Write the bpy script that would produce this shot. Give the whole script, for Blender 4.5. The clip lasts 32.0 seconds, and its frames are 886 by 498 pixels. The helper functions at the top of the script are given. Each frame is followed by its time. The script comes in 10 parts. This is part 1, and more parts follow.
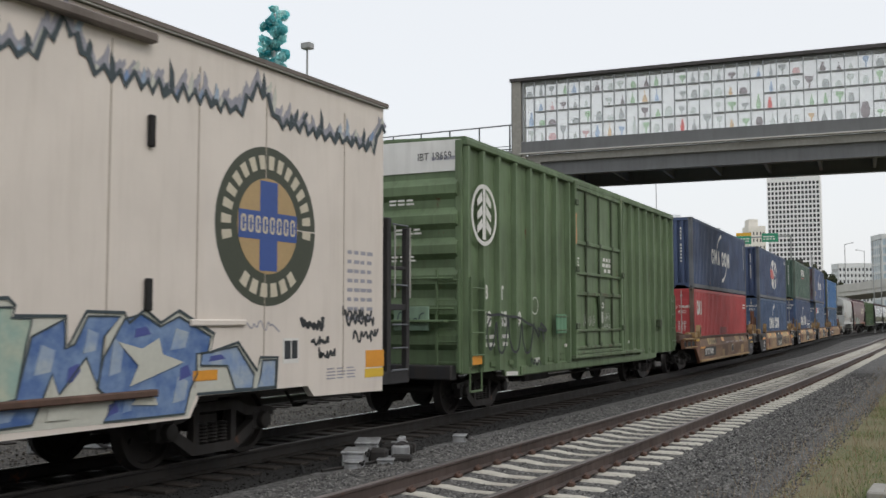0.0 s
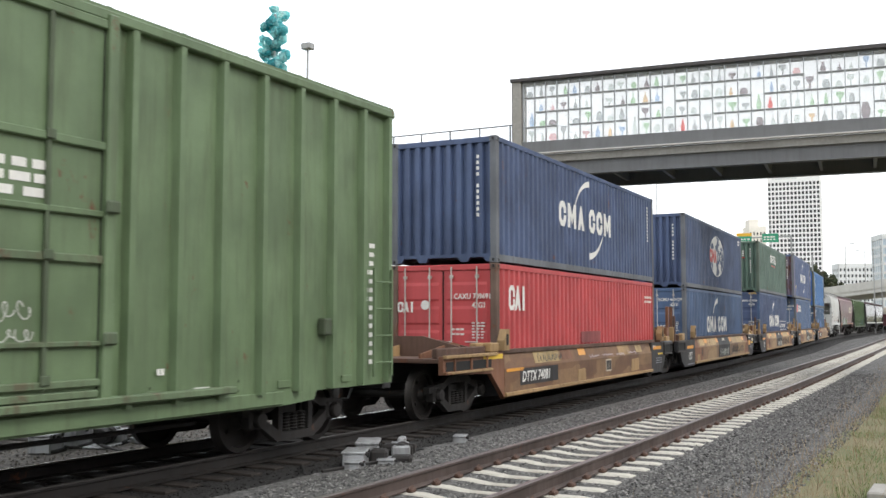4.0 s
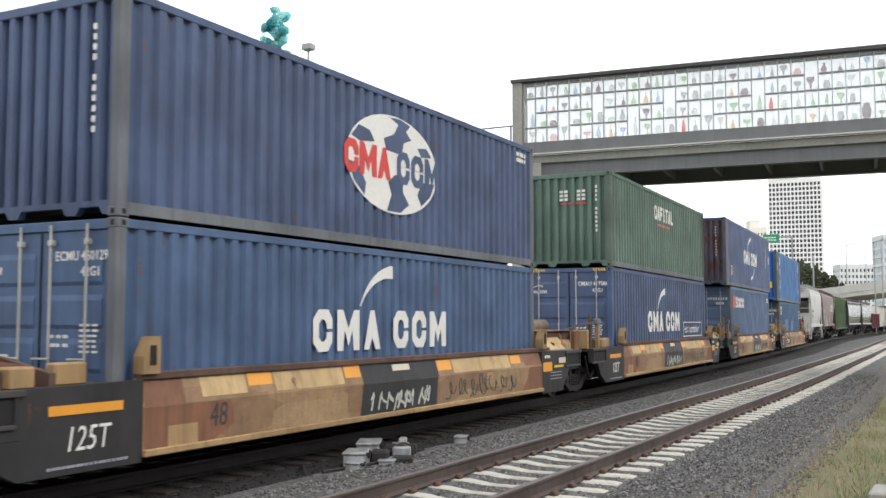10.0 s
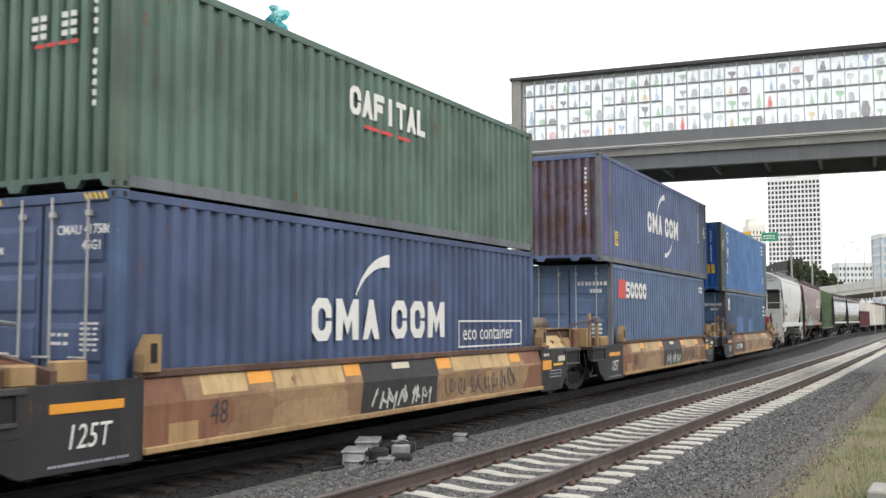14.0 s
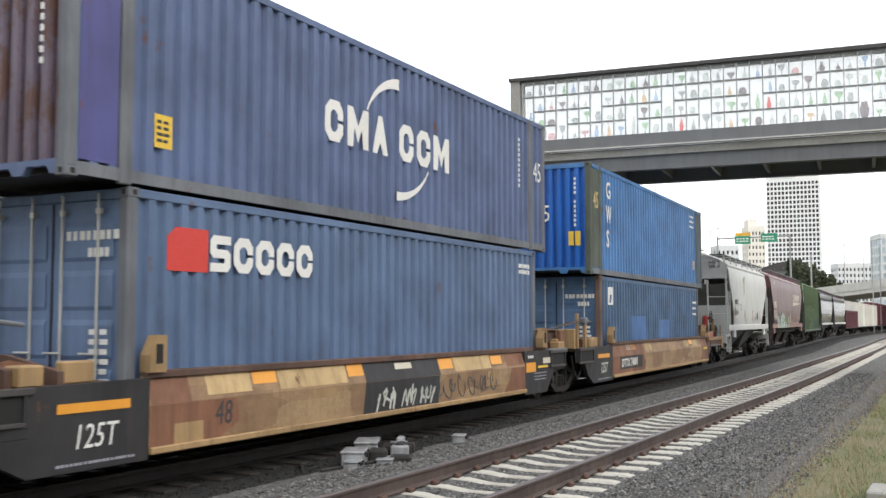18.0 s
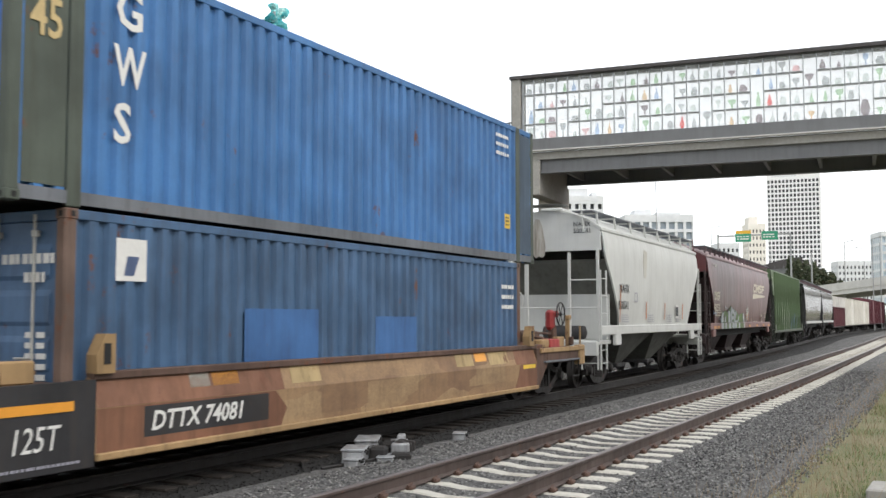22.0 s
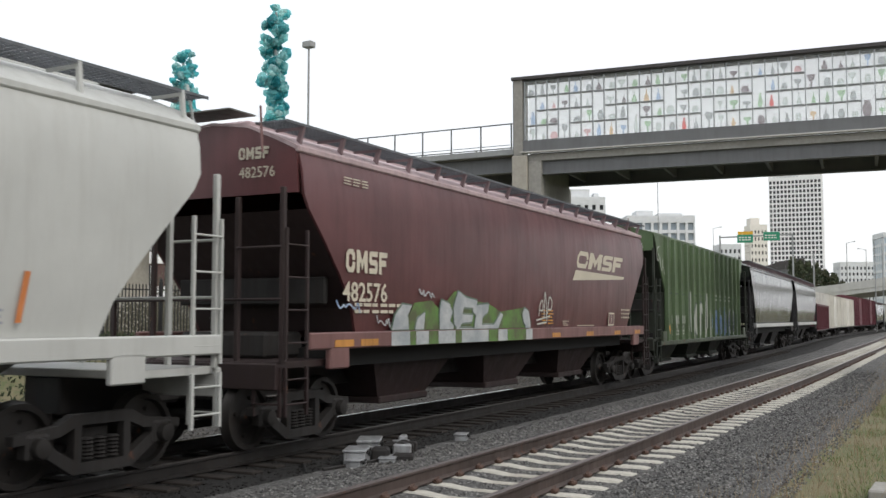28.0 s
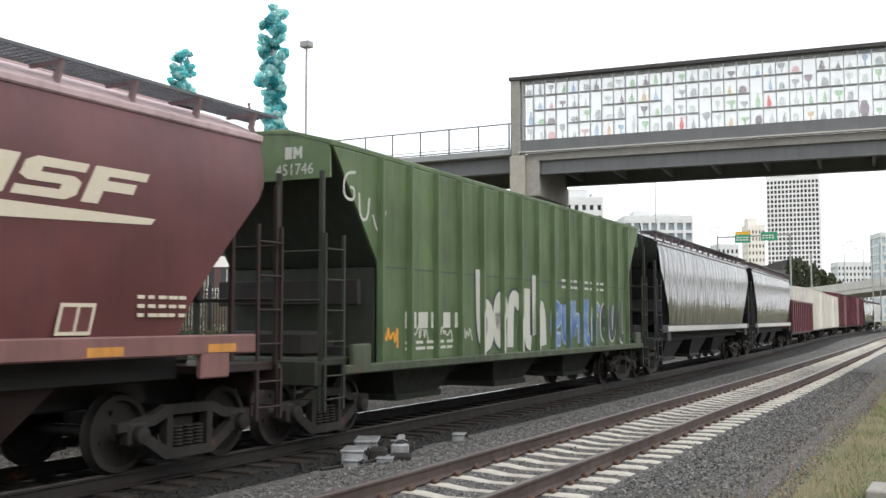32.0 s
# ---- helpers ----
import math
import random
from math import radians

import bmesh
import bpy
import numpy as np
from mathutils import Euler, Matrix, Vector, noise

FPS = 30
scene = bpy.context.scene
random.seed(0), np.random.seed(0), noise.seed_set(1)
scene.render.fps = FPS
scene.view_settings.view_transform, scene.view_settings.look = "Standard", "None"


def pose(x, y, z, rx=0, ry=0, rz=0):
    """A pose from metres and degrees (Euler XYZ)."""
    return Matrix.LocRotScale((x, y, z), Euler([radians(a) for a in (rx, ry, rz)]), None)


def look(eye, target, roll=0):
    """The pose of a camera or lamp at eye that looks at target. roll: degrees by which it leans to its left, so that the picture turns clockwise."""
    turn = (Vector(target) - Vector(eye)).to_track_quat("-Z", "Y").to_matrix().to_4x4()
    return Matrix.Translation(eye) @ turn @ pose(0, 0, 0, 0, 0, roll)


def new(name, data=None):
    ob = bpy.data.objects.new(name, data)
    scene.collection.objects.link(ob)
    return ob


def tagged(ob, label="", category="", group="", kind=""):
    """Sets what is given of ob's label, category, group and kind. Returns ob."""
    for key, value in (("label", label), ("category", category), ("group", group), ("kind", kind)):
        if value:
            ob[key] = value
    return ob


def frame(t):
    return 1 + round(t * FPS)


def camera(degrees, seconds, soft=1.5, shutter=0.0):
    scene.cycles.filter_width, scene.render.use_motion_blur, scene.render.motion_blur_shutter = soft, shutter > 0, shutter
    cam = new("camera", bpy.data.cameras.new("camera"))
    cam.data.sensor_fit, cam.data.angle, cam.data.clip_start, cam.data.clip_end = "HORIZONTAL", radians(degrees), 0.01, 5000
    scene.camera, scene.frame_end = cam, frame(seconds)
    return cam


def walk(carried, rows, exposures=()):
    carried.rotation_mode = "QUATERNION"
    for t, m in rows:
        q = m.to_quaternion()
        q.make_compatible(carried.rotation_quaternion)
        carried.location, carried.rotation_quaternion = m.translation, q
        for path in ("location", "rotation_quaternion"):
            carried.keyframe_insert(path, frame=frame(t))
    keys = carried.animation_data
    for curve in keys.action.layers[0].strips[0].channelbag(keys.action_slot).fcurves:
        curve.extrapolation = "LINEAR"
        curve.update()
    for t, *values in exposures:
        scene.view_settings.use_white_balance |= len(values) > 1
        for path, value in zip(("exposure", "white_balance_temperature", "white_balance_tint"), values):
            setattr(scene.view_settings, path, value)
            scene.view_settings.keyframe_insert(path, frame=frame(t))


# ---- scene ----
# the train runs along a gently bending track; s is the way along it in metres, the rail tops lie at z = 0
SECONDS = 32.0
cam = camera(47.6, SECONDS, soft=1.5, shutter=0.25)
EYE = (0.0, 0.0, 1.783)
SWAY = [(0, 0.5, 0.6), (1, 0.7, 0.8), (2, 1.2, 0.2), (3, 1.2, 1), (3.5, 1.2, 1.2), (5.5, 1.2, 1.2), (6, 1.2, 1.2), (7, 1.2, 2.4), (8,
        1.4, 2.6), (9, 2.2, 2.8), (10, 2.5, 2.4), (11, 2.2, 0.8), (12, 2, -0.6), (13, 1.2, -1.8), (14, 0.7, -0.8), (14.5, -0.1, -0.3),
        (16.5, -0.8, 0.1), (17, -0.8, 0.7), (18, -0.8, 0.5), (19, -0.8, -1.1), (20, -0.8, -2.9), (21, -0.3, -4), (22, 0, -3.4), (23, -0.8,
        -3.1), (24, -0.8, -1.8), (25, 0.2, 1.2), (25.5, 0.5, 2.3), (27.5, 3.5, -1.8), (28, 3.2, -1.8), (29, 2, -2), (30, 1.2, -2.9), (31,
        0, -3.1), (32, -0.8, -1.8)]


def aim(left, up):
    """The camera's pose: fixed on its stand, turned a little from its mean heading (in 1/1777 radian)."""
    a, b = radians(28.49) + left / 1777, radians(4.06) + up / 1777
    to = (EYE[0] + math.cos(a) * math.cos(b), EYE[1] + math.sin(a) * math.cos(b), EYE[2] + math.sin(b))
    return look(EYE, to, -0.02)


walk(cam, [(t, aim(l, u)) for t, l, u in SWAY],
     exposures=[(0.0, -0.86), (1.0, -0.55), (2.0, -0.17), (3.5, -0.08), (6.0, -0.2), (13.0, -0.05), (20.0, -0.08), (23.0, -0.22), (25.0, -0.77), (26.5, -0.7), (28.0, -0.58), (29.0, -0.22), (30.0, -0.2), (32.0, -0.15)])

# overcast daylight: a bright white sky and a very soft sun
world = bpy.data.worlds.new("world")
scene.world = world
world.use_nodes = True
wn, wl = world.node_tree.nodes, world.node_tree.links
wn.clear()
sky = wn.new("ShaderNodeTexSky")
sky.sky_type, sky.sun_disc, sky.sun_elevation, sky.sun_rotation = "NISHITA", False, radians(43), radians(197)
sky.dust_density, sky.air_density = 4.0, 1.0
sky_bg, cloud_bg, sky_mix, sky_out = wn.new("ShaderNodeBackground"), wn.new("ShaderNodeBackground"), wn.new("ShaderNodeAddShader"), wn.new("ShaderNodeOutputWorld")
sky_bg.inputs[1].default_value = 0.05
cloud_bg.inputs[0].default_value, cloud_bg.inputs[1].default_value = (0.97, 0.985, 1.0, 1), 1.5
wl.new(sky.outputs[0], sky_bg.inputs[0])
wl.new(sky_bg.outputs[0], sky_mix.inputs[0])
wl.new(cloud_bg.outputs[0], sky_mix.inputs[1])
wl.new(sky_mix.outputs[0], sky_out.inputs[0])
sun_data = bpy.data.lights.new("sun", "SUN")
sun_data.energy, sun_data.angle, sun_data.color = 1.0, radians(12), (1.0, 0.97, 0.92)
sun = new("sun", sun_data)
sun.matrix_world = look((-14, -45, 44), (0, 0, 0))


# ---- materials ----
def nodes_of(name):
    m = bpy.data.materials.new(name)
    m.use_nodes = True
    return m, m.node_tree.nodes, m.node_tree.links, m.node_tree.nodes["Principled BSDF"]


def noise_node(n, l, scale, detail=3.0, stretch=(1, 1, 1), rough=0.55, world_space=False):
    tc, mp, nz = n.new("ShaderNodeTexCoord"), n.new("ShaderNodeMapping"), n.new("ShaderNodeTexNoise")
    mp.inputs["Scale"].default_value = stretch
    nz.inputs["Scale"].default_value, nz.inputs["Detail"].default_value, nz.inputs["Roughness"].default_value = scale, detail, rough
    l.new(tc.outputs["Object"], mp.inputs[0])
    l.new(mp.outputs[0], nz.inputs["Vector"])
    return nz


def ramp(n, l, src, lo, hi, a=0.0, b=1.0):
    r = n.new("ShaderNodeMapRange")
    r.inputs["From Min"].default_value, r.inputs["From Max"].default_value = lo, hi
    r.inputs["To Min"].default_value, r.inputs["To Max"].default_value = a, b
    l.new(src, r.inputs["Value"])
    return r.outputs[0]


def mixc(n, l, fac, a, b, blend="MIX"):
    m = n.new("ShaderNodeMix")
    m.data_type, m.blend_type = "RGBA", blend
    for socket, v in ((m.inputs[0], fac), (m.inputs[6], a), (m.inputs[7], b)):
        if isinstance(v, (int, float)):
            socket.default_value = v
        elif isinstance(v, tuple):
            socket.default_value = (*v, 1)
        else:
            l.new(v, socket)
    return m.outputs[2]


def bump(n, l, bs, height, strength, dist):
    b = n.new("ShaderNodeBump")
    b.inputs["Strength"].default_value, b.inputs["Distance"].default_value = strength, dist
    l.new(height, b.inputs["Height"])
    l.new(b.outputs[0], bs.inputs["Normal"])


def paint(name, rgb, rough=0.5, fade=0.25, grime=0.35, rust=0.0, metal=0.0, grime_rgb=(0.05, 0.04, 0.03), rust_rgb=(0.13, 0.05, 0.025)):
    """Weathered paint on steel: broad fading, vertical streaks of dirt, spots of rust and fine relief."""
    m, n, l, bs = nodes_of(name)
    broad, fine, streak = noise_node(n, l, 0.9, 4), noise_node(n, l, 28, 3), noise_node(n, l, 3.0, 5, (2.2, 2.2, 0.22), 0.65)
    pale = tuple(min(1, c * (1 + fade) + 0.02 * fade) for c in rgb)
    dark = tuple(c * (1 - fade * 0.6) for c in rgb)
    col = mixc(n, l, ramp(n, l, broad.outputs[0], 0.35, 0.65), dark, pale)
    col = mixc(n, l, ramp(n, l, fine.outputs[0], 0.3, 0.7, 0, 0.18), col, dark)
    col = mixc(n, l, ramp(n, l, streak.outputs[0], 0.48, 0.78, 0, grime), col, grime_rgb)
    if rust > 0:
        spots = noise_node(n, l, 2.3, 8, (1, 1, 0.6), 0.75)
        col = mixc(n, l, ramp(n, l, spots.outputs[0], 0.66 - 0.22 * rust, 0.72 - 0.2 * rust), col, rust_rgb)
    l.new(col, bs.inputs["Base Color"])
    l.new(ramp(n, l, streak.outputs[0], 0.3, 0.8, rough * 0.85, min(1, rough * 1.35)), bs.inputs["Roughness"])
    bs.inputs["Metallic"].default_value = metal
    bump(n, l, bs, fine.outputs[0], 0.15, 0.004)
    return m


def rough_stuff(name, rgb, rgb2, scale, relief, rough=0.9, rgb3=None, scale2=0.6, amount=0.5):
    """Ground, stone, brick and the like: two colours at a fine scale, a third at a broad one."""
    m, n, l, bs = nodes_of(name)
    fine, broad = noise_node(n, l, scale, 4, rough=0.7), noise_node(n, l, scale2, 5)
    col = mixc(n, l, ramp(n, l, fine.outputs[0], 0.35, 0.65), rgb, rgb2)
    if rgb3:
        col = mixc(n, l, ramp(n, l, broad.outputs[0], 0.45, 0.65, 0, amount), col, rgb3)
    l.new(col, bs.inputs["Base Color"])
    bs.inputs["Roughness"].default_value = rough
    bump(n, l, bs, fine.outputs[0], 0.6, relief)
    return m


def stones(name, lo, hi, size, relief, tint=(1.0, 0.985, 0.96)):
    """Crushed stone: each stone its own grey, with dark gaps and a broad drift of dust."""
    m, n, l, bs = nodes_of(name)
    tc, vo, ve = n.new("ShaderNodeTexCoord"), n.new("ShaderNodeTexVoronoi"), n.new("ShaderNodeTexVoronoi")
    for v in (vo, ve):
        v.inputs["Scale"].default_value = 1 / size
        l.new(tc.outputs["Object"], v.inputs["Vector"])
    ve.feature = "DISTANCE_TO_EDGE"
    sep = n.new("ShaderNodeSeparateColor")
    l.new(vo.outputs["Color"], sep.inputs[0])
    col = mixc(n, l, sep.outputs[0], tuple(lo * t for t in tint), tuple(hi * t for t in tint))
    col = mixc(n, l, ramp(n, l, ve.outputs["Distance"], 0.0, 0.14, 0.85, 0.0), col, tuple(lo * 0.3 * t for t in tint))
    broad, mid = noise_node(n, l, 0.45, 5), noise_node(n, l, 3.0, 4)
    col = mixc(n, l, ramp(n, l, broad.outputs[0], 0.42, 0.68, 0, 0.45), col, tuple(lo * 0.8 * t for t in tint))
    col = mixc(n, l, ramp(n, l, mid.outputs[0], 0.4, 0.7, 0, 0.35), col, tuple(hi * 0.55 * t for t in (1.05, 0.97, 0.88)))
    l.new(col, bs.inputs["Base Color"])
    bs.inputs["Roughness"].default_value = 0.92
    bump(n, l, bs, ve.outputs["Distance"], 0.9, relief)
    return m


def patched(name, a, b, c):
    """Tan paint of the well cars: squarish patches of rust brown, bare tan and new paint."""
    m, n, l, bs = nodes_of(name)
    tc, mp, vo = n.new("ShaderNodeTexCoord"), n.new("ShaderNodeMapping"), n.new("ShaderNodeTexVoronoi")
    vo.distance, vo.inputs["Scale"].default_value = "CHEBYCHEV", 1.0
    mp.inputs["Scale"].default_value = (0.55, 0.01, 2.0)
    l.new(tc.outputs["Object"], mp.inputs[0])
    l.new(mp.outputs[0], vo.inputs["Vector"])
    sep = n.new("ShaderNodeSeparateColor")
    l.new(vo.outputs["Color"], sep.inputs[0])
    wear, streak, fine = noise_node(n, l, 1.1, 9, (1, 1, 1.6), 0.8), noise_node(n, l, 4.0, 5, (2.5, 2.5, 0.3), 0.7), noise_node(n, l, 30, 3)
    col = mixc(n, l, ramp(n, l, sep.outputs[0], 0.5, 0.75, 0, 0.7), a, b)
    col = mixc(n, l, ramp(n, l, sep.outputs[1], 0.74, 0.77, 0, 0.6), col, c)
    col = mixc(n, l, ramp(n, l, wear.outputs[0], 0.42, 0.7, 0, 0.75), col, tuple(v * 0.6 for v in b))
    col = mixc(n, l, ramp(n, l, streak.outputs[0], 0.52, 0.78, 0, 0.45), col, (0.06, 0.04, 0.028))
    col = mixc(n, l, ramp(n, l, fine.outputs[0], 0.3, 0.7, 0, 0.25), col, (0.1, 0.07, 0.05))
    l.new(col, bs.inputs["Base Color"])
    bs.inputs["Roughness"].default_value = 0.65
    bump(n, l, bs, fine.outputs[0], 0.25, 0.004)
    return m


def plain(name, rgb, rough=0.5, metal=0.0, alpha=1.0):
    m, n, l, bs = nodes_of(name)
    fine, broad = noise_node(n, l, 18, 3), noise_node(n, l, 1.5, 3)
    col = mixc(n, l, ramp(n, l, fine.outputs[0], 0.3, 0.7, 0, 0.22), rgb, tuple(c * 0.6 for c in rgb))
    col = mixc(n, l, ramp(n, l, broad.outputs[0], 0.4, 0.7, 0, 0.25), col, tuple(c * 0.7 for c in rgb))
    l.new(col, bs.inputs["Base Color"])
    bs.inputs["Roughness"].default_value, bs.inputs["Metallic"].default_value = rough, metal
    return m


def crystal_glass(name, lift_by):
    """Thick coloured glass in shards: each shard its own teal, part clear, part milky, with a hard gloss."""
    m, n, l, bs = nodes_of(name)
    g, r = n.new("ShaderNodeNewGeometry"), n.new("ShaderNodeValToRGB")
    tones = ((0.0, (0.02, 0.22, 0.26)), (0.3, (0.08, 0.5, 0.55)), (0.65, (0.3, 0.78, 0.8)), (1.0, (0.8, 0.96, 0.94)))
    for k, (at, c) in enumerate(tones):
        e = r.color_ramp.elements[k] if k < 2 else r.color_ramp.elements.new(at)
        e.position, e.color = at, (*c, 1)
    l.new(ramp(n, l, g.outputs["Random Per Island"], 0, 1, 0.1 + lift_by * 0.6, 0.85 + lift_by * 0.5), r.inputs[0])
    tr, tp, m1, m2 = n.new("ShaderNodeBsdfTranslucent"), n.new("ShaderNodeBsdfTransparent"), n.new("ShaderNodeMixShader"), n.new("ShaderNodeMixShader")
    milk = noise_node(n, l, 3.5, 4)
    for socket in (bs.inputs["Base Color"], tr.inputs["Color"], tp.inputs["Color"]):
        l.new(r.outputs[0], socket)
    bs.inputs["Roughness"].default_value, bs.inputs["Coat Weight"].default_value, bs.inputs["Coat Roughness"].default_value = 0.12, 0.6, 0.03
    m1.inputs[0].default_value = 0.55
    l.new(ramp(n, l, milk.outputs[0], 0.35, 0.65, 0.25, 0.7), m2.inputs[0])
    l.new(bs.outputs[0], m1.inputs[1])
    l.new(tr.outputs[0], m1.inputs[2])
    l.new(m1.outputs[0], m2.inputs[1])
    l.new(tp.outputs[0], m2.inputs[2])
    l.new(m2.outputs[0], n["Material Output"].inputs[0])
    bump(n, l, bs, milk.outputs[0], 0.4, 0.05)
    return m


def window_glass(name, rgb=(0.05, 0.06, 0.07), rough=0.12, gloss=0.5):
    m, n, l, bs = nodes_of(name)
    tl = n.new("ShaderNodeObjectInfo")
    l.new(mixc(n, l, tl.outputs["Random"], rgb, tuple(c * 2.2 for c in rgb)), bs.inputs["Base Color"])
    bs.inputs["Roughness"].default_value, bs.inputs["IOR"].default_value, bs.inputs["Specular IOR Level"].default_value = rough, 1.5, gloss
    return m


def islands(name, tones, rough):
    """Loose small pieces, each with a tone of its own."""
    m, n, l, bs = nodes_of(name)
    g, r = n.new("ShaderNodeNewGeometry"), n.new("ShaderNodeValToRGB")
    for k, (at, c) in enumerate(zip((0.0, 0.55, 1.0), tones)):
        e = r.color_ramp.elements[k] if k < 2 else r.color_ramp.elements.new(at)
        e.position, e.color = at, (*c, 1)
    l.new(g.outputs["Random Per Island"], r.inputs[0])
    fine = noise_node(n, l, 40, 3)
    l.new(mixc(n, l, ramp(n, l, fine.outputs[0], 0.3, 0.7, 0, 0.4), r.outputs[0], tones[0]), bs.inputs["Base Color"])
    bs.inputs["Roughness"].default_value = rough
    return m


def dented(name, rgb, rough):
    """Polished sheet with shallow upright dents and a film of dirt."""
    m, n, l, bs = nodes_of(name)
    dents, film, fine = noise_node(n, l, 1.0, 2, (2.2, 0.3, 0.35)), noise_node(n, l, 2.5, 5, (2, 2, 0.25), 0.7), noise_node(n, l, 25, 3)
    col = mixc(n, l, ramp(n, l, film.outputs[0], 0.48, 0.78, 0, 0.5), rgb, (0.05, 0.045, 0.04))
    l.new(col, bs.inputs["Base Color"])
    l.new(ramp(n, l, film.outputs[0], 0.3, 0.8, rough, rough * 2.2), bs.inputs["Roughness"])
    bs.inputs["Metallic"].default_value = 0.9
    bump(n, l, bs, dents.outputs[0], 0.7, 0.1)
    return m


def vase_glass(name, rgb):
    """Thin blown glass: most light goes through, tinted."""
    m, n, l, bs = nodes_of(name)
    tr, tp, m1, m2 = n.new("ShaderNodeBsdfTranslucent"), n.new("ShaderNodeBsdfTransparent"), n.new("ShaderNodeMixShader"), n.new("ShaderNodeMixShader")
    for node in (tr, tp):
        node.inputs["Color"].default_value = (*(min(1, c * 1.08) for c in rgb), 1)
    bs.inputs["Base Color"].default_value, bs.inputs["Roughness"].default_value = (*rgb, 1), 0.15
    m1.inputs[0].default_value, m2.inputs[0].default_value = 0.7, 0.78
    l.new(bs.outputs[0], m1.inputs[1])
    l.new(tr.outputs[0], m1.inputs[2])
    l.new(m1.outputs[0], m2.inputs[1])
    l.new(tp.outputs[0], m2.inputs[2])
    l.new(m2.outputs[0], n["Material Output"].inputs[0])
    return m


def spray(name, a, b):
    """Sprayed paint, unevenly laid on in clouds of two tones."""
    m, n, l, bs = nodes_of(name)
    cloud, fine = noise_node(n, l, 2.6, 4, rough=0.6), noise_node(n, l, 22, 3)
    col = mixc(n, l, ramp(n, l, cloud.outputs[0], 0.38, 0.62), a, b)
    l.new(mixc(n, l, ramp(n, l, fine.outputs[0], 0.3, 0.7, 0, 0.25), col, tuple(c * 0.6 for c in a)), bs.inputs["Base Color"])
    bs.inputs["Roughness"].default_value = 0.6
    return m


NAVY = paint("navy paint", (0.05, 0.077, 0.155), 0.55, 0.3, 0.25, 0.1)
NAVY3 = paint("sun-faded navy paint", (0.078, 0.112, 0.215), 0.55, 0.25, 0.22, 0.1)
NAVY2 = paint("faded navy paint", (0.055, 0.098, 0.19), 0.55, 0.3, 0.3, 0.1)
SLATE = paint("slate blue paint", (0.085, 0.135, 0.235), 0.55, 0.25, 0.25, 0.08)
SKYB = paint("bright blue paint", (0.042, 0.148, 0.35), 0.5, 0.3, 0.35, 0.12)
TEALB = paint("worn blue paint", (0.045, 0.1, 0.19), 0.55, 0.35, 0.45, 0.15)
VIVID = paint("new blue paint", (0.012, 0.11, 0.42), 0.45, 0.15, 0.2)
PURPLE = paint("purple blue paint", (0.06, 0.06, 0.2), 0.5, 0.2, 0.3, 0.2)
PURPLE_RUST = paint("rusted purple paint", (0.11, 0.085, 0.12), 0.6, 0.3, 0.5, 0.75, rust_rgb=(0.1, 0.05, 0.04))
RED = paint("red container paint", (0.42, 0.055, 0.06), 0.5, 0.18, 0.2, 0.05)
CGREEN = paint("green container paint", (0.078, 0.132, 0.104), 0.55, 0.3, 0.4, 0.15)
GREENPOST = paint("dirty green corner steel", (0.085, 0.115, 0.09), 0.65, 0.3, 0.5, 0.35)
RUSTPOST = paint("rusted corner steel", (0.13, 0.085, 0.065), 0.75, 0.4, 0.5, 0.6)
GREYPOST = paint("grey corner steel", (0.12, 0.13, 0.145), 0.7, 0.3, 0.45, 0.2)
RODS = paint("galvanised rod", (0.42, 0.42, 0.39), 0.45, 0.2, 0.4, 0.2, 0.4)
# rubber parts, and plates that paint the dark of gaps and recesses
BLACKGAP = plain("black rubber and painted gap shade", (0.012, 0.012, 0.012), 0.8)
TAN = patched("patched tan paint", (0.33, 0.21, 0.108), (0.2, 0.11, 0.06), (0.4, 0.28, 0.15))
TANDARK = patched("patched rust and tan paint", (0.2, 0.105, 0.052), (0.12, 0.058, 0.034), (0.3, 0.19, 0.095))
RUSTPAINT = paint("rust brown repaint", (0.17, 0.075, 0.04), 0.65, 0.3, 0.45, 0.3)
STRAW = paint("straw coloured repaint", (0.34, 0.25, 0.12), 0.65, 0.3, 0.6, 0.25)
TANPALE = paint("pale straw repaint", (0.44, 0.31, 0.15), 0.6, 0.2, 0.45, 0.2)
TANFIT = paint("tan fitting paint", (0.3, 0.195, 0.09), 0.65, 0.3, 0.5, 0.32)
TANKTAN = paint("dusty tan tank paint", (0.19, 0.15, 0.115), 0.6, 0.3, 0.5, 0.2)
RUSTDECK = paint("rusty brown steel deck", (0.085, 0.047, 0.033), 0.75, 0.4, 0.6, 0.4)
BLACKPAINT = paint("black car paint", (0.016, 0.016, 0.018), 0.6, 0.4, 0.5, 0.12, grime_rgb=(0.06, 0.048, 0.038))
SILLGREY = paint("dusty black sill paint", (0.045, 0.042, 0.042), 0.65, 0.3, 0.5, 0.1, grime_rgb=(0.1, 0.08, 0.06))
TRUCKM = paint("grimy cast steel", (0.012, 0.0105, 0.01), 0.75, 0.4, 0.4, 0.1, grime_rgb=(0.035, 0.028, 0.022))
WHEELM = paint("worn wheel steel", (0.02, 0.018, 0.017), 0.6, 0.3, 0.4, 0.2, 0.3)
REEFER = paint("dirty white car paint", (0.68, 0.625, 0.57), 0.5, 0.06, 0.14, 0.0, grime_rgb=(0.3, 0.25, 0.2))
BOXGREEN = paint("green boxcar paint", (0.11, 0.165, 0.085), 0.5, 0.28, 0.45, 0.14, grime_rgb=(0.06, 0.055, 0.035))
BOXWHITE = paint("white boxcar paint", (0.72, 0.72, 0.7), 0.5, 0.08, 0.15)
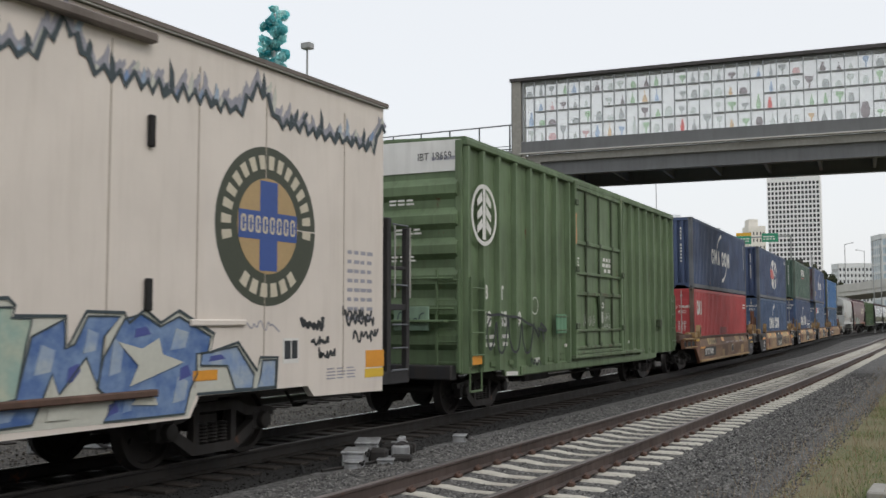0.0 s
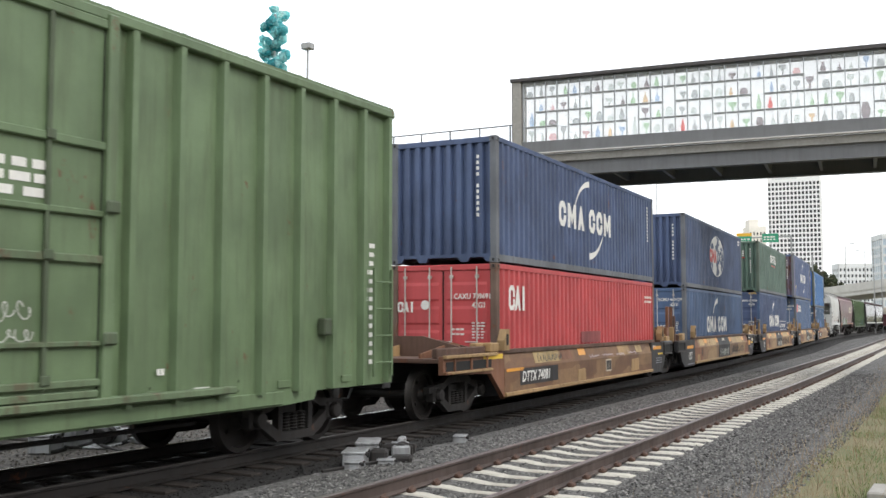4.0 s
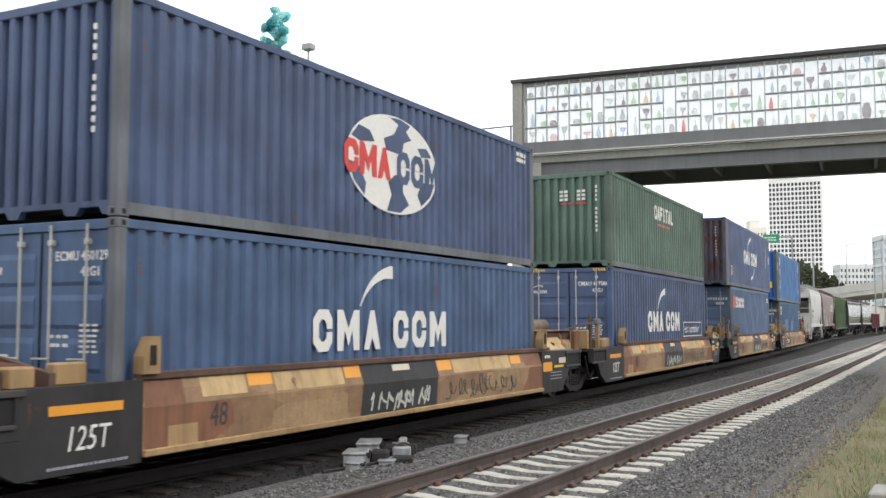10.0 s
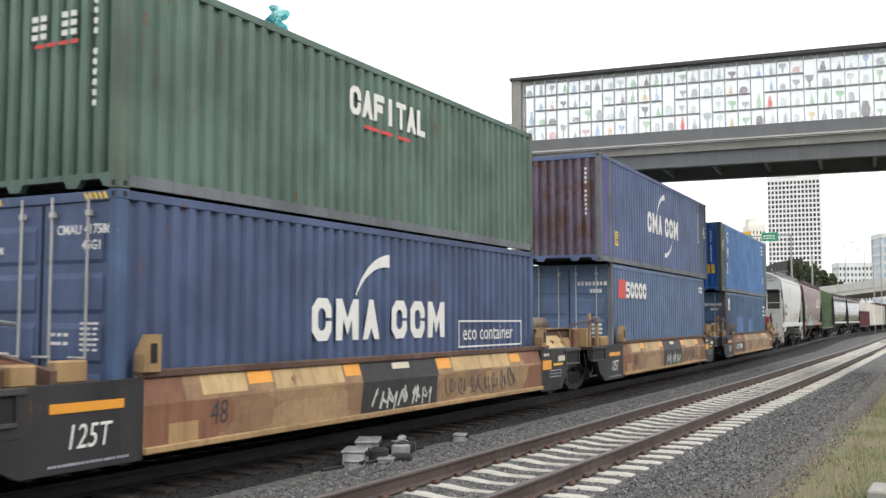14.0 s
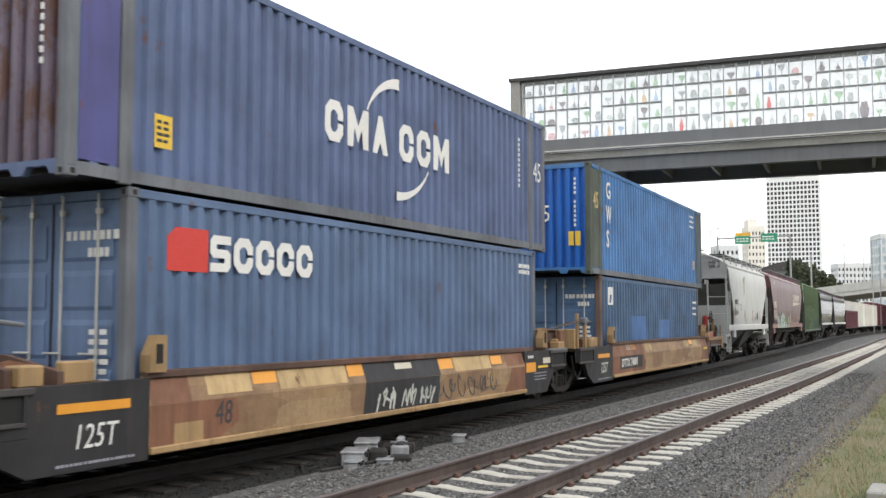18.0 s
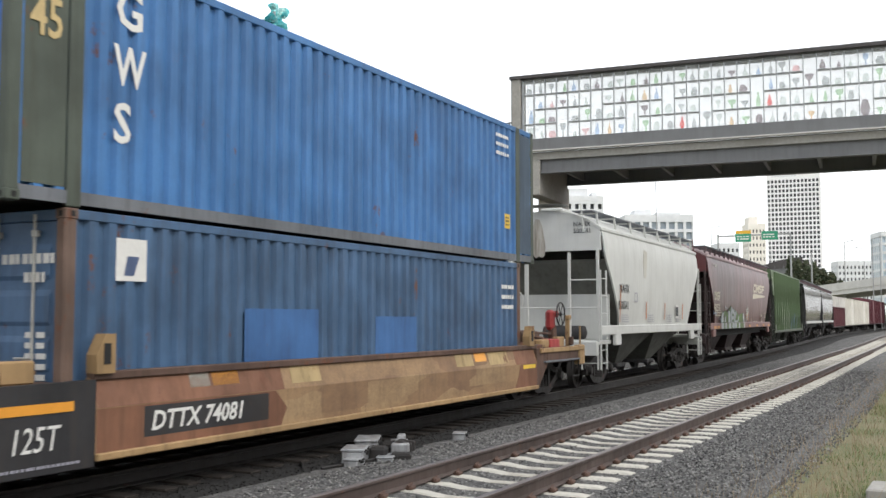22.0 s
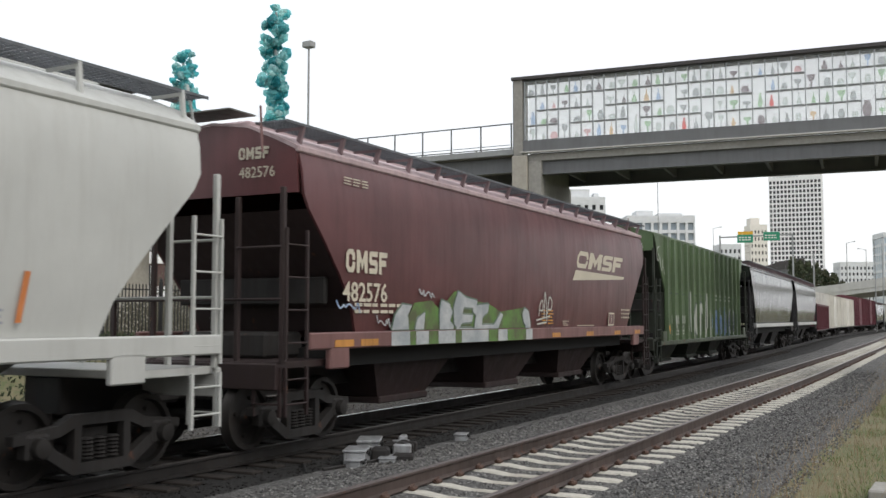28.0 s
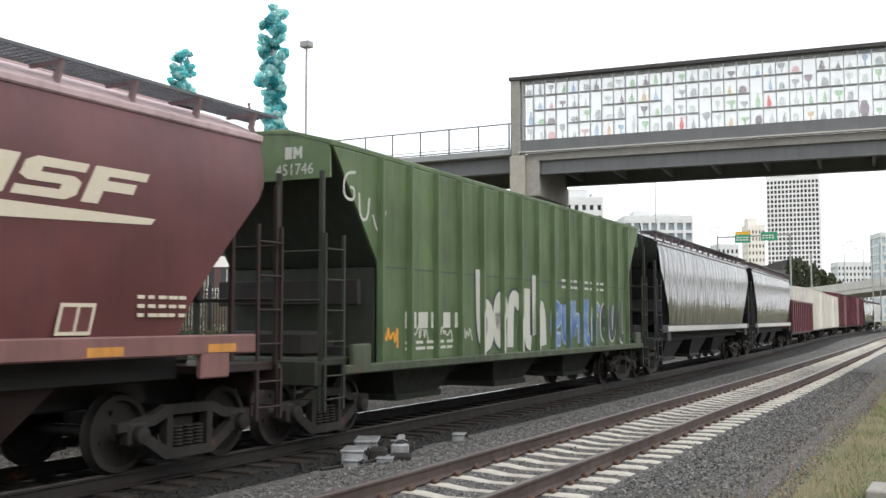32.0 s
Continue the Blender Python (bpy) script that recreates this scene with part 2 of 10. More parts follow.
BNGREEN = paint("leaf green hopper paint", (0.078, 0.124, 0.056), 0.5, 0.3, 0.4, 0.1)
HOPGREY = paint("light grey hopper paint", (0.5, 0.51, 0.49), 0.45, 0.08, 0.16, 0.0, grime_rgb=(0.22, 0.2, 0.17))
# hopper grey darkened by grime and by shade put into the colour
SLOPEGREY = paint("grimy grey sheet, shade in its colour", (0.095, 0.098, 0.087), 0.6, 0.3, 0.5, 0.1)
BROWN = paint("mineral brown hopper paint", (0.1, 0.032, 0.034), 0.36, 0.25, 0.3, 0.03, grime_rgb=(0.04, 0.018, 0.018))
PINK = paint("dusty pink roof paint", (0.42, 0.32, 0.33), 0.6, 0.15, 0.35, 0.1)
SILVER = dented("glossy dark silver hopper paint", (0.13, 0.13, 0.14), 0.1)
CREAM = paint("dirty cream car paint", (0.68, 0.66, 0.6), 0.5, 0.12, 0.3, 0.05)
MAROON = paint("maroon car paint", (0.12, 0.028, 0.04), 0.55, 0.2, 0.4, 0.2)
WHITEP = plain("white lettering paint", (0.72, 0.72, 0.69), 0.6)
CREAMP = plain("cream lettering paint", (0.6, 0.55, 0.44), 0.6)
DARKP = plain("dark lettering paint", (0.03, 0.035, 0.04), 0.6)
ORANGEP = plain("orange reflective stripe", (0.75, 0.33, 0.04), 0.45)
PATCHBLUE = paint("faded blue repaint", (0.035, 0.115, 0.29), 0.55, 0.3, 0.4, 0.1)
PALEORANGE = plain("faded orange paint", (0.55, 0.42, 0.2), 0.5)
OLIVEPOST = paint("dark olive end paint", (0.06, 0.075, 0.058), 0.6, 0.3, 0.4, 0.2)
YELLOWP = plain("yellow sticker", (0.75, 0.5, 0.05), 0.5)
REDP = plain("red sticker", (0.6, 0.05, 0.04), 0.5)
REDCAST = paint("worn red casting", (0.3, 0.03, 0.03), 0.5, 0.3, 0.5, 0.3)
OLIVE = plain("dark olive roundel paint", (0.06, 0.07, 0.05), 0.55)
ROYAL = plain("royal blue roundel paint", (0.05, 0.1, 0.32), 0.55)
TANP = plain("buff roundel paint", (0.45, 0.32, 0.16), 0.55)
PALEP = plain("pale grey panel paint", (0.5, 0.52, 0.47), 0.6)
GRAF_BLUE = spray("blue spray paint", (0.06, 0.13, 0.34), (0.2, 0.3, 0.48))
GRAF_LBLUE = spray("pale blue spray paint", (0.2, 0.3, 0.5), (0.4, 0.46, 0.5))
GRAF_GREEN = spray("pale green spray paint", (0.3, 0.43, 0.38), (0.45, 0.5, 0.4))
GRAF_GREY = plain("grey violet spray paint", (0.33, 0.33, 0.38), 0.6)
GRAF_DARK = plain("dark teal spray paint", (0.05, 0.07, 0.08), 0.6)
GRAF_LIME = spray("moss green spray paint", (0.12, 0.24, 0.055), (0.1, 0.1, 0.055))
STEELGREY = paint("grey bridge paint", (0.14, 0.145, 0.15), 0.55, 0.12, 0.2)
DARKSTEEL = paint("dark bronze edge trim", (0.05, 0.045, 0.045), 0.55, 0.12, 0.2)
FRAMEGREY = paint("silver case framing", (0.3, 0.31, 0.32), 0.4, 0.1, 0.1, 0.0, 0.5)
LIGHTGREY = paint("pale grey steel", (0.3, 0.31, 0.31), 0.5, 0.12, 0.2)
PIERCON = rough_stuff("buff pier concrete", (0.46, 0.43, 0.37), (0.38, 0.355, 0.31), 7, 0.004, 0.85, (0.3, 0.28, 0.24))
CONCRETE = rough_stuff("weathered concrete", (0.34, 0.33, 0.3), (0.27, 0.26, 0.24), 9, 0.004, 0.85, (0.2, 0.19, 0.17))
TIECON = rough_stuff("pale concrete tie", (0.54, 0.52, 0.46), (0.4, 0.385, 0.335), 16, 0.004, 0.85, (0.28, 0.25, 0.21), 1.5)
# creosote, darkened further to hold the train's shade
TIEWOOD = rough_stuff("creosoted wood tie", (0.013, 0.01, 0.008), (0.027, 0.021, 0.017), 14, 0.006, 0.9)
BALLAST = stones("grey crushed stone ballast", 0.05, 0.225, 0.05, 0.03)
STONE = islands("loose ballast stone", ((0.04, 0.04, 0.04), (0.125, 0.123, 0.12), (0.33, 0.325, 0.31)), 0.9)
# oil, with the train's shade put into the colour as well
OILY = stones("oily ballast darkened for the train's shade", 0.006, 0.022, 0.05, 0.03, (1.0, 0.93, 0.85))
BROWNBALLAST = stones("brown grimy ballast", 0.035, 0.2, 0.06, 0.03, (1.0, 0.9, 0.78))
RAILM = paint("brown rusted rail", (0.06, 0.042, 0.036), 0.65, 0.3, 0.3, 0.3)
BROWNSTONE = islands("loose brown stone", ((0.03, 0.026, 0.022), (0.1, 0.085, 0.07), (0.34, 0.31, 0.27)), 0.9)
# near rail's head, dimmed in colour for the train's shade
RAILSHADE = plain("rail head darkened for the train's shade", (0.07, 0.062, 0.058), 0.5, 0.5)
RAILTOP = plain("worn rail head", (0.2, 0.175, 0.17), 0.4, 0.6)
RAILBRIGHT = plain("polished rail head", (0.75, 0.75, 0.76), 0.16, 0.95)
CLIP = plain("rusty rail clip", (0.09, 0.05, 0.035), 0.8)
EARTH = rough_stuff("grass and earth", (0.085, 0.115, 0.04), (0.17, 0.145, 0.085), 9, 0.03, 0.95, (0.2, 0.165, 0.1), 0.9, 0.6)
ASPHALT = rough_stuff("grey asphalt", (0.055, 0.055, 0.056), (0.08, 0.08, 0.08), 20, 0.004, 0.9)
GRASSM = islands("grass blade", ((0.08, 0.13, 0.032), (0.15, 0.2, 0.06), (0.3, 0.265, 0.145)), 0.8)
WEEDM = islands("dry weed stalk", ((0.15, 0.1, 0.06), (0.3, 0.22, 0.13), (0.5, 0.42, 0.27)), 0.9)
BRICK = rough_stuff("dark red brick", (0.1, 0.06, 0.055), (0.14, 0.085, 0.078), 6, 0.01, 0.9)
LIMESTONE = rough_stuff("buff limestone", (0.42, 0.39, 0.33), (0.34, 0.31, 0.26), 4, 0.006, 0.85)
PATINA = rough_stuff("grey green cornice", (0.3, 0.32, 0.27), (0.22, 0.235, 0.2), 2, 0.01, 0.85)
REDCOPPER = paint("reddish weathered roof metal", (0.16, 0.085, 0.075), 0.6, 0.3, 0.4)
COPPER = paint("weathered brown dome metal", (0.095, 0.09, 0.085), 0.6, 0.3, 0.4, 0.0)
VERDI = plain("pale green patina", (0.32, 0.55, 0.42), 0.6)
WINDOWM = window_glass("dark window glass", (0.03, 0.034, 0.04), 0.35, 0.2)
TOWERWHITE = rough_stuff("white precast panel", (0.86, 0.86, 0.86), (0.8, 0.8, 0.81), 0.5, 0.002, 0.8)
TOWERGREY = rough_stuff("pale grey precast panel", (0.68, 0.7, 0.71), (0.6, 0.62, 0.64), 0.5, 0.002, 0.8)
APRICOT = rough_stuff("apricot stucco", (0.78, 0.75, 0.69), (0.72, 0.69, 0.63), 0.5, 0.002, 0.8)
BLUEGLASS = window_glass("blue grey curtain glass", (0.26, 0.31, 0.35), 0.15)
PALECON = rough_stuff("pale flyover concrete", (0.58, 0.57, 0.54), (0.5, 0.49, 0.46), 0.6, 0.003, 0.85)
# oily rail; the cars' shadow on its sides is put into the colour
RAILDARK = paint("oily rail darkened for the train's shade", (0.011, 0.009, 0.008), 0.6, 0.3, 0.3, 0.1)
FENCEM = paint("black iron fence paint", (0.012, 0.012, 0.013), 0.5, 0.3, 0.3)
LEAFM = islands("dark evergreen leaf", ((0.025, 0.035, 0.016), (0.05, 0.07, 0.03), (0.1, 0.09, 0.05)), 0.8)
SHRUBM = rough_stuff("grey brown shrub", (0.1, 0.1, 0.07), (0.15, 0.135, 0.1), 2, 0.01, 0.9)
BARK = rough_stuff("grey bark", (0.09, 0.07, 0.055), (0.06, 0.05, 0.04), 8, 0.01, 0.95)
SIGNGREEN = plain("green road sign", (0.02, 0.27, 0.15), 0.4)
SIGNYELLOW = plain("yellow road sign", (0.75, 0.42, 0.03), 0.4)
CRYSTALS = [crystal_glass("teal crystal glass", 0.0), crystal_glass("aqua crystal glass", 0.18), crystal_glass("pale mint crystal glass", 0.4)]
SILVERBOX = paint("weathered aluminium case", (0.4, 0.41, 0.42), 0.4, 0.35, 0.8, 0.08, 0.45)
VASES = [vase_glass(n, c) for n, c in (("smoky vase glass", (0.72, 0.74, 0.74)), ("green vase glass", (0.7, 0.84, 0.68)), ("red vase glass", (0.92, 0.32, 0.3)), ("blue vase glass", (0.68, 0.78, 0.9)),
         ("amber vase glass", (0.92, 0.78, 0.6)), ("clear vase glass", (0.87, 0.9, 0.88)), ("dark plum vase glass", (0.55, 0.5, 0.52)), ("pink vase glass", (0.93, 0.74, 0.74)))]


RAILGLASS = vase_glass("smoky railing glass", (0.55, 0.58, 0.58))


def milky():
    """Frosted display pane: daylight from behind shines through it."""
    m, n, l, bs = nodes_of("frosted display glass")
    tr, tp, m1, m2 = n.new("ShaderNodeBsdfTranslucent"), n.new("ShaderNodeBsdfTransparent"), n.new("ShaderNodeMixShader"), n.new("ShaderNodeMixShader")
    bs.inputs["Base Color"].default_value, bs.inputs["Roughness"].default_value = (0.85, 0.88, 0.87, 1), 0.2
    tr.inputs["Color"].default_value = (0.95, 0.97, 0.96, 1)
    m1.inputs[0].default_value, m2.inputs[0].default_value = 0.6, 0.8
    l.new(bs.outputs[0], m1.inputs[1])
    l.new(tr.outputs[0], m1.inputs[2])
    l.new(m1.outputs[0], m2.inputs[1])
    l.new(tp.outputs[0], m2.inputs[2])
    l.new(m2.outputs[0], n["Material Output"].inputs[0])
    return m


MILKY = milky()


# ---- geometry helpers ----
class Shape:
    """Collects simple solids into one mesh."""

    def __init__(self):
        self.v, self.f, self.many = [], [], False

    def add(self, verts, faces):
        k = len(self.v)
        self.v.extend(verts)
        self.f.extend([tuple(i + k for i in f) for f in faces])
        return self

    def box(self, x0, x1, y0, y1, z0, z1):
        return self.add([(x, y, z) for z in (z0, z1) for y in (y0, y1) for x in (x0, x1)],
                        [(0, 2, 3, 1), (4, 5, 7, 6), (0, 1, 5, 4), (2, 6, 7, 3), (0, 4, 6, 2), (1, 3, 7, 5)])

    def chamfer(self, x0, x1, y0, y1, z0, z1, b):
        """A box with its edges taken off."""
        vs, idx = [], {}
        for sx in (0, 1):
            for sy in (0, 1):
                for sz in (0, 1):
                    X, Y, Z = (x0, x1)[sx], (y0, y1)[sy], (z0, z1)[sz]
                    dx, dy, dz = b * (1 - 2 * sx), b * (1 - 2 * sy), b * (1 - 2 * sz)
                    for a, p in enumerate(((X, Y + dy, Z + dz), (X + dx, Y, Z + dz), (X + dx, Y + dy, Z))):
                        idx[sx, sy, sz, a] = len(vs)
                        vs.append(p)
        fs = []
        for s in (0, 1):
            fs += [[idx[s, 0, 0, 0], idx[s, 1, 0, 0], idx[s, 1, 1, 0], idx[s, 0, 1, 0]],
                   [idx[0, s, 0, 1], idx[1, s, 0, 1], idx[1, s, 1, 1], idx[0, s, 1, 1]],
                   [idx[0, 0, s, 2], idx[1, 0, s, 2], idx[1, 1, s, 2], idx[0, 1, s, 2]]]
        for i in (0, 1):
            for j in (0, 1):
                fs += [[idx[0, i, j, 1], idx[1, i, j, 1], idx[1, i, j, 2], idx[0, i, j, 2]],
                       [idx[i, 0, j, 0], idx[i, 1, j, 0], idx[i, 1, j, 2], idx[i, 0, j, 2]],
                       [idx[i, j, 0, 0], idx[i, j, 1, 0], idx[i, j, 1, 1], idx[i, j, 0, 1]]]
                for k in (0, 1):
                    fs.append([idx[i, j, k, 0], idx[i, j, k, 1], idx[i, j, k, 2]])
        return self.add(vs, fs)

    def prism(self, poly, y0, y1, axis="y"):
        """A polygon of (a, b) drawn out along an axis: y: (x, z); x: (y, z); z: (x, y)."""
        n = len(poly)

        def place(a, b, c):
            return (a, c, b) if axis == "y" else (c, a, b) if axis == "x" else (a, b, c)
        return self.add([place(a, b, y0) for a, b in poly] + [place(a, b, y1) for a, b in poly],
                        [tuple(range(n)), tuple(range(2 * n - 1, n - 1, -1))] + [(i, (i + 1) % n, n + (i + 1) % n, n + i) for i in range(n)])

    def rod(self, p, q, r, n=8, r2=None):
        """A round bar from p to q."""
        p, q = Vector(p), Vector(q)
        d = (q - p).normalized()
        u = d.orthogonal().normalized()
        w = d.cross(u)
        r2 = r if r2 is None else r2
        ring = [(math.cos(2 * math.pi * i / n), math.sin(2 * math.pi * i / n)) for i in range(n)]
        vs = [tuple(p + (u * c + w * s) * r) for c, s in ring] + [tuple(q + (u * c + w * s) * r2) for c, s in ring]
        return self.add(vs, [(i, (i + 1) % n, n + (i + 1) % n, n + i) for i in range(n)] + [tuple(range(n - 1, -1, -1)), tuple(range(n, 2 * n))])

    def lathe(self, profile, n=16, axis="z", at=(0, 0, 0), caps=True):
        """Turns (radius, height) pairs round an axis."""
        vs, fs = [], []
        for r, h in profile:
            for i in range(n):
                c, s = r * math.cos(2 * math.pi * i / n), r * math.sin(2 * math.pi * i / n)
                p = (c, s, h) if axis == "z" else (c, h, s) if axis == "y" else (h, c, s)
                vs.append((p[0] + at[0], p[1] + at[1], p[2] + at[2]))
        for j in range(len(profile) - 1):
            for i in range(n):
                fs.append((j * n + i, j * n + (i + 1) % n, (j + 1) * n + (i + 1) % n, (j + 1) * n + i))
        if caps:
            fs += [tuple(range(n - 1, -1, -1)), tuple(range(len(vs) - n, len(vs)))]
        return self.add(vs, fs)

    def ribbon(self, pts, w, y, rounds=1, depth=0.003):
        """A sprayed stroke in the x-z plane along rounded-off points."""
        for _ in range(rounds):
            q = [pts[0]]
            for (a, b), (c, d) in zip(pts, pts[1:]):
                q += [(a * 0.75 + c * 0.25, b * 0.75 + d * 0.25), (a * 0.25 + c * 0.75, b * 0.25 + d * 0.75)]
            pts = q + [pts[-1]]
        n, left, right = len(pts), [], []
        for i in range(n):
            (a, b), (c, d) = pts[max(0, i - 1)], pts[min(n - 1, i + 1)]
            u = math.hypot(c - a, d - b) or 1
            nx, nz = -(d - b) / u * w / 2, (c - a) / u * w / 2
            left.append((pts[i][0] + nx, pts[i][1] + nz))
            right.append((pts[i][0] - nx, pts[i][1] - nz))
        vs = [(a, y, b) for a, b in left + right] + [(a, y - depth, b) for a, b in left + right]
        fs = []
        for i in range(n - 1):
            fs += [(i, i + 1, n + i + 1, n + i), (2 * n + i, 3 * n + i, 3 * n + i + 1, 2 * n + i + 1), (i, 2 * n + i, 2 * n + i + 1, i + 1), (n + i, n + i + 1, 3 * n + i + 1, 3 * n + i)]
        fs += [(0, n, 3 * n, 2 * n), (n - 1, 3 * n - 1, 4 * n - 1, 2 * n - 1)]
        return self.add(vs, fs)

    def mesh(self, name, material, smooth=False):
        me = bpy.data.meshes.new(name)
        me.from_pydata(self.v, [], self.f)
        bm = bmesh.new()
        bm.from_mesh(me)
        bmesh.ops.recalc_face_normals(bm, faces=bm.faces)
        bm.to_mesh(me)
        bm.free()
        me.materials.append(material)
        if smooth:
            me.shade_smooth()
            me.set_sharp_from_angle(angle=radians(38))
        return me


def part(name, shape, material, parent, label="", m=None, smooth=False):
    """Links one mesh under a thing or under a part; painted shapes become one part each."""
    if isinstance(shape, list):
        for polygon, y in shape:
            ob = part(name, Shape().prism(polygon, y - 0.003, y), material, parent, label, m)
        return ob
    me = shape if isinstance(shape, bpy.types.Mesh) else shape.mesh(name, material, smooth)
    ob = new(name, me)
    ob.parent = parent
    if m is not None:
        ob.matrix_basis = m
    return tagged(ob, label, kind="stuff" if isinstance(shape, Shape) and shape.many else "")


def again(ob, parent, m=None, name=None):
    """One more part on the same mesh."""
    o = new(name or ob.name.split(".")[0], ob.data)
    o.parent = parent
    if m is not None:
        o.matrix_basis = m
    if "label" in ob:
        o["label"] = ob["label"]
    return o


def thing(name, label, category, at=None, group="", kind=""):
    root = new(name)
    root.empty_display_size = 0.3
    if at is not None:
        root.matrix_basis = at
    return tagged(root, label, category, group, kind)


def solid(name, shape, material, label, category, at=None, group="", kind="", smooth=False):
    ob = new(name, shape.mesh(name, material, smooth))
    if at is not None:
        ob.matrix_basis = at
    return tagged(ob, label, category, group, kind)


SIDE = pose(0, 0, 0, 90, 0, 0)          # writing that faces -y
END = pose(0, 0, 0, 90, 0, -90)         # writing that faces -x


def words(body, size, x, y, z, parent, material, facing=SIDE, name="lettering", squeeze=1.0, slant=0.0, spacing=1.0, bold=0.0):
    """Raised lettering as a mesh, with its lower left corner at (x, y, z)."""
    cu = bpy.data.curves.new(name, "FONT")
    cu.body, cu.size, cu.extrude, cu.resolution_u, cu.shear, cu.space_character, cu.space_line = body, size, 0.0015, 2, slant, spacing, 0.85
    cu.offset = bold
    ob = bpy.data.objects.new(name, cu)
    scene.collection.objects.link(ob)
    me = bpy.data.meshes.new_from_object(ob.evaluated_get(bpy.context.evaluated_depsgraph_get()))
    bpy.data.objects.remove(ob)
    me.materials.clear()
    me.materials.append(material)
    for v in me.vertices:
        v.co.x *= squeeze
    o = new(name, me)
    o.parent = parent
    o.matrix_basis = pose(x, y, z) @ facing
    return o


def bars(x0, z0, w, h, rows, y, cols=1, gap=0.35, ragged=True, facing="y"):
    """Unreadable small print: short bars in rows."""
    sh = Shape()
    sh.many = rows * cols > 1
    rh = h / rows
    for r in range(rows):
        x = x0
        cw = w / cols
        for c in range(cols):
            ln = cw * (0.85 if not ragged else random.uniform(0.55, 0.9))
            if facing == "y":
                sh.box(x, x + ln, y - 0.003, y, z0 + h - (r + 1) * rh + rh * gap * 0.5, z0 + h - r * rh - rh * gap * 0.5)
            else:
                sh.box(y - 0.003, y, -x - ln, -x, z0 + h - (r + 1) * rh + rh * gap * 0.5, z0 + h - r * rh - rh * gap * 0.5)
            x += cw
    return sh


def flat(polys, y):
    """Painted shapes in the x-z plane, 3 mm proud of a side at y."""
    return [(p, y) for p in polys]


def arc(cx, cz, r0, r1, a0, a1, taper0=1.0, taper1=1.0, n=12, flatten=1.0):
    """A band along a circle, narrower at its ends; degrees."""
    out, inn = [], []
    for i in range(n + 1):
        k = i / n
        a = radians(a0 + (a1 - a0) * k)
        mid, half = (r0 + r1) / 2, (r1 - r0) / 2 * (taper0 + (taper1 - taper0) * k)
        out.append((cx + math.cos(a) * (mid + half), cz + math.sin(a) * (mid + half) * flatten))
        inn.append((cx + math.cos(a) * (mid - half), cz + math.sin(a) * (mid - half) * flatten))
    return out + inn[::-1]


def hand_wheel(parent, x, y, z, axis, material, label, r=0.27):
    """A brake wheel: a round rim, a hub and six spokes."""
    rim = [(r + 0.017 * math.cos(radians(60 * i)), 0.017 * math.sin(radians(60 * i))) for i in range(7)]
    wheel = part("brake_wheel", Shape().lathe(rim, 24, axis, (x, y, z), False), material, parent, label)
    part("hub", Shape().lathe([(0.02, -0.03), (0.05, -0.02), (0.05, 0.02), (0.02, 0.03)], 10, axis, (x, y, z)), material, wheel)
    for i in range(6):
        u, v = r * math.cos(radians(60 * i)), r * math.sin(radians(60 * i))
        part("spoke", Shape().rod((x, y, z), (x + u, y, z + v) if axis == "y" else (x, y + u, z + v), 0.01, 5), material, wheel)
    return wheel


def scrawl(x0, x1, z0, z1, seed, y, w=0.025, n=14):
    """One looping sprayed line inside a box."""
    rng = random.Random(seed)
    pts = [(x0 + (x1 - x0) * i / (n - 1) + rng.uniform(-0.06, 0.06), rng.uniform(z0, z0 + (z1 - z0) * 0.4) if i % 2 else rng.uniform(z0 + (z1 - z0) * 0.6, z1)) for i in range(n)]
    return Shape().ribbon(pts, w, y, 2)


def loop_letter(x, z, w, h, seed, y, wide=0.022):
    """A coiled sprayed flourish that crosses itself; no letter of any word."""
    rng = random.Random(seed)
    turns, start = rng.uniform(1.3, 2.1), rng.uniform(0, 6.28)
    pts = []
    for i in range(11):
        a, r = start + turns * 6.28 * i / 10, 0.5 - 0.03 * i + rng.uniform(-0.14, 0.08)
        pts.append((x + w * (0.1 + 0.8 * i / 10 + r * 0.75 * math.cos(a)), z + h * (0.5 + r * math.sin(a) * (1.15 if i % 3 else 0.7))))
    return Shape().ribbon(pts, wide, y, 2)


# ---- the track's line ----
BASE = 9.72                              # the train track's distance beside the camera


def near_side(s):
    """How far the near track lies to the side of it; the two draw apart in the distance."""
    return float(np.interp(s, (20, 30, 41, 53, 70, 96, 120), (-4.48, -4.66, -4.85, -5.1, -5.62, -6.4, -7.0)))



def heading(s):
    return 0.0014 * s - 0.0009 * max(0, s - 36) - 0.0019 * max(0, s - 95) + 0.0014 * max(0, s - 135)


_s = np.arange(-60, 420, 0.25)
_h = np.array([heading(v) for v in _s])
_x = np.concatenate([[0], np.cumsum(np.cos(_h[:-1] + 0.000175) * 0.25)])
_y = np.concatenate([[0], np.cumsum(np.sin((_h[:-1] + _h[1:]) / 2) * 0.25)])
_x, _y = _x - np.interp(0, _s, _x), _y - np.interp(0, _s, _y) + BASE


def along(s, side=0.0, z=0.0):
    h = heading(s)
    return (float(np.interp(s, _s, _x)) - side * math.sin(h), float(np.interp(s, _s, _y)) + side * math.cos(h), z)


def on_track(s, side=0.0, z=0.0):
    p = along(s, side, z)
    return pose(*p, 0, 0, math.degrees(heading(s)))


def rolled(t):
    """How far the train stands along the track at t, from its place at 9 s."""
    return -4.476 * (t - 9) + 0.0025 * (t - 9) ** 2


MOVERS, WHEELS = [], []


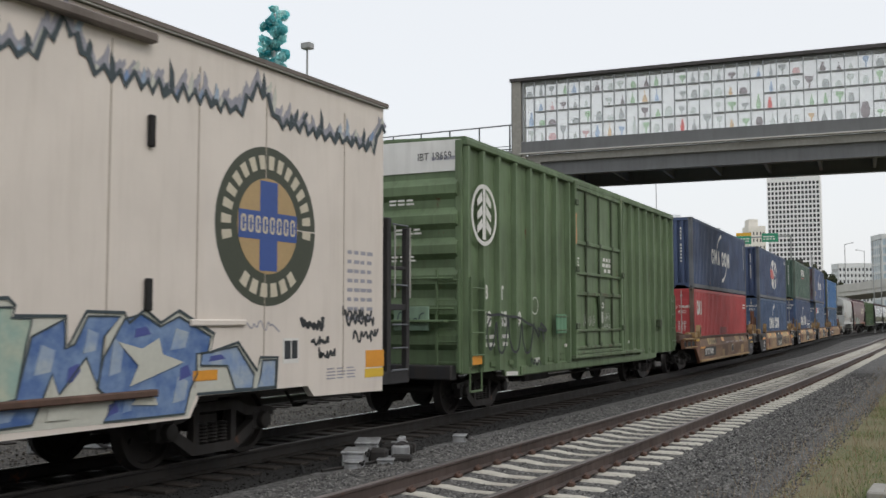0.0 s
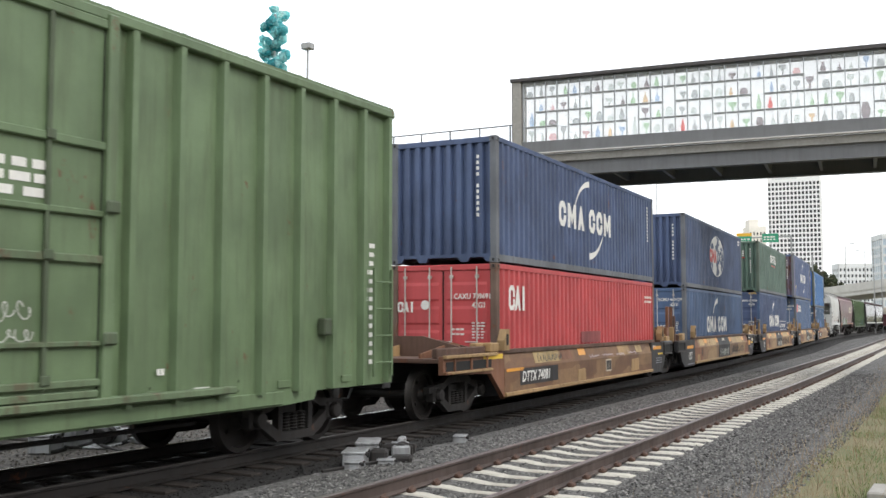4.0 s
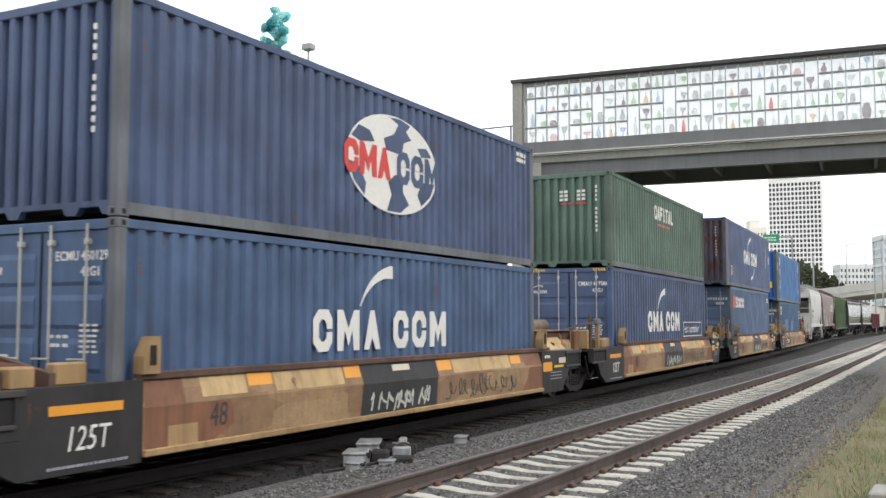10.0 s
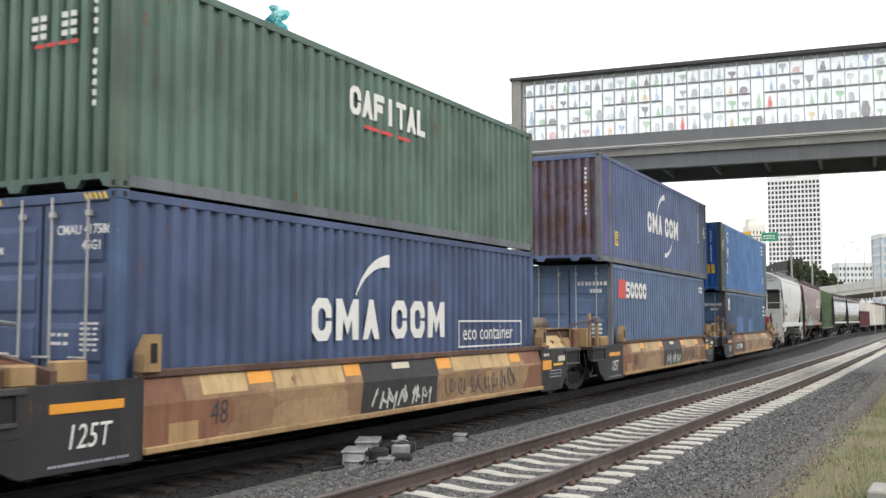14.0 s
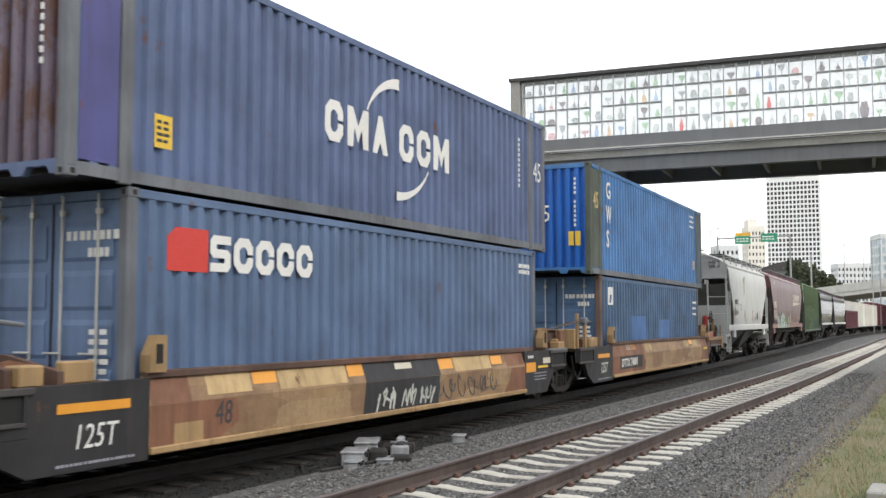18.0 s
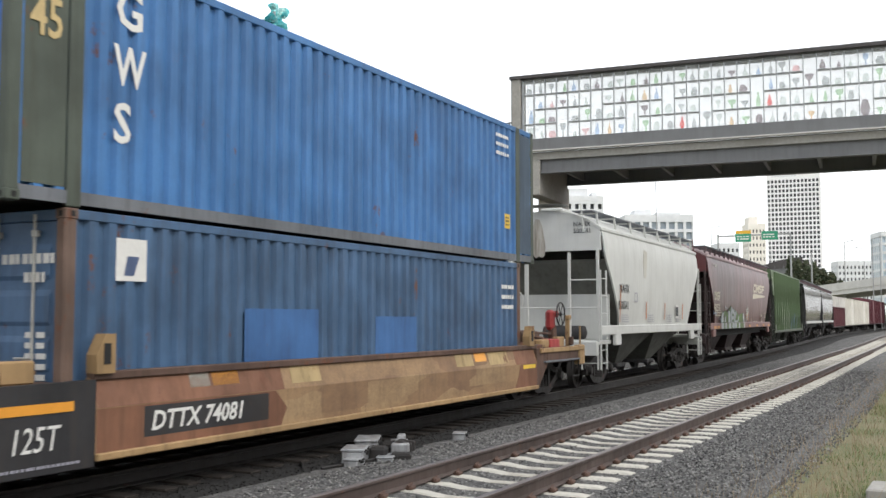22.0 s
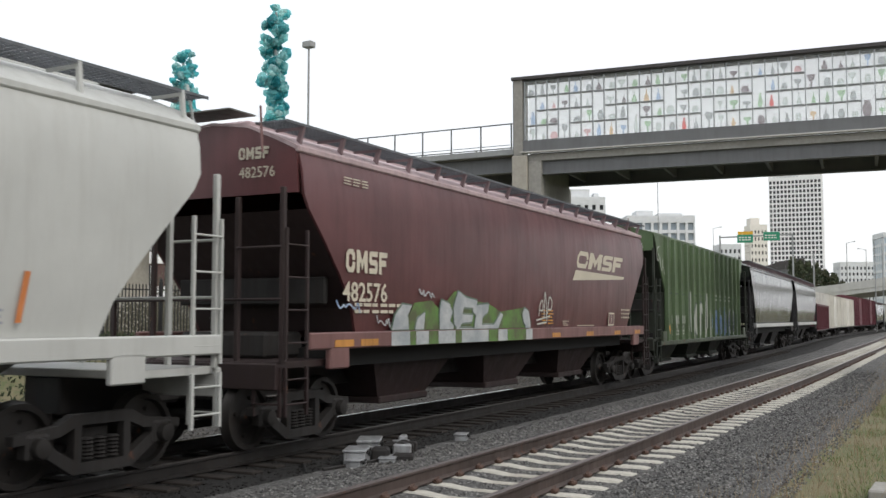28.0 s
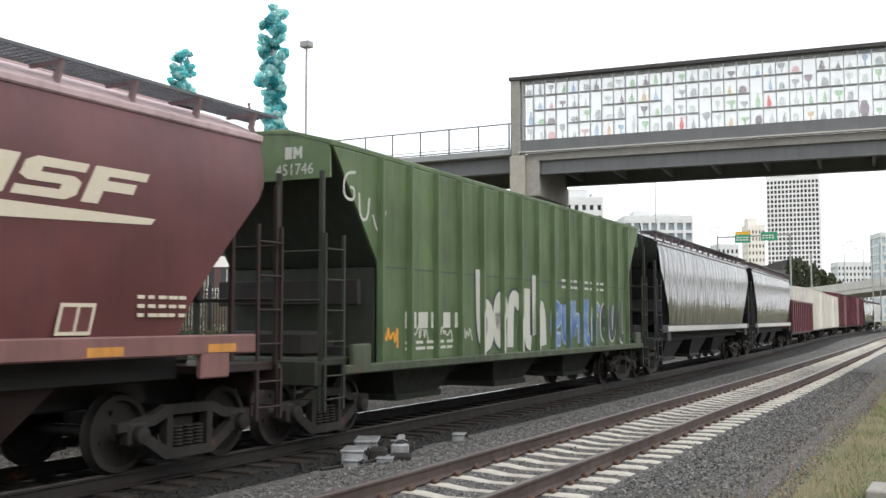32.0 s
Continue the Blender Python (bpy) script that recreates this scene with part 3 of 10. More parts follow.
def ride(ob, c, z=0.0):
    """Notes a thing that rides with the train, its middle at c along it."""
    MOVERS.append((ob, c, z))
    ob.matrix_basis = on_track(c + rolled(0), 0, z)
    return ob


def sweep(section, s0, s1, side, step=1.0):
    """A closed cross-section of (across, up) swept along the track."""
    sh, n = Shape(), len(section)
    ss = list(np.arange(s0, s1 + step * 0.5, step))
    for s in ss:
        off = side(s) if callable(side) else side
        sh.v += [along(s, off + a, b) for a, b in section]
    for k in range(len(ss) - 1):
        sh.f += [(k * n + i, k * n + (i + 1) % n, (k + 1) * n + (i + 1) % n, (k + 1) * n + i) for i in range(n)]
    sh.f += [tuple(range(n)), tuple(range(len(sh.v) - 1, len(sh.v) - n - 1, -1))]
    return sh


# ---- ground and tracks ----
def lift(y):
    """The bank behind the train track rises to the street."""
    k = min(1, max(0, (y - 17.0) / 4.6))
    return -0.32 + 1.5 * k * k * (3 - 2 * k)


def ground():
    sh = Shape()
    xs = [-2500, -600, -150, -60, -30] + list(range(-15, 121, 5)) + [140, 180, 260, 500, 1200, 2600]
    ys = [-2500, -500, -120, -40, -20, -12, -8, -4, 0, 4, 8, 12, 15.5, 16.5, 17.5, 18.5, 19.5, 20.5, 21.5, 25, 40, 70, 120, 250, 700, 2600]
    for y in ys:
        for x in xs:
            # past 60 m the bank follows the track's line
            shift = 0 if x < 0 else float(np.interp(min(x, 400), _x, _y)) - BASE
            sh.v.append((x, y, lift(y - shift) + (random.uniform(-0.03, 0.03) if -20 < y < 3 and -20 < x < 120 else 0)))
    n = len(xs)
    for j in range(len(ys) - 1):
        for i in range(n - 1):
            sh.f.append((j * n + i, j * n + i + 1, (j + 1) * n + i + 1, (j + 1) * n + i))
    solid("ground", sh, EARTH, "rough verge of grass and earth beside the tracks", "ground", kind="structure", smooth=True)


ground()
solid("ballast_bed", sweep([(-3.4, -0.34), (-2.8, -0.3), (-1.9, -0.24), (-1.3, -0.212), (-0.5, -0.206), (-0.2, -0.236), (0.2, -0.236), (0.5, -0.206), (0.62, -0.206), (0.95, -0.185), (2.3, -0.2), (2.75, -0.25), (3.1, -0.29), (5.5, -0.295), (5.5, -0.6), (-3.4, -0.6)], -25, 330, near_side, 2.0),
      BALLAST, "grey crushed stone ballast under the near track", "ballast", kind="structure")
solid("ballast_bed", sweep([(-2.6, -0.315), (-2.2, -0.25), (-1.6, -0.228), (-0.9, -0.222), (0.9, -0.222), (1.6, -0.228), (2.1, -0.26), (2.1, -0.6), (-2.6, -0.6)], -25, 330, 0, 2.0),
      OILY, "oily ballast under the train's track, its shade in the colour", "ballast", kind="structure")
solid("ballast_bed", sweep([(1.9, -0.275), (3.6, -0.27), (4.2, -0.235), (7.0, -0.235), (8.6, 0.02), (8.6, -0.6), (1.9, -0.6)], -25, 330, 0, 2.0),
      BROWNBALLAST, "brown grimy stone behind the train's track", "ballast", kind="structure")

RAIL_WEB = [(-0.07, -0.185), (0.07, -0.185), (0.07, -0.172), (0.012, -0.15), (0.012, -0.048), (0.036, -0.036), (0.036, -0.008), (-0.036, -0.008),
            (-0.036, -0.036), (-0.012, -0.048), (-0.012, -0.15), (-0.07, -0.172)]
RAIL_TOP = [(-0.034, -0.008), (0.034, -0.008), (0.03, 0.0), (-0.03, 0.0)]
for track_side, rail_m in ((near_side, RAILM), (lambda s: 0.0, RAILDARK), (lambda s: 5.65, RAILDARK)):
    for g in (-0.7525, 0.7525):
        def beside(s, g=g, track_side=track_side):
            return track_side(s) + g
        rail = solid("rail", sweep(RAIL_WEB, -25, 330, beside, 2.0), rail_m, "rusty brown steel rail with a worn head", "rail", group="rails of the three tracks")
        part("rail_head", sweep(RAIL_TOP, -25, 330, beside, 2.0), RAILBRIGHT if rail_m is RAILDARK and (g > 0 or track_side(0) > 0) else RAILSHADE if rail_m is RAILDARK else RAILTOP, rail, "bare worn running surface")


def tie_mesh():
    sh = Shape()
    # raised at both rail seats and sunk between them
    top = [(-1.29, -0.20), (-1.2, -0.186), (-0.5, -0.186), (-0.2, -0.224), (0.2, -0.224), (0.5, -0.186), (1.2, -0.186), (1.29, -0.20)]
    poly = top + [(1.31, -0.42), (-1.31, -0.42)]
    n = len(poly)
    for x, w in ((-0.12, 1.0), (-0.08, 1.0), (0.08, 1.0), (0.12, 1.0)):
        edge = abs(x) > 0.1
        sh.v += [(x, a, b - (0.03 if edge and i < len(top) else 0)) for i, (a, b) in enumerate(poly)]
    for k in range(3):
        sh.f += [(k * n + i, k * n + (i + 1) % n, (k + 1) * n + (i + 1) % n, (k + 1) * n + i) for i in range(n)]
    sh.f += [tuple(range(n)), tuple(range(4 * n - 1, 3 * n - 1, -1))]
    return sh.mesh("tie", TIECON)


def clip_mesh():
    sh = Shape()
    for g in (-0.7525, 0.7525):
        for d in (-0.115, 0.115):
            sh.chamfer(-0.06, 0.06, g + d - 0.045, g + d + 0.045, -0.19, -0.135, 0.018)
            sh.rod((-0.07, g + d, -0.14), (0.07, g + d * 0.8, -0.125), 0.014, 6)
    return sh.mesh("clip", CLIP)


near_track = thing("near_track", "empty track of pale concrete ties beside the train", "track", kind="structure")
tie_me, clip_me = tie_mesh(), clip_mesh()
for k in range(150):
    m = on_track(4.0 + 0.61 * k, near_side(4.0 + 0.61 * k), random.uniform(-0.006, 0.004)) @ pose(0, random.uniform(-0.02, 0.02), 0, 0, 0, random.uniform(-0.6, 0.6))
    tie = part("tie", tie_me, TIECON, near_track, m=m)
    if k < 95:
        part("rail_clip", clip_me, CLIP, tie)
far_ties = Shape()
for k in range(150, 480):
    h, (x, y, _) = heading(4 + 0.61 * k), along(4 + 0.61 * k, near_side(4 + 0.61 * k))
    c, s = math.cos(h), math.sin(h)
    far_ties.add([(x + a * c - b * s, y + a * s + b * c, z) for z in (-0.4, -0.195) for a, b in ((-0.085, -1.3), (0.085, -1.3), (0.085, 0.95), (-0.085, 0.95))],
                 [(3, 2, 1, 0), (4, 5, 6, 7), (0, 1, 5, 4), (1, 2, 6, 5), (2, 3, 7, 6), (3, 0, 4, 7)])
tagged(part("far_ties", far_ties, TIECON, near_track), kind="stuff")

train_track = thing("train_track", "dark wooden ties under the train's track", "track", kind="structure")
wood = Shape().chamfer(-0.115, 0.115, -1.3, 1.3, -0.37, -0.187, 0.012).mesh("wood_tie", TIEWOOD)
for k in range(120):
    part("tie", wood, TIEWOOD, train_track, m=on_track(2.0 + 0.53 * k, 0, random.uniform(-0.012, 0.0)) @ pose(0, random.uniform(-0.05, 0.05), 0, 0, 0, random.uniform(-1.5, 1.5)))

back_track = thing("back_track", "grimy wooden ties of a track behind the train", "track", kind="structure")
for k in range(75):
    part("tie", wood, TIEWOOD, back_track, m=on_track(8.0 + 0.55 * k, 5.65, random.uniform(-0.03, -0.005)) @ pose(0, random.uniform(-0.06, 0.06), 0, 0, 0, random.uniform(-1.5, 1.5)))


def scatter_stones():
    """Loose stones on the ballast, thick near by and thinner far off."""
    rng = np.random.default_rng(7)
    for name, mat, lo, hi, count, label in (("ballast_stones", STONE, -7.7, -1.75, 62000, "loose grey crushed stones"), ("dark_stones", OILY, -2.35, 1.7, 11000, "oily stones beside the rails, train shade in the colour"), ("brown_stones", BROWNSTONE, 1.9, 7.4, 12000, "loose brown stones behind the train")):
        sh = Shape()
        for _ in range(count):
            s = 5 + 36 * rng.random() ** 1.7
            side = lo + (hi - lo) * rng.random()
            near = near_side(s)
            d = abs(side - near)
            if -1.3 < side - near < 0.9 and ((s - 4.0) % 0.61 < 0.13 or (s - 4.0) % 0.61 > 0.48):
                continue
            if min(abs(side - near - 0.75), abs(side - near + 0.75), abs(side - 0.75), abs(side + 0.75), abs(side - 4.9), abs(side - 6.4)) < 0.1:
                continue
            x, y, _ = along(s, side)
            r = 0.009 + 0.013 * rng.random()
            z = (-0.25 if side > 1.7 else -0.225 - 0.05 * max(0, -1.6 - side) if mat is OILY else ((-0.195 if side > near + 0.9 else -0.24 if d < 0.35 else -0.216) if d < 2.2 else -0.262)) + r * 0.3 - (0.05 if side < -7.2 else 0)
            pts = rng.normal(0, 0.22, (6, 3))
            dirs = ((1, 0, 0), (-1, 0, 0), (0, 1, 0), (0, -1, 0), (0, 0, 1), (0, 0, -1))
            a = rng.random() * 6.28
            c, q = math.cos(a), math.sin(a)
            vs = []
            for e, dd in zip(pts, dirs):
                u = (dd[0] * 1.3 + e[0], dd[1] + e[1], dd[2] * 0.75 + e[2])
                vs.append((x + r * (u[0] * c - u[1] * q), y + r * (u[0] * q + u[1] * c), z + r * u[2]))
            sh.add(vs, [(0, 2, 4), (2, 1, 4), (1, 3, 4), (3, 0, 4), (2, 0, 5), (1, 2, 5), (3, 1, 5), (0, 3, 5)])
        me = bpy.data.meshes.new(name)
        me.from_pydata(sh.v, [], sh.f)
        me.materials.append(mat)
        tagged(new(name, me), label, "stones", kind="stuff")


scatter_stones()


def verge():
    """Grass and dry weeds along the right-hand edge of the ballast."""
    rng = np.random.default_rng(3)
    for name, mat, count, label in (("grass", GRASSM, 22000, "short patchy green and straw-coloured grass"), ("dry_weeds", WEEDM, 9000, "dry brown weed stalks at the ballast's edge")):
        sh = Shape()
        for _ in range(count):
            s = 8 + 40 * rng.random() ** 1.6
            if name == "grass":
                side = -7.9 - 0.3 * math.sin(s * 0.9) * math.sin(s * 2.3) - 4.0 * rng.random() ** 1.3
                if math.sin(s * 1.9 + 1.3 * side) + math.sin(s * 0.83 - side * 2.4) < rng.normal(-0.4, 0.5):
                    continue
                h = 0.04 + 0.1 * rng.random()
            else:
                side = -7.7 + 0.25 * math.sin(s * 1.3) + rng.normal(0, 0.42) - (1.8 * rng.random() if rng.random() < 0.4 else 0)
                h = 0.03 + 0.38 * rng.random() ** 4
            x, y, _ = along(s, side)
            a, lean = rng.random() * 6.28, rng.normal(0, 0.5 if name == "grass" else 0.35, 2) * h
            w = 0.006 if name == "grass" else 0.004
            c, q = math.cos(a) * w, math.sin(a) * w
            z = -0.33
            sh.add([(x - c, y - q, z), (x + c, y + q, z), (x + q * 0.5, y - c, z), (x + lean[0], y + lean[1], z + h)], [(0, 1, 3), (1, 2, 3), (2, 0, 3)])
        me = bpy.data.meshes.new(name)
        me.from_pydata(sh.v, [], sh.f)
        me.materials.append(mat)
        tagged(new(name, me), label, "plants", kind="stuff")


verge()

# a concrete block in the grass
solid("concrete_block", Shape().chamfer(12.25, 12.95, 0.75, 1.28, -0.4, -0.12, 0.02), CONCRETE, "pale concrete block set in the grass verge", "block")


solid("paper_scrap", Shape().chamfer(-0.05, 0.05, -0.04, 0.04, 0, 0.05, 0.018), WHITEP, "small white paper scrap on the ballast", "litter", pose(31.65, 7.71, -0.25, 0, 0, 30))


# ---- trackside cases ----
def trackside_case(x, y, lx, ly, h, turn, label):
    root = thing("equipment_case", label, "equipment case", pose(x, y, -0.26, 0, 0, turn), group="trackside cases")
    part("body", Shape().chamfer(-lx / 2, lx / 2, -ly / 2, ly / 2, 0, h * 0.86, 0.015), SILVERBOX, root)
    part("lid", Shape().chamfer(-lx / 2 - 0.014, lx / 2 + 0.014, -ly / 2 - 0.014, ly / 2 + 0.014, h * 0.86, h, 0.012), SILVERBOX, root)
    part("plinth", Shape().chamfer(-lx / 2 + 0.03, lx / 2 + 0.05, -ly / 2 - 0.03, ly / 2 - 0.02, -0.02, 0.05, 0.01), TRUCKM, root, "grimy plinth")
    part("conduit", Shape().rod((lx / 2 - 0.05, -ly / 2 - 0.03, 0.06), (lx / 2 + 0.12, -ly / 2 - 0.16, 0.03), 0.022, 6), TRUCKM, root)
    for q in (-lx * 0.3, lx * 0.3):
        part("hinge", Shape().chamfer(q - 0.03, q + 0.03, -ly / 2 - 0.03, -ly / 2 - 0.005, h * 0.78, h * 0.95, 0.005), TRUCKM, root)
    part("latch", Shape().chamfer(-0.03, 0.03, -ly / 2 - 0.045, -ly / 2 - 0.005, h * 0.6, h * 0.84, 0.006), BLACKGAP, root, "dark latch")
    return root


trackside_case(11.78, 7.78, 0.5, 0.3, 0.27, 25, "silver metal equipment case beside the rails")
trackside_case(11.5, 7.62, 0.26, 0.2, 0.16, 15, "low grey metal case beside the rails")
trackside_case(12.6, 8.1, 0.6, 0.32, 0.3, 28, "silver metal equipment case beside the rails")
trackside_case(14.85, 7.75, 0.3, 0.2, 0.17, 20, "small pale grey box on the ballast")
trackside_case(12.15, 7.5, 0.42, 0.22, 0.13, 25, "low flat silver case beside the rails")
trackside_case(13.25, 7.95, 0.3, 0.24, 0.2, 30, "silver junction case beside the rails")
trackside_case(11.0, 13.05, 0.5, 0.36, 0.3, 24, "pale silver equipment case behind the train")
trackside_case(11.75, 13.25, 0.62, 0.34, 0.4, 24, "pale silver equipment case behind the train")
trackside_case(12.35, 12.95, 0.34, 0.26, 0.24, 30, "silver junction case behind the train")
trackside_case(12.75, 12.7, 0.6, 0.24, 0.1, 20, "low flat silver case behind the train")
back_motor = thing("switch_motor", "black switch motor between silver cases behind the train", "switch motor", pose(12.0, 12.85, -0.26, 0, 0, 24), group="trackside cases")
part("housing", Shape().lathe([(0.05, -0.24), (0.13, -0.22), (0.14, -0.05), (0.1, 0.0), (0.14, 0.05), (0.13, 0.22), (0.05, 0.24)], 14, "x", (0, 0, 0.17)), TRUCKM, back_motor, smooth=True)
part("plate", Shape().chamfer(-0.4, 0.6, -0.2, 0.2, 0.0, 0.03, 0.008), SILVERBOX, back_motor)
part("bracket", Shape().chamfer(0.26, 0.34, -0.14, 0.12, 0.03, 0.3, 0.02), SILVERBOX, back_motor)
part("throw_rod", Shape().rod((0.3, 0, 0.1), (1.1, -0.4, 0.08), 0.025, 6), TRUCKM, back_motor)
part("throw_rod", Shape().rod((-0.4, -0.1, 0.06), (-1.0, -0.7, 0.05), 0.025, 6), TRUCKM, back_motor)
motor = thing("switch_motor", "grimy switch motor between two silver cases", "switch motor", pose(12.75, 7.62, -0.26, 0, 0, 25), group="trackside cases")
part("housing", Shape().lathe([(0.05, -0.2), (0.12, -0.19), (0.13, -0.05), (0.1, 0.0), (0.13, 0.05), (0.12, 0.19), (0.05, 0.2)], 14, "x", (0, 0, 0.15)), TRUCKM, motor, smooth=True)
part("arm", Shape().rod((0.15, 0, 0.1), (0.75, 0.1, 0.12), 0.025).chamfer(0.7, 0.95, 0.02, 0.14, 0.06, 0.26, 0.02), SILVERBOX, motor, "pale metal arm")
part("plate", Shape().chamfer(-0.35, 0.5, -0.22, 0.2, 0.0, 0.03, 0.008), SILVERBOX, motor)
part("conduit", Shape().rod((-0.9, 0.1, 0.05), (-0.2, 0.05, 0.12), 0.03).rod((-0.9, 0.1, 0.05), (-1.1, 0.5, 0.03), 0.03), TRUCKM, motor)
part("bracket", Shape().chamfer(-0.28, -0.12, -0.14, 0.12, 0.03, 0.25, 0.02), SILVERBOX, motor)
part("bracket", Shape().chamfer(0.18, 0.3, -0.14, 0.12, 0.03, 0.2, 0.02), TRUCKM, motor)
part("gear_box", Shape().chamfer(-0.62, -0.34, 0.14, 0.4, 0.0, 0.24, 0.04), TRUCKM, motor, "black gear box")
part("gear_box", Shape().chamfer(0.32, 0.6, 0.1, 0.34, 0.0, 0.2, 0.04), TRUCKM, motor, "black gear box")


for i, (p, q) in enumerate((((-0.4, 0.0, 0.1), (-1.5, 0.9, 0.07)), ((0.3, 0.15, 0.12), (0.5, 1.0, 0.06)), ((-0.5, -0.1, 0.05), (-1.2, 0.3, 0.03)))):
    part("throw_rod", Shape().rod(p, q, 0.022, 6), TRUCKM, motor)
part("cover", Shape().chamfer(-0.6, -0.34, -0.2, 0.1, 0.03, 0.15, 0.03), TRUCKM, motor, "grimy cover")
part("junction_box", Shape().chamfer(0.42, 0.62, -0.16, 0.06, 0.03, 0.2, 0.02), TRUCKM, motor)
for i, (x, y, a, b) in enumerate(((11.5, 7.75, 0.5, 20), (12.2, 7.85, 0.6, -15), (13.2, 7.75, 0.7, 10), (10.9, 8.0, 0.8, 40))):
    cable = Shape()
    pts = [(x + a * k / 4 * math.cos(radians(b)), y + a * k / 4 * math.sin(radians(b)), -0.235 + 0.05 * math.sin(math.pi * k / 4)) for k in range(5)]
    for p, q in zip(pts, pts[1:]):
        cable.rod(p, q, 0.016, 5)
    solid("cable", cable, BLACKGAP, "black cable lying between the trackside cases", "cable", group="cables by the cases")


# ---- iron fence on the bank ----
def fence():
    root = thing("iron_fence", "black iron picket fence along the bank", "fence", kind="structure")
    y, z0, z1 = 23.0, 1.2, 2.87
    picket = Shape().box(-0.013, 0.013, -0.013, 0.013, z0 - 0.02, z1).mesh("picket", FENCEM)
    post = Shape().chamfer(-0.045, 0.045, -0.045, 0.045, z0 - 0.1, z1 + 0.1, 0.01).lathe([(0.02, z1 + 0.1), (0.055, z1 + 0.13), (0.055, z1 + 0.17), (0.01, z1 + 0.21)], 8).mesh("post", FENCEM)
    for k in range(13):
        part("post", post, FENCEM, root, m=pose(14.0 + 2.4 * k, y, 0))
    for k in range(206):
        part("picket", picket, FENCEM, root, m=pose(14.0 + 0.14 * k, y, 0))
    for z in (z0 + 0.12, z1 - 0.17):
        part("fence_rail", Shape().box(14, 43, y - 0.02, y + 0.02, z - 0.02, z + 0.02), FENCEM, root)


fence()


# ---- the footbridge ----
BX, BH = 37.0, 96.0                       # the display wall's near face passes here; its heading in degrees


def bridge_pose(u, z=0.0, deep=0.0):
    """A place on the bridge: u metres towards the near end, deep metres behind its face."""
    a = radians(BH)
    return pose(35.98 - u * math.cos(a) + deep * math.sin(a), 16.35 - u * math.sin(a) - deep * math.cos(a), z, 0, 0, BH - 180)


def footbridge():
    root = thing("footbridge", "grey steel footbridge with a wall of glass display cases", "bridge", bridge_pose(0), kind="structure")
    # local x runs towards the near end, local y away from the train's side that is seen
    L = 21.0
    part("roof", Shape().box(-0.1, L, 0.05, 0.75, 11.2, 11.3), STEELGREY, root)
    part("roof_edge", Shape().prism([(-0.12, 11.36), (L, 11.36), (L, 11.22), (-0.12, 11.24)], -0.14, 0.05), DARKSTEEL, root)
    part("lower_fascia", Shape().chamfer(0.3, L, -0.03, 0.1, 8.36, 8.82, 0.01), STEELGREY, root)
    part("drip_ledge", Shape().chamfer(0.25, L, -0.12, 0.15, 8.31, 8.36, 0.01), PALECON, root, "pale ledge")
    for y in (0.25, 4.1):
        part("girder", Shape().box(0.6, L, y, y + 0.05, 7.5, 8.3).box(0.6, L, y - 0.14, y + 0.18, 7.46, 7.5).box(0.6, L, y - 0.14, y + 0.18, 8.26, 8.3), STEELGREY, root)
    for k in range(11):
        part("cross_beam", Shape().box(1.7 + 1.9 * k, 1.82 + 1.9 * k, 0.3, 4.1, 7.62, 7.95), STEELGREY, root)
    part("deck", Shape().box(0.3, L, 0.1, 4.5, 8.0, 8.26), CONCRETE, root)
    part("end_post", Shape().chamfer(-0.05, 0.32, -0.06, 0.7, 8.2, 11.25, 0.02), CONCRETE, root, "buff corner post")
    part("end_frame", Shape().box(-0.09, -0.05, 0.0, 0.75, 8.3, 11.25), STEELGREY, root)
    # piers below the end
    part("pier", Shape().chamfer(-0.12, 0.5, -0.08, 1.0, -0.6, 8.22, 0.03), PIERCON, root, "tall concrete pier")
    # darker concrete than the piers: the crosshead's shade is in its colour
    part("pier", Shape().chamfer(0.5, 1.05, 0.05, 4.2, 6.6, 8.0, 0.03), CONCRETE, root, "concrete crosshead")
    part("pier", Shape().chamfer(-0.1, 1.0, 3.6, 4.6, -0.6, 7.4, 0.03), PIERCON, root)
    # glass cases: four rows; tall cases take two rows
    rng = random.Random(5)
    x0, w, n, z0, z1 = 0.4, 0.455, 45, 8.82, 11.17
    rh = (z1 - z0) / 4
    frame_v = Shape().box(-0.016, 0.016, -0.01, 0.1, z0, z1).mesh("mullion", FRAMEGREY)
    tall = {0: 1, 3: 0, 6: 1, 9: 0, 12: 1, 15: 0, 19: 1, 23: 2, 27: 0, 31: 1, 36: 2, 40: 0}
    pane_1 = Shape().box(0.02, w - 0.02, 0.02, 0.03, 0.02, rh - 0.02).mesh("pane", MILKY)
    pane_2 = Shape().box(0.02, w - 0.02, 0.02, 0.03, 0.02, 2 * rh - 0.02).mesh("pane", MILKY)
    back_1 = Shape().box(0.0, w, 0.55, 0.56, 0.0, rh).mesh("back_pane", MILKY)
    shelf = Shape().box(0.02, w - 0.02, -0.005, 0.3, -0.012, 0.012).mesh("shelf", FRAMEGREY)
    vases = [Shape().lathe(p, 10).mesh("vase", VASES[0], True) for p in (
        [(0.03, 0), (0.07, 0.05), (0.09, 0.16), (0.05, 0.28), (0.03, 0.36), (0.05, 0.4)],
        [(0.06, 0), (0.12, 0.08), (0.13, 0.18), (0.08, 0.28), (0.1, 0.3)],
        [(0.05, 0), (0.03, 0.06), (0.03, 0.2), (0.1, 0.26), (0.13, 0.38)],
        [(0.02, 0), (0.09, 0.03), (0.07, 0.2), (0.02, 0.3), (0.01, 0.46)])]
    for me in vases:
        me.materials.clear()
        me.materials.append(None)
    for i in range(n + 1):
        part("mullion", frame_v, FRAMEGREY, root, m=pose(x0 + i * w, 0, 0))
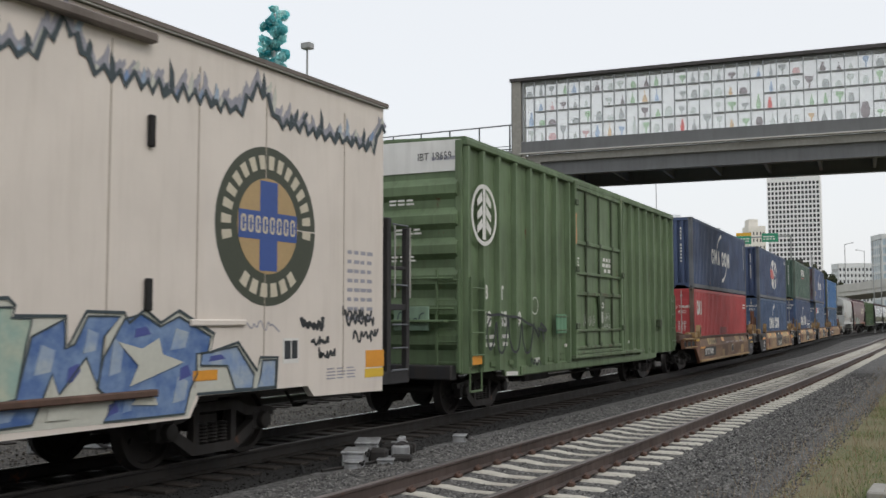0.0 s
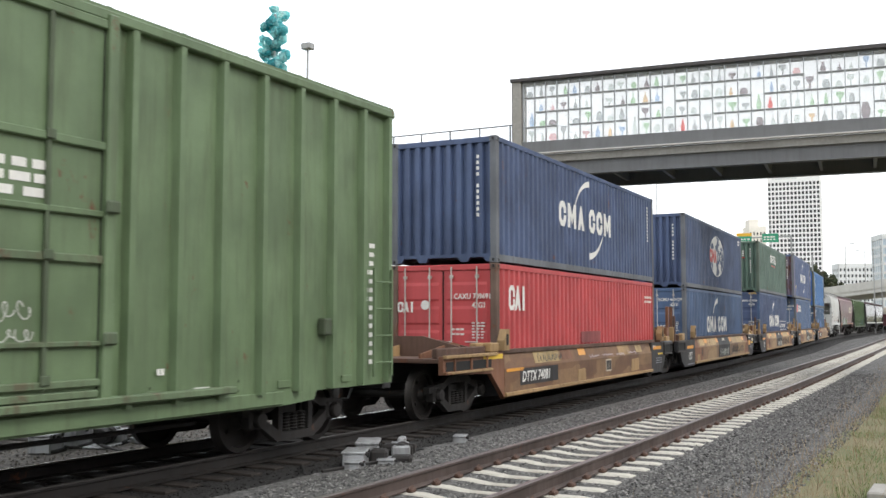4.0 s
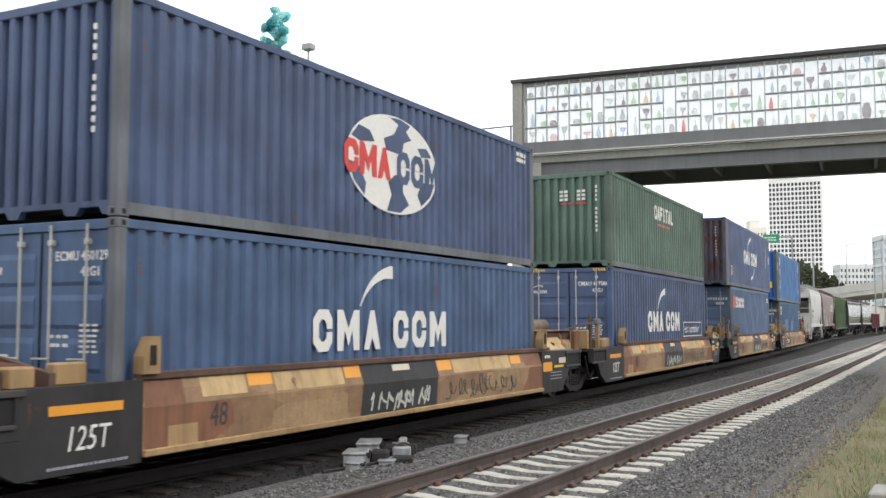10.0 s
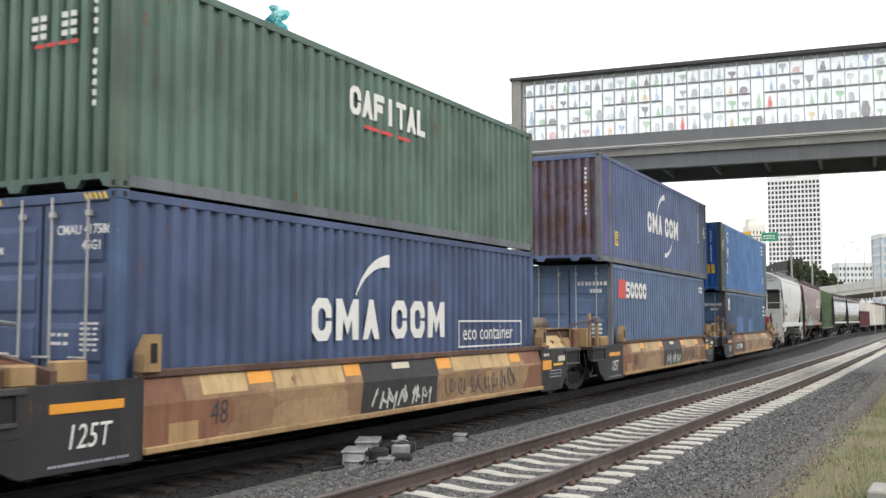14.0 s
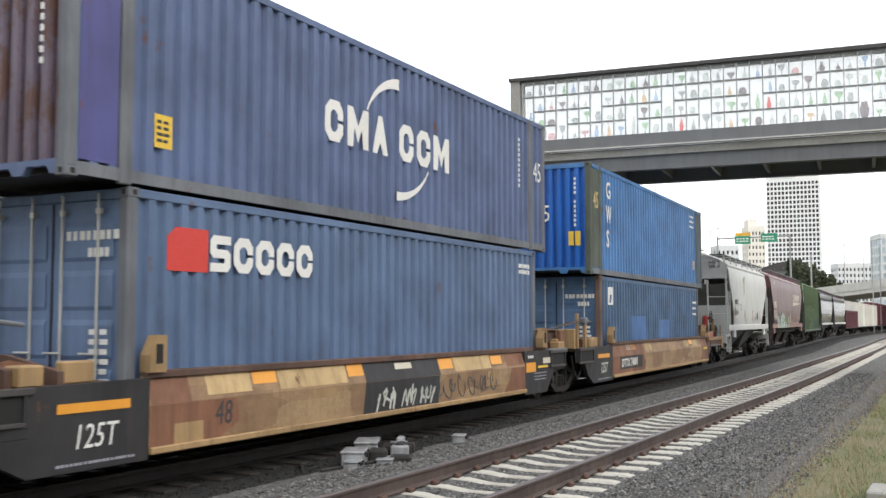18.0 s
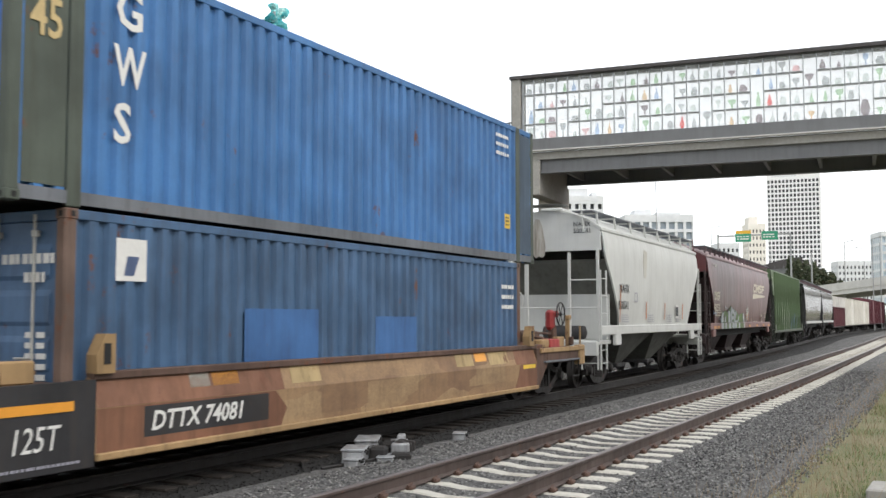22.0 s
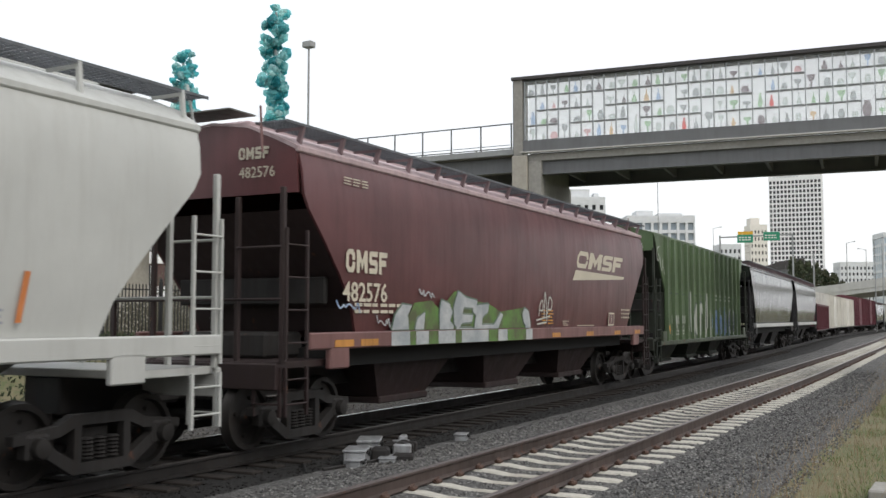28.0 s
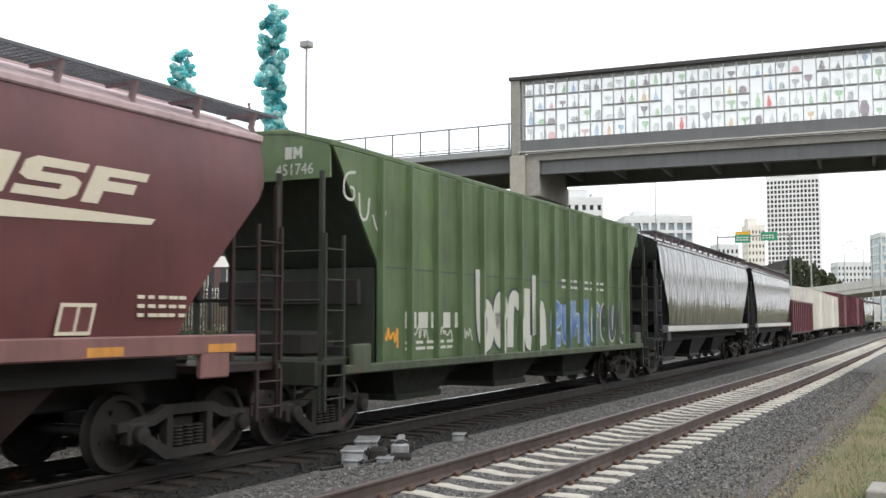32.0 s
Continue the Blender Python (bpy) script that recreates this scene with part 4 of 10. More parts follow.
    for i in range(n):
        r = 0
        while r < 4:
            two = tall.get(i) == r
            m = pose(x0 + i * w, 0, z0 + r * rh)
            part("pane", pane_2 if two else pane_1, MILKY, root, m=m)
            part("back_pane", back_1, MILKY, root, m=m)
            if two:
                part("back_pane", back_1, MILKY, root, m=m @ pose(0, 0, rh))
            if r:
                part("shelf", shelf, FRAMEGREY, root, m=m)
            k = 1.0 if not two else 1.7
            mat = rng.choice([VASES[0]] * 4 + [VASES[1]] * 2 + [VASES[5]] * 4 + [VASES[6]] * (2 if r > 1 else 1) + [VASES[3], VASES[4], VASES[7]])
            if (i, r) in ((20, 1), (13, 0), (31, 0), (34, 2)):
                mat = VASES[2]
            v = new("glass_vase", vases[rng.randrange(4)])
            v.parent = root
            v.matrix_basis = m @ pose(w / 2 + rng.uniform(-0.05, 0.05), 0.28, 0.022) @ Matrix.Diagonal((rng.uniform(0.8, 1.25), 1, k * rng.uniform(0.7, 1.2), 1))
            v.material_slots[0].link = "OBJECT"
            v.material_slots[0].material = mat
            tagged(v, "blown glass vase in a display case")
            r += 2 if two else 1


footbridge()


def walkway():
    """The open part of the bridge that runs on behind the train."""
    root = thing("walkway", "open grey bridge deck with a railing on concrete piers", "bridge", pose(35.98, 16.35, 0, 0, 0, -89), kind="structure")
    L = 62.0
    part("deck", Shape().box(-L, -0.12, 0.3, 5.6, 8.3, 8.52), CONCRETE, root)
    part("deck_edge", Shape().chamfer(-L, -0.12, 0.18, 0.3, 8.32, 8.56, 0.015), LIGHTGREY, root, "pale deck edge")
    for y in (0.6, 5.0):
        part("girder", Shape().box(-L, -0.1, y, y + 0.06, 7.7, 8.3).box(-L, -0.1, y - 0.15, y + 0.2, 7.66, 7.7), STEELGREY, root)
    post = Shape().box(-0.025, 0.025, 0.28, 0.33, 8.5, 9.62).mesh("railing_post", STEELGREY)
    for k in range(46):
        part("railing_post", post, STEELGREY, root, m=pose(-0.3 - 1.35 * k, 0, 0))
        part("railing_post", post, STEELGREY, root, m=pose(-0.3 - 1.35 * k, 5.2, 0))
    for y in (0.305, 5.505):
        for z, r in ((9.6, 0.028), (8.75, 0.015)):
            part("railing_bar", Shape().rod((-L, y, z), (-0.1, y, z), r), STEELGREY, root)
    for k in range(40):
        part("railing_panel", Shape().box(-17.2 - 1.35 * k, -15.95 - 1.35 * k, 0.295, 0.3, 8.62, 9.5), RAILGLASS, root) if k else None
    for y in (0.5, 5.0):
        part("pier", Shape().chamfer(-22.45, -21.1, y, y + 1.5, 1.0, 7.7, 0.03), PIERCON, root, "concrete pier")
    part("pier_fin", Shape().chamfer(-22.62, -22.2, 0.1, 0.48, 1.0, 9.8, 0.02), CONCRETE, root, "pale concrete fin")
    part("crosshead", Shape().prism([(2.0, 7.68), (5.0, 7.68), (5.0, 6.7), (4.4, 7.0), (2.6, 7.0), (2.0, 6.7)], -22.3, -21.3, "x"), CONCRETE, root)


walkway()


def crystal_tower(u, z0, z1, seed):
    rng = random.Random(seed)
    root = thing("crystal_tower", "tall mast of teal crystal glass chunks on the bridge", "sculpture", pose(38.9, u, 0), group="crystal towers on the bridge")
    for a, b in ((-0.35, -0.35), (0.35, -0.35), (0.35, 0.35), (-0.35, 0.35)):
        part("leg", Shape().chamfer(a - 0.08, a + 0.08, b - 0.08, b + 0.08, 8.5, z0 + 0.1, 0.01), STEELGREY, root)
    part("mast", Shape().rod((0, 0, z0 - 0.4), (0, 0, z1 - 0.5), 0.07, 8), LIGHTGREY, root)
    # chunks of blown crystal: a few blunt shards each, leaning out from the mast
    meshes = []
    for k in range(7):
        sh = Shape()
        for _ in range(5):
            d = Vector((rng.gauss(0, 1), rng.gauss(0, 1), rng.gauss(0, 0.8))).normalized()
            u = d.orthogonal().normalized()
            w = d.cross(u)
            ln, wd, base = rng.uniform(0.55, 1.0), rng.uniform(0.36, 0.6), rng.uniform(-0.35, 0.0)
            rings = []
            for f, g in ((base, 0.45), (ln * 0.35, 1.0), (ln * 0.72, 0.85), (ln, 0.35)):
                rings.append([tuple(d * (f + rng.uniform(-0.12, 0.12)) + (u * math.cos(a) + w * math.sin(a)) * wd * g * rng.uniform(0.7, 1.2)) for a in [2 * math.pi * q / 6 for q in range(6)]])
            vs = [v for r in rings for v in r]
            fs = [(6 * r + q, 6 * r + (q + 1) % 6, 6 * r + 6 + (q + 1) % 6, 6 * r + 6 + q) for r in range(3) for q in range(6)]
            sh.add(vs, fs + [(5, 4, 3, 2, 1, 0), (18, 19, 20, 21, 22, 23)])
        meshes.append(sh.mesh("crystal", CRYSTALS[k % 3]))
    z, a = z0 + 0.2, 0.0
    while z < z1 - 0.15:
        n = rng.choice((2, 2, 3))
        for _ in range(n):
            a += 2.2 + rng.uniform(-0.7, 0.7)
            r = rng.uniform(0.12, 0.62)
            q = rng.uniform(0.34, 0.56) * (1.0 if z < z1 - 1 else 0.8)
            part("crystal", rng.choice(meshes), CRYSTALS[0], root, m=pose(r * math.cos(a), r * math.sin(a), z + rng.uniform(-0.12, 0.12), rng.uniform(0, 360), rng.uniform(0, 360), 0)
                 @ Matrix.Diagonal((q, q * rng.uniform(0.7, 1.3), q * rng.uniform(0.7, 1.2), 1)))
        z += rng.uniform(0.2, 0.4)


crystal_tower(36.65, 10.15, 15.75, 1)
crystal_tower(30.6, 10.15, 17.45, 2)
lamp = thing("street_lamp", "tall grey pole with a box lamp head", "street lamp", pose(38.9, 28.6, 0))
part("pole", Shape().rod((0, 0, 1.0), (0, 0, 14.9), 0.07, 10, 0.05), LIGHTGREY, lamp)
part("lamp_head", Shape().chamfer(-0.22, 0.22, -0.26, 0.26, 14.9, 15.2, 0.03), LIGHTGREY, lamp)


# ---- the train ----
CACHE = {}


def shared(key, build, material, name, smooth=False):
    if (key, material.name) not in CACHE:
        CACHE[key, material.name] = build().mesh(name, material, smooth)
    return CACHE[key, material.name]


def truck(parent, x, r=0.457, z=0.0):
    """A two-axle freight truck: bolster, side frames with springs, two wheelsets."""
    b = part("truck", shared("bolster", lambda: Shape().chamfer(-0.2, 0.2, -0.95, 0.95, 0.38, 0.62, 0.03).lathe([(0.2, 0.6), (0.2, 0.7)], 14), TRUCKM, "truck"), TRUCKM, parent, "grimy cast steel truck", pose(x, 0, z))

    def frame_shape():
        sh = Shape()
        for y0, y1 in ((-1.08, -0.96),):
            # arched top chord, sloping bottom chord, columns and journal boxes
            sh.prism([(-1.18, 0.5), (-1.18, 0.6), (-0.62, 0.66), (-0.42, 0.76), (0.42, 0.76), (0.62, 0.66), (1.18, 0.6), (1.18, 0.5), (0.6, 0.54), (0.36, 0.64), (-0.36, 0.64), (-0.6, 0.54)], y0, y1)
            sh.prism([(-1.0, 0.48), (-0.86, 0.54), (-0.34, 0.24), (0.34, 0.24), (0.86, 0.54), (1.0, 0.48), (0.42, 0.12), (-0.42, 0.12)], y0, y1)
            for k in (-0.4, 0.3):
                sh.box(k, k + 0.1, y0 + 0.005, y1 - 0.005, 0.2, 0.7)
            for k in (-0.89, 0.89):
                sh.chamfer(k - 0.15, k + 0.15, y0 - 0.03, y1 + 0.03, 0.33, 0.6, 0.03)
        return sh
    def spring_shape():
        prof = [(0.05, 0.25)]
        for j in range(6):
            prof += [(0.055, 0.252 + 0.042 * j), (0.078, 0.27 + 0.042 * j), (0.055, 0.288 + 0.042 * j)]
        return Shape().lathe(prof, 8)

    def cap_shape():
        return Shape().lathe([(0.05, -1.2), (0.1, -1.19), (0.115, -1.15), (0.115, -1.09)], 12, "y", (0, 0, 0.457))
    for m in (pose(0, 0, 0), pose(0, 0, 0, 0, 0, 180)):
        part("side_frame", shared("frame", frame_shape, TRUCKM, "side_frame"), TRUCKM, b, m=m)
        for kx in (-0.18, 0.0, 0.18):
            part("spring", shared("spring", spring_shape, TRUCKM, "spring"), TRUCKM, b, m=m @ pose(kx, -1.02, 0))
        for k in (-0.89, 0.89):
            part("bearing_cap", shared("cap", cap_shape, WHEELM, "bearing_cap", True), WHEELM, b, m=m @ pose(k, 0, 0))

    def wheel_shape():
        sh = Shape()
        for sg in (-1, 1):
            sh.lathe([(0.09, sg * 0.84), (0.13, sg * 0.8), (0.15, sg * 0.765), (r * 0.8, sg * 0.745), (r * 0.84, sg * 0.815), (r - 0.008, sg * 0.81), (r, sg * 0.72), (r + 0.025, sg * 0.69),
                      (r + 0.025, sg * 0.675), (r * 0.85, sg * 0.675), (r * 0.8, sg * 0.71), (0.12, sg * 0.7)], 28, "y")
            # plate holes that show the turning
            for q in range(4):
                a = q * math.pi / 2 + 0.4
                sh.lathe([(0.03, sg * 0.7), (0.035, sg * 0.79)], 8, "y", (0.26 * math.cos(a), 0, 0.26 * math.sin(a)))
        sh.rod((0, -1.15, 0), (0, 1.15, 0), 0.075, 12)
        return sh
    for k in (-0.89, 0.89):
        w = part("wheelset", shared("wheel", wheel_shape, WHEELM, "wheelset", True), WHEELM, b, m=pose(k, 0, r))
        WHEELS.append((w, k, r))
    return b


def coupler(parent, x, sign):
    part("coupler", Shape().chamfer(min(x, x + sign * 0.55), max(x, x + sign * 0.55), -0.09, 0.09, 0.72, 0.95, 0.03).chamfer(min(x + sign * 0.45, x + sign * 0.75), max(x + sign * 0.45, x + sign * 0.75), -0.17, 0.14, 0.68, 1.0, 0.05), TRUCKM, parent)
    part("air_hose", Shape().rod((x, 0.3, 0.75), (x + sign * 0.3, 0.28, 0.4), 0.025).rod((x + sign * 0.3, 0.28, 0.4), (x + sign * 0.6, 0.25, 0.42), 0.025), BLACKGAP, parent)


def corrugation(u0, u1, pitch=0.278, depth=0.055):
    """(u, inward) pairs of a trapezoid-folded sheet."""
    n = max(1, round((u1 - u0) / pitch))
    p = (u1 - u0) / n
    out = [(u0, 0.0)]
    for k in range(n):
        a = u0 + k * p
        out += [(a + p * 0.2, 0.0), (a + p * 0.33, depth), (a + p * 0.67, depth), (a + p * 0.8, 0.0)]
    return out + [(u1, 0.0)]


def folded(pts, z0, z1, place, back):
    """A folded sheet between two heights with a flat back."""
    sh, n = Shape(), len(pts)
    sh.v = [place(u, d, z) for z in (z0, z1) for u, d in pts] + [place(u, back, z) for z in (z0, z1) for u in (pts[0][0], pts[-1][0])]
    sh.f = [(i, i + 1, n + i + 1, n + i) for i in range(n - 1)]
    b = 2 * n
    sh.f += [(b + 1, b, b + 2, b + 3), (b, 0, n, b + 2), (n - 1, b + 1, b + 3, 2 * n - 1), tuple(range(n)) + (b + 1, b), tuple(range(2 * n - 1, n - 1, -1)) + (b + 2, b + 3)]
    return sh


CW = 1.219


def container(c, z, length, height, skin, post, label, doors=False, end_skin=None, door_skin=None, top_rail=None, seat=12.192):
    """A freight container at c along the train; the end with doors, if any, faces the way it travels."""
    root = thing("container", label, "container", group="containers on the train")
    h, W = length / 2, CW
    end_skin = end_skin or skin
    rail = top_rail or skin
    for m in (pose(0, 0, 0), pose(0, 0, 0, 0, 0, 180)):
        part("side_panel", shared(("side", length, height), lambda: folded(corrugation(-h + 0.12, h - 0.12), 0.15, height - 0.1, lambda u, d, zz: (u, -W + 0.012 + d, zz), 0.09), skin, "side_panel"), skin, root, m=m)
        part("top_rail", shared(("toprail", length, height), lambda: Shape().chamfer(-h + 0.15, h - 0.15, -W + 0.004, -W + 0.07, height - 0.115, height - 0.01, 0.008), rail, "top_rail"), rail, root, m=m)
        part("bottom_rail", shared(("botrail", length), lambda: Shape().prism([(-h + 0.15, 0.03), (h - 0.15, 0.03), (h - 0.15, 0.17), (-h + 0.15, 0.17)], -W + 0.002, -W + 0.06), GREYPOST if z > 2 else rail, "bottom_rail"), GREYPOST if z > 2 else rail, root, m=m)
        far_end = m.to_3x3()[0][0] < 0
        if doors and not far_end:
            pass
        else:
            part("end_panel", shared(("end", length, height), lambda: folded(corrugation(-W + 0.13, W - 0.13, 0.25, 0.085), 0.17, height - 0.12, lambda u, d, zz: (-h + 0.015 + d, u, zz), 0.12), end_skin, "end_panel"), end_skin, root, m=m)
        part("end_header", shared(("header", length, height), lambda: Shape().chamfer(-h + 0.006, -h + 0.1, -W + 0.14, W - 0.14, height - 0.13, height - 0.012, 0.01), rail, "end_header"), rail, root, m=m)
        part("end_sill", shared(("sill", length, z > 2), lambda: Shape().prism([(-W + 0.14, 0.19), (-W + 0.14, 0.03), (-W + 0.24, 0.03), (-W + 0.3, 0.12), (-0.62, 0.12), (-0.56, 0.03), (-0.4, 0.03), (-0.34, 0.12), (0.34, 0.12), (0.4, 0.03), (0.56, 0.03), (0.62, 0.12), (W - 0.3, 0.12), (W - 0.24, 0.03), (W - 0.14, 0.03), (W - 0.14, 0.19)] if z > 2 else
             [(-W + 0.14, 0.02), (W - 0.14, 0.02), (W - 0.14, 0.18), (-W + 0.14, 0.18)], -h + 0.006, -h + 0.1, "x"), rail, "end_sill"), rail, root, m=m)
        for sy in (-1, 1):
            y0, y1 = (-W, -W + 0.15) if sy < 0 else (W - 0.15, W)
            part("corner_post", shared(("post", length, height, sy), lambda: Shape().chamfer(-h, -h + 0.16, y0, y1, 0.1, height - 0.1, 0.018), post, "corner_post"), post, root, m=m)
            for zz in (0, height - 0.118):
                def casting(zz=zz, y0=y0, y1=y1, sy=sy):
                    sh = Shape().chamfer(-h - 0.004, -h + 0.178, y0 - (0.004 if sy < 0 else 0.012), y1 + (0.012 if sy < 0 else 0.004), zz, zz + 0.118, 0.012)
                    return sh
                cst = part("corner_casting", shared(("cast", length, height, sy, zz), casting, post, "corner_casting"), post, root, m=m)
                yo = -W - 0.006 if sy < 0 else W + 0.003
                part("casting_hole", shared(("hole", length, height, sy, zz), lambda: Shape().chamfer(-h + 0.065, -h + 0.125, yo, yo + 0.004, zz + 0.03, zz + 0.09, 0.0015), BLACKGAP, "casting_hole"), BLACKGAP, cst)
                part("casting_hole", shared(("hole_end", length, height, sy, zz), lambda: Shape().chamfer(-h - 0.007, -h - 0.003, (y0 + y1) / 2 - 0.025, (y0 + y1) / 2 + 0.025, zz + 0.03, zz + 0.09, 0.0015), BLACKGAP, "casting_hole"), BLACKGAP, cst)
            if seat < length:
                # posts where the container is carried, inside its longer ends
                g = seat / 2
                part("inset_post", shared(("inset", length, height, sy), lambda: Shape().chamfer(-g, -g + 0.2, (-W - 0.003) if sy < 0 else W - 0.06, (-W + 0.06) if sy < 0 else W + 0.003, 0.0, height - 0.01, 0.012), post, "inset_post"), post, root, m=m)
    part("roof", shared(("roof", length, height), lambda: Shape().box(-h + 0.1, h - 0.1, -W + 0.06, W - 0.06, height - 0.06, height - 0.025), skin, "roof"), skin, root)
    part("floor_frame", shared(("floor", length), lambda: Shape().box(-h + 0.25, h - 0.25, -W + 0.07, W - 0.07, 0.09, 0.16), BLACKPAINT, "floor_frame"), BLACKPAINT, root)
    if doors:
        dm = door_skin or skin
        for k, (a, b) in enumerate(((-W + 0.15, -0.012), (0.012, W - 0.15))):
            door = part("door", Shape().chamfer(-h + 0.03, -h + 0.085, a, b, 0.17, height - 0.13, 0.01), dm, root, "container door leaf")
            # pressed-in bands across each leaf
            nb = 4
            zz = [0.3 + (height - 0.62) * i / nb for i in range(nb + 1)]
            for i in range(nb):
                part("door_panel", Shape().prism([(-h + 0.031, zz[i] + 0.05), (-h + 0.012, zz[i] + 0.1), (-h + 0.012, zz[i + 1] - 0.12), (-h + 0.031, zz[i + 1] - 0.05)], a + 0.08, b - 0.08), dm, door)
            for y in (a + 0.28, b - 0.2):
                rod = part("lock_rod", Shape().rod((-h - 0.03, y, 0.1), (-h - 0.03, y, height - 0.06), 0.016, 8), RODS, door, "galvanised lock rod")
                for zk in (height - 0.3, 0.22):
                    part("rod_keeper", Shape().chamfer(-h - 0.05, -h + 0.02, y - 0.035, y + 0.035, zk, zk + 0.07, 0.008), RODS, rod)
                part("lock_handle", Shape().chamfer(-h - 0.05, -h - 0.03, y - 0.02, y + 0.26, 0.98, 1.005, 0.006), RODS, rod)
            part("gasket", Shape().box(-h + 0.02, -h + 0.029, -0.012 if k else -0.01, 0.01, 0.2, height - 0.15), BLACKGAP, door) if not k else None
    return ride(root, c, z)


def marks_end(root, length, height, x0=0.8, mat=None, tall=True):
    """Small print on a container's end: a column of bars."""
    sh = Shape()
    sh.many = True
    n = 11
    for k in range(n):
        if k in (4,):
            continue
        sh.box(-length / 2 + 0.004, -length / 2 + 0.012, -x0 - 0.028, -x0 + 0.028, height - 0.45 - 0.12 * k, height - 0.45 - 0.12 * k + 0.07)
    part("marking", sh, mat or WHITEP, root, "column of small white characters")


def marks_door(root, length, height, code, size_type, top):
    """The door's number and type, and rows of print too small to read."""
    x = -length / 2 - 0.004
    words(code, 0.155, x + 0.014, -0.25, top - 0.11, root, WHITEP, END, "marking", 0.9, bold=0.003)
    words(size_type, 0.155, x + 0.014, -0.66, top - 0.29, root, WHITEP, END, "marking", 0.9, bold=0.003)
    part("marking", bars(0.66, 0.32, 0.3, 0.36, 6, x + 0.014, 3, 0.55, True, "x").add(*_sh(bars(0.66, 1.05, 0.3, 0.36, 6, x + 0.014, 3, 0.55, True, "x"))), WHITEP, root, "rows of small white print")
    part("marking", bars(0.2, 0.38, 0.26, 0.16, 2, x + 0.014, 3, 0.6, True, "x").add(*_sh(bars(0.2, 1.1, 0.3, 0.2, 2, x + 0.014, 3, 0.6, True, "x"))), WHITEP, root, "short rows of white print")
    part("marking", bars(-0.72, 0.95, 0.26, 0.09, 1, x + 0.014, 1, 0.1, False, "x"), WHITEP, root, "white plate on the door")


def _sh(s):
    return s.v, s.f


def glyph_block(x, z, w, h, kind, lean=0.0):
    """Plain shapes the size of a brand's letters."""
    k = lean * h
    if kind == "round":
        b = min(w, h) * 0.28
        q, d = min(w * 0.3, h * 0.26), b * 0.45
        xi, xo, zi, zo = x + q, x + w - q, z + q, z + h - q
        p = [(x + w, z + h * 0.46), (x + w, z + b), (x + w - b * 0.8, z), (x + b, z), (x, z + b), (x, z + h - b), (x + b, z + h), (x + w - b * 0.8, z + h), (x + w, z + h - b), (x + w, z + h * 0.54),
             (xo, z + h * 0.54), (xo, zo - d), (xo - d, zo), (xi + d, zo), (xi, zo - d), (xi, zi + d), (xi + d, zi), (xo - d, zi), (xo, zi + d), (xo, z + h * 0.46)]
    elif kind == "peak":
        p = [(x, z), (x + w * 0.3, z), (x + w * 0.5, z + h * 0.3), (x + w * 0.7, z), (x + w, z), (x + w * 0.62, z + h), (x + w * 0.38, z + h)]
    elif kind == "comb":
        p = [(x, z), (x + w * 0.26, z), (x + w * 0.32, z + h * 0.5), (x + w * 0.5, z + h * 0.12), (x + w * 0.68, z + h * 0.5), (x + w * 0.74, z), (x + w, z), (x + w, z + h),
             (x + w * 0.75, z + h), (x + w * 0.5, z + h * 0.55), (x + w * 0.25, z + h), (x, z + h)]
    elif kind == "step":
        p = [(x, z), (x + w * 0.3, z), (x + w * 0.3, z + h * 0.36), (x + w * 0.85, z + h * 0.36), (x + w * 0.85, z + h * 0.64), (x + w * 0.3, z + h * 0.64), (x + w * 0.3, z + h * 0.76), (x + w, z + h * 0.76), (x + w, z + h), (x, z + h)]
    elif kind == "wave":
        p = [(x, z), (x + w * 0.85, z), (x + w, z + h * 0.15), (x + w, z + h * 0.5), (x + w * 0.85, z + h * 0.62), (x + w * 0.3, z + h * 0.62), (x + w * 0.3, z + h * 0.76), (x + w, z + h * 0.76), (x + w, z + h), (x + w * 0.15, z + h),
             (x, z + h * 0.86), (x, z + h * 0.5), (x + w * 0.15, z + h * 0.38), (x + w * 0.7, z + h * 0.38), (x + w * 0.7, z + h * 0.24), (x, z + h * 0.24)]
    elif kind == "stem":
        p = [(x + w * 0.32, z), (x + w * 0.68, z), (x + w * 0.68, z + h), (x + w * 0.32, z + h)]
    elif kind == "foot":
        p = [(x, z), (x + w * 0.9, z), (x + w * 0.9, z + h * 0.22), (x + w * 0.35, z + h * 0.22), (x + w * 0.35, z + h), (x, z + h)]
    elif kind == "table":
        p = [(x + w * 0.36, z), (x + w * 0.64, z), (x + w * 0.64, z + h * 0.8), (x + w, z + h * 0.8), (x + w, z + h), (x, z + h), (x, z + h * 0.8), (x + w * 0.36, z + h * 0.8)]
    else:
        p = [(x, z), (x + w, z), (x + w, z + h), (x, z + h)]
    return [(a + lean * (b - z), b) for a, b in p]


def blocks(x, z, h, kinds, y, w=0.62, gap=0.14, space=0.55, lean=0.0):
    polys, cx = [], x
    for kd in kinds:
        if kd == " ":
            cx += h * space
            continue
        ww = h * (w * 1.25 if kd == "comb" else w)
        polys.append(glyph_block(cx, z, ww, h, kd, lean))
        cx += ww + h * gap
    return flat(polys, y), cx


SIX = ["round", "comb", "peak", " ", "round", "round", "comb"]
FACE = -CW + 0.011

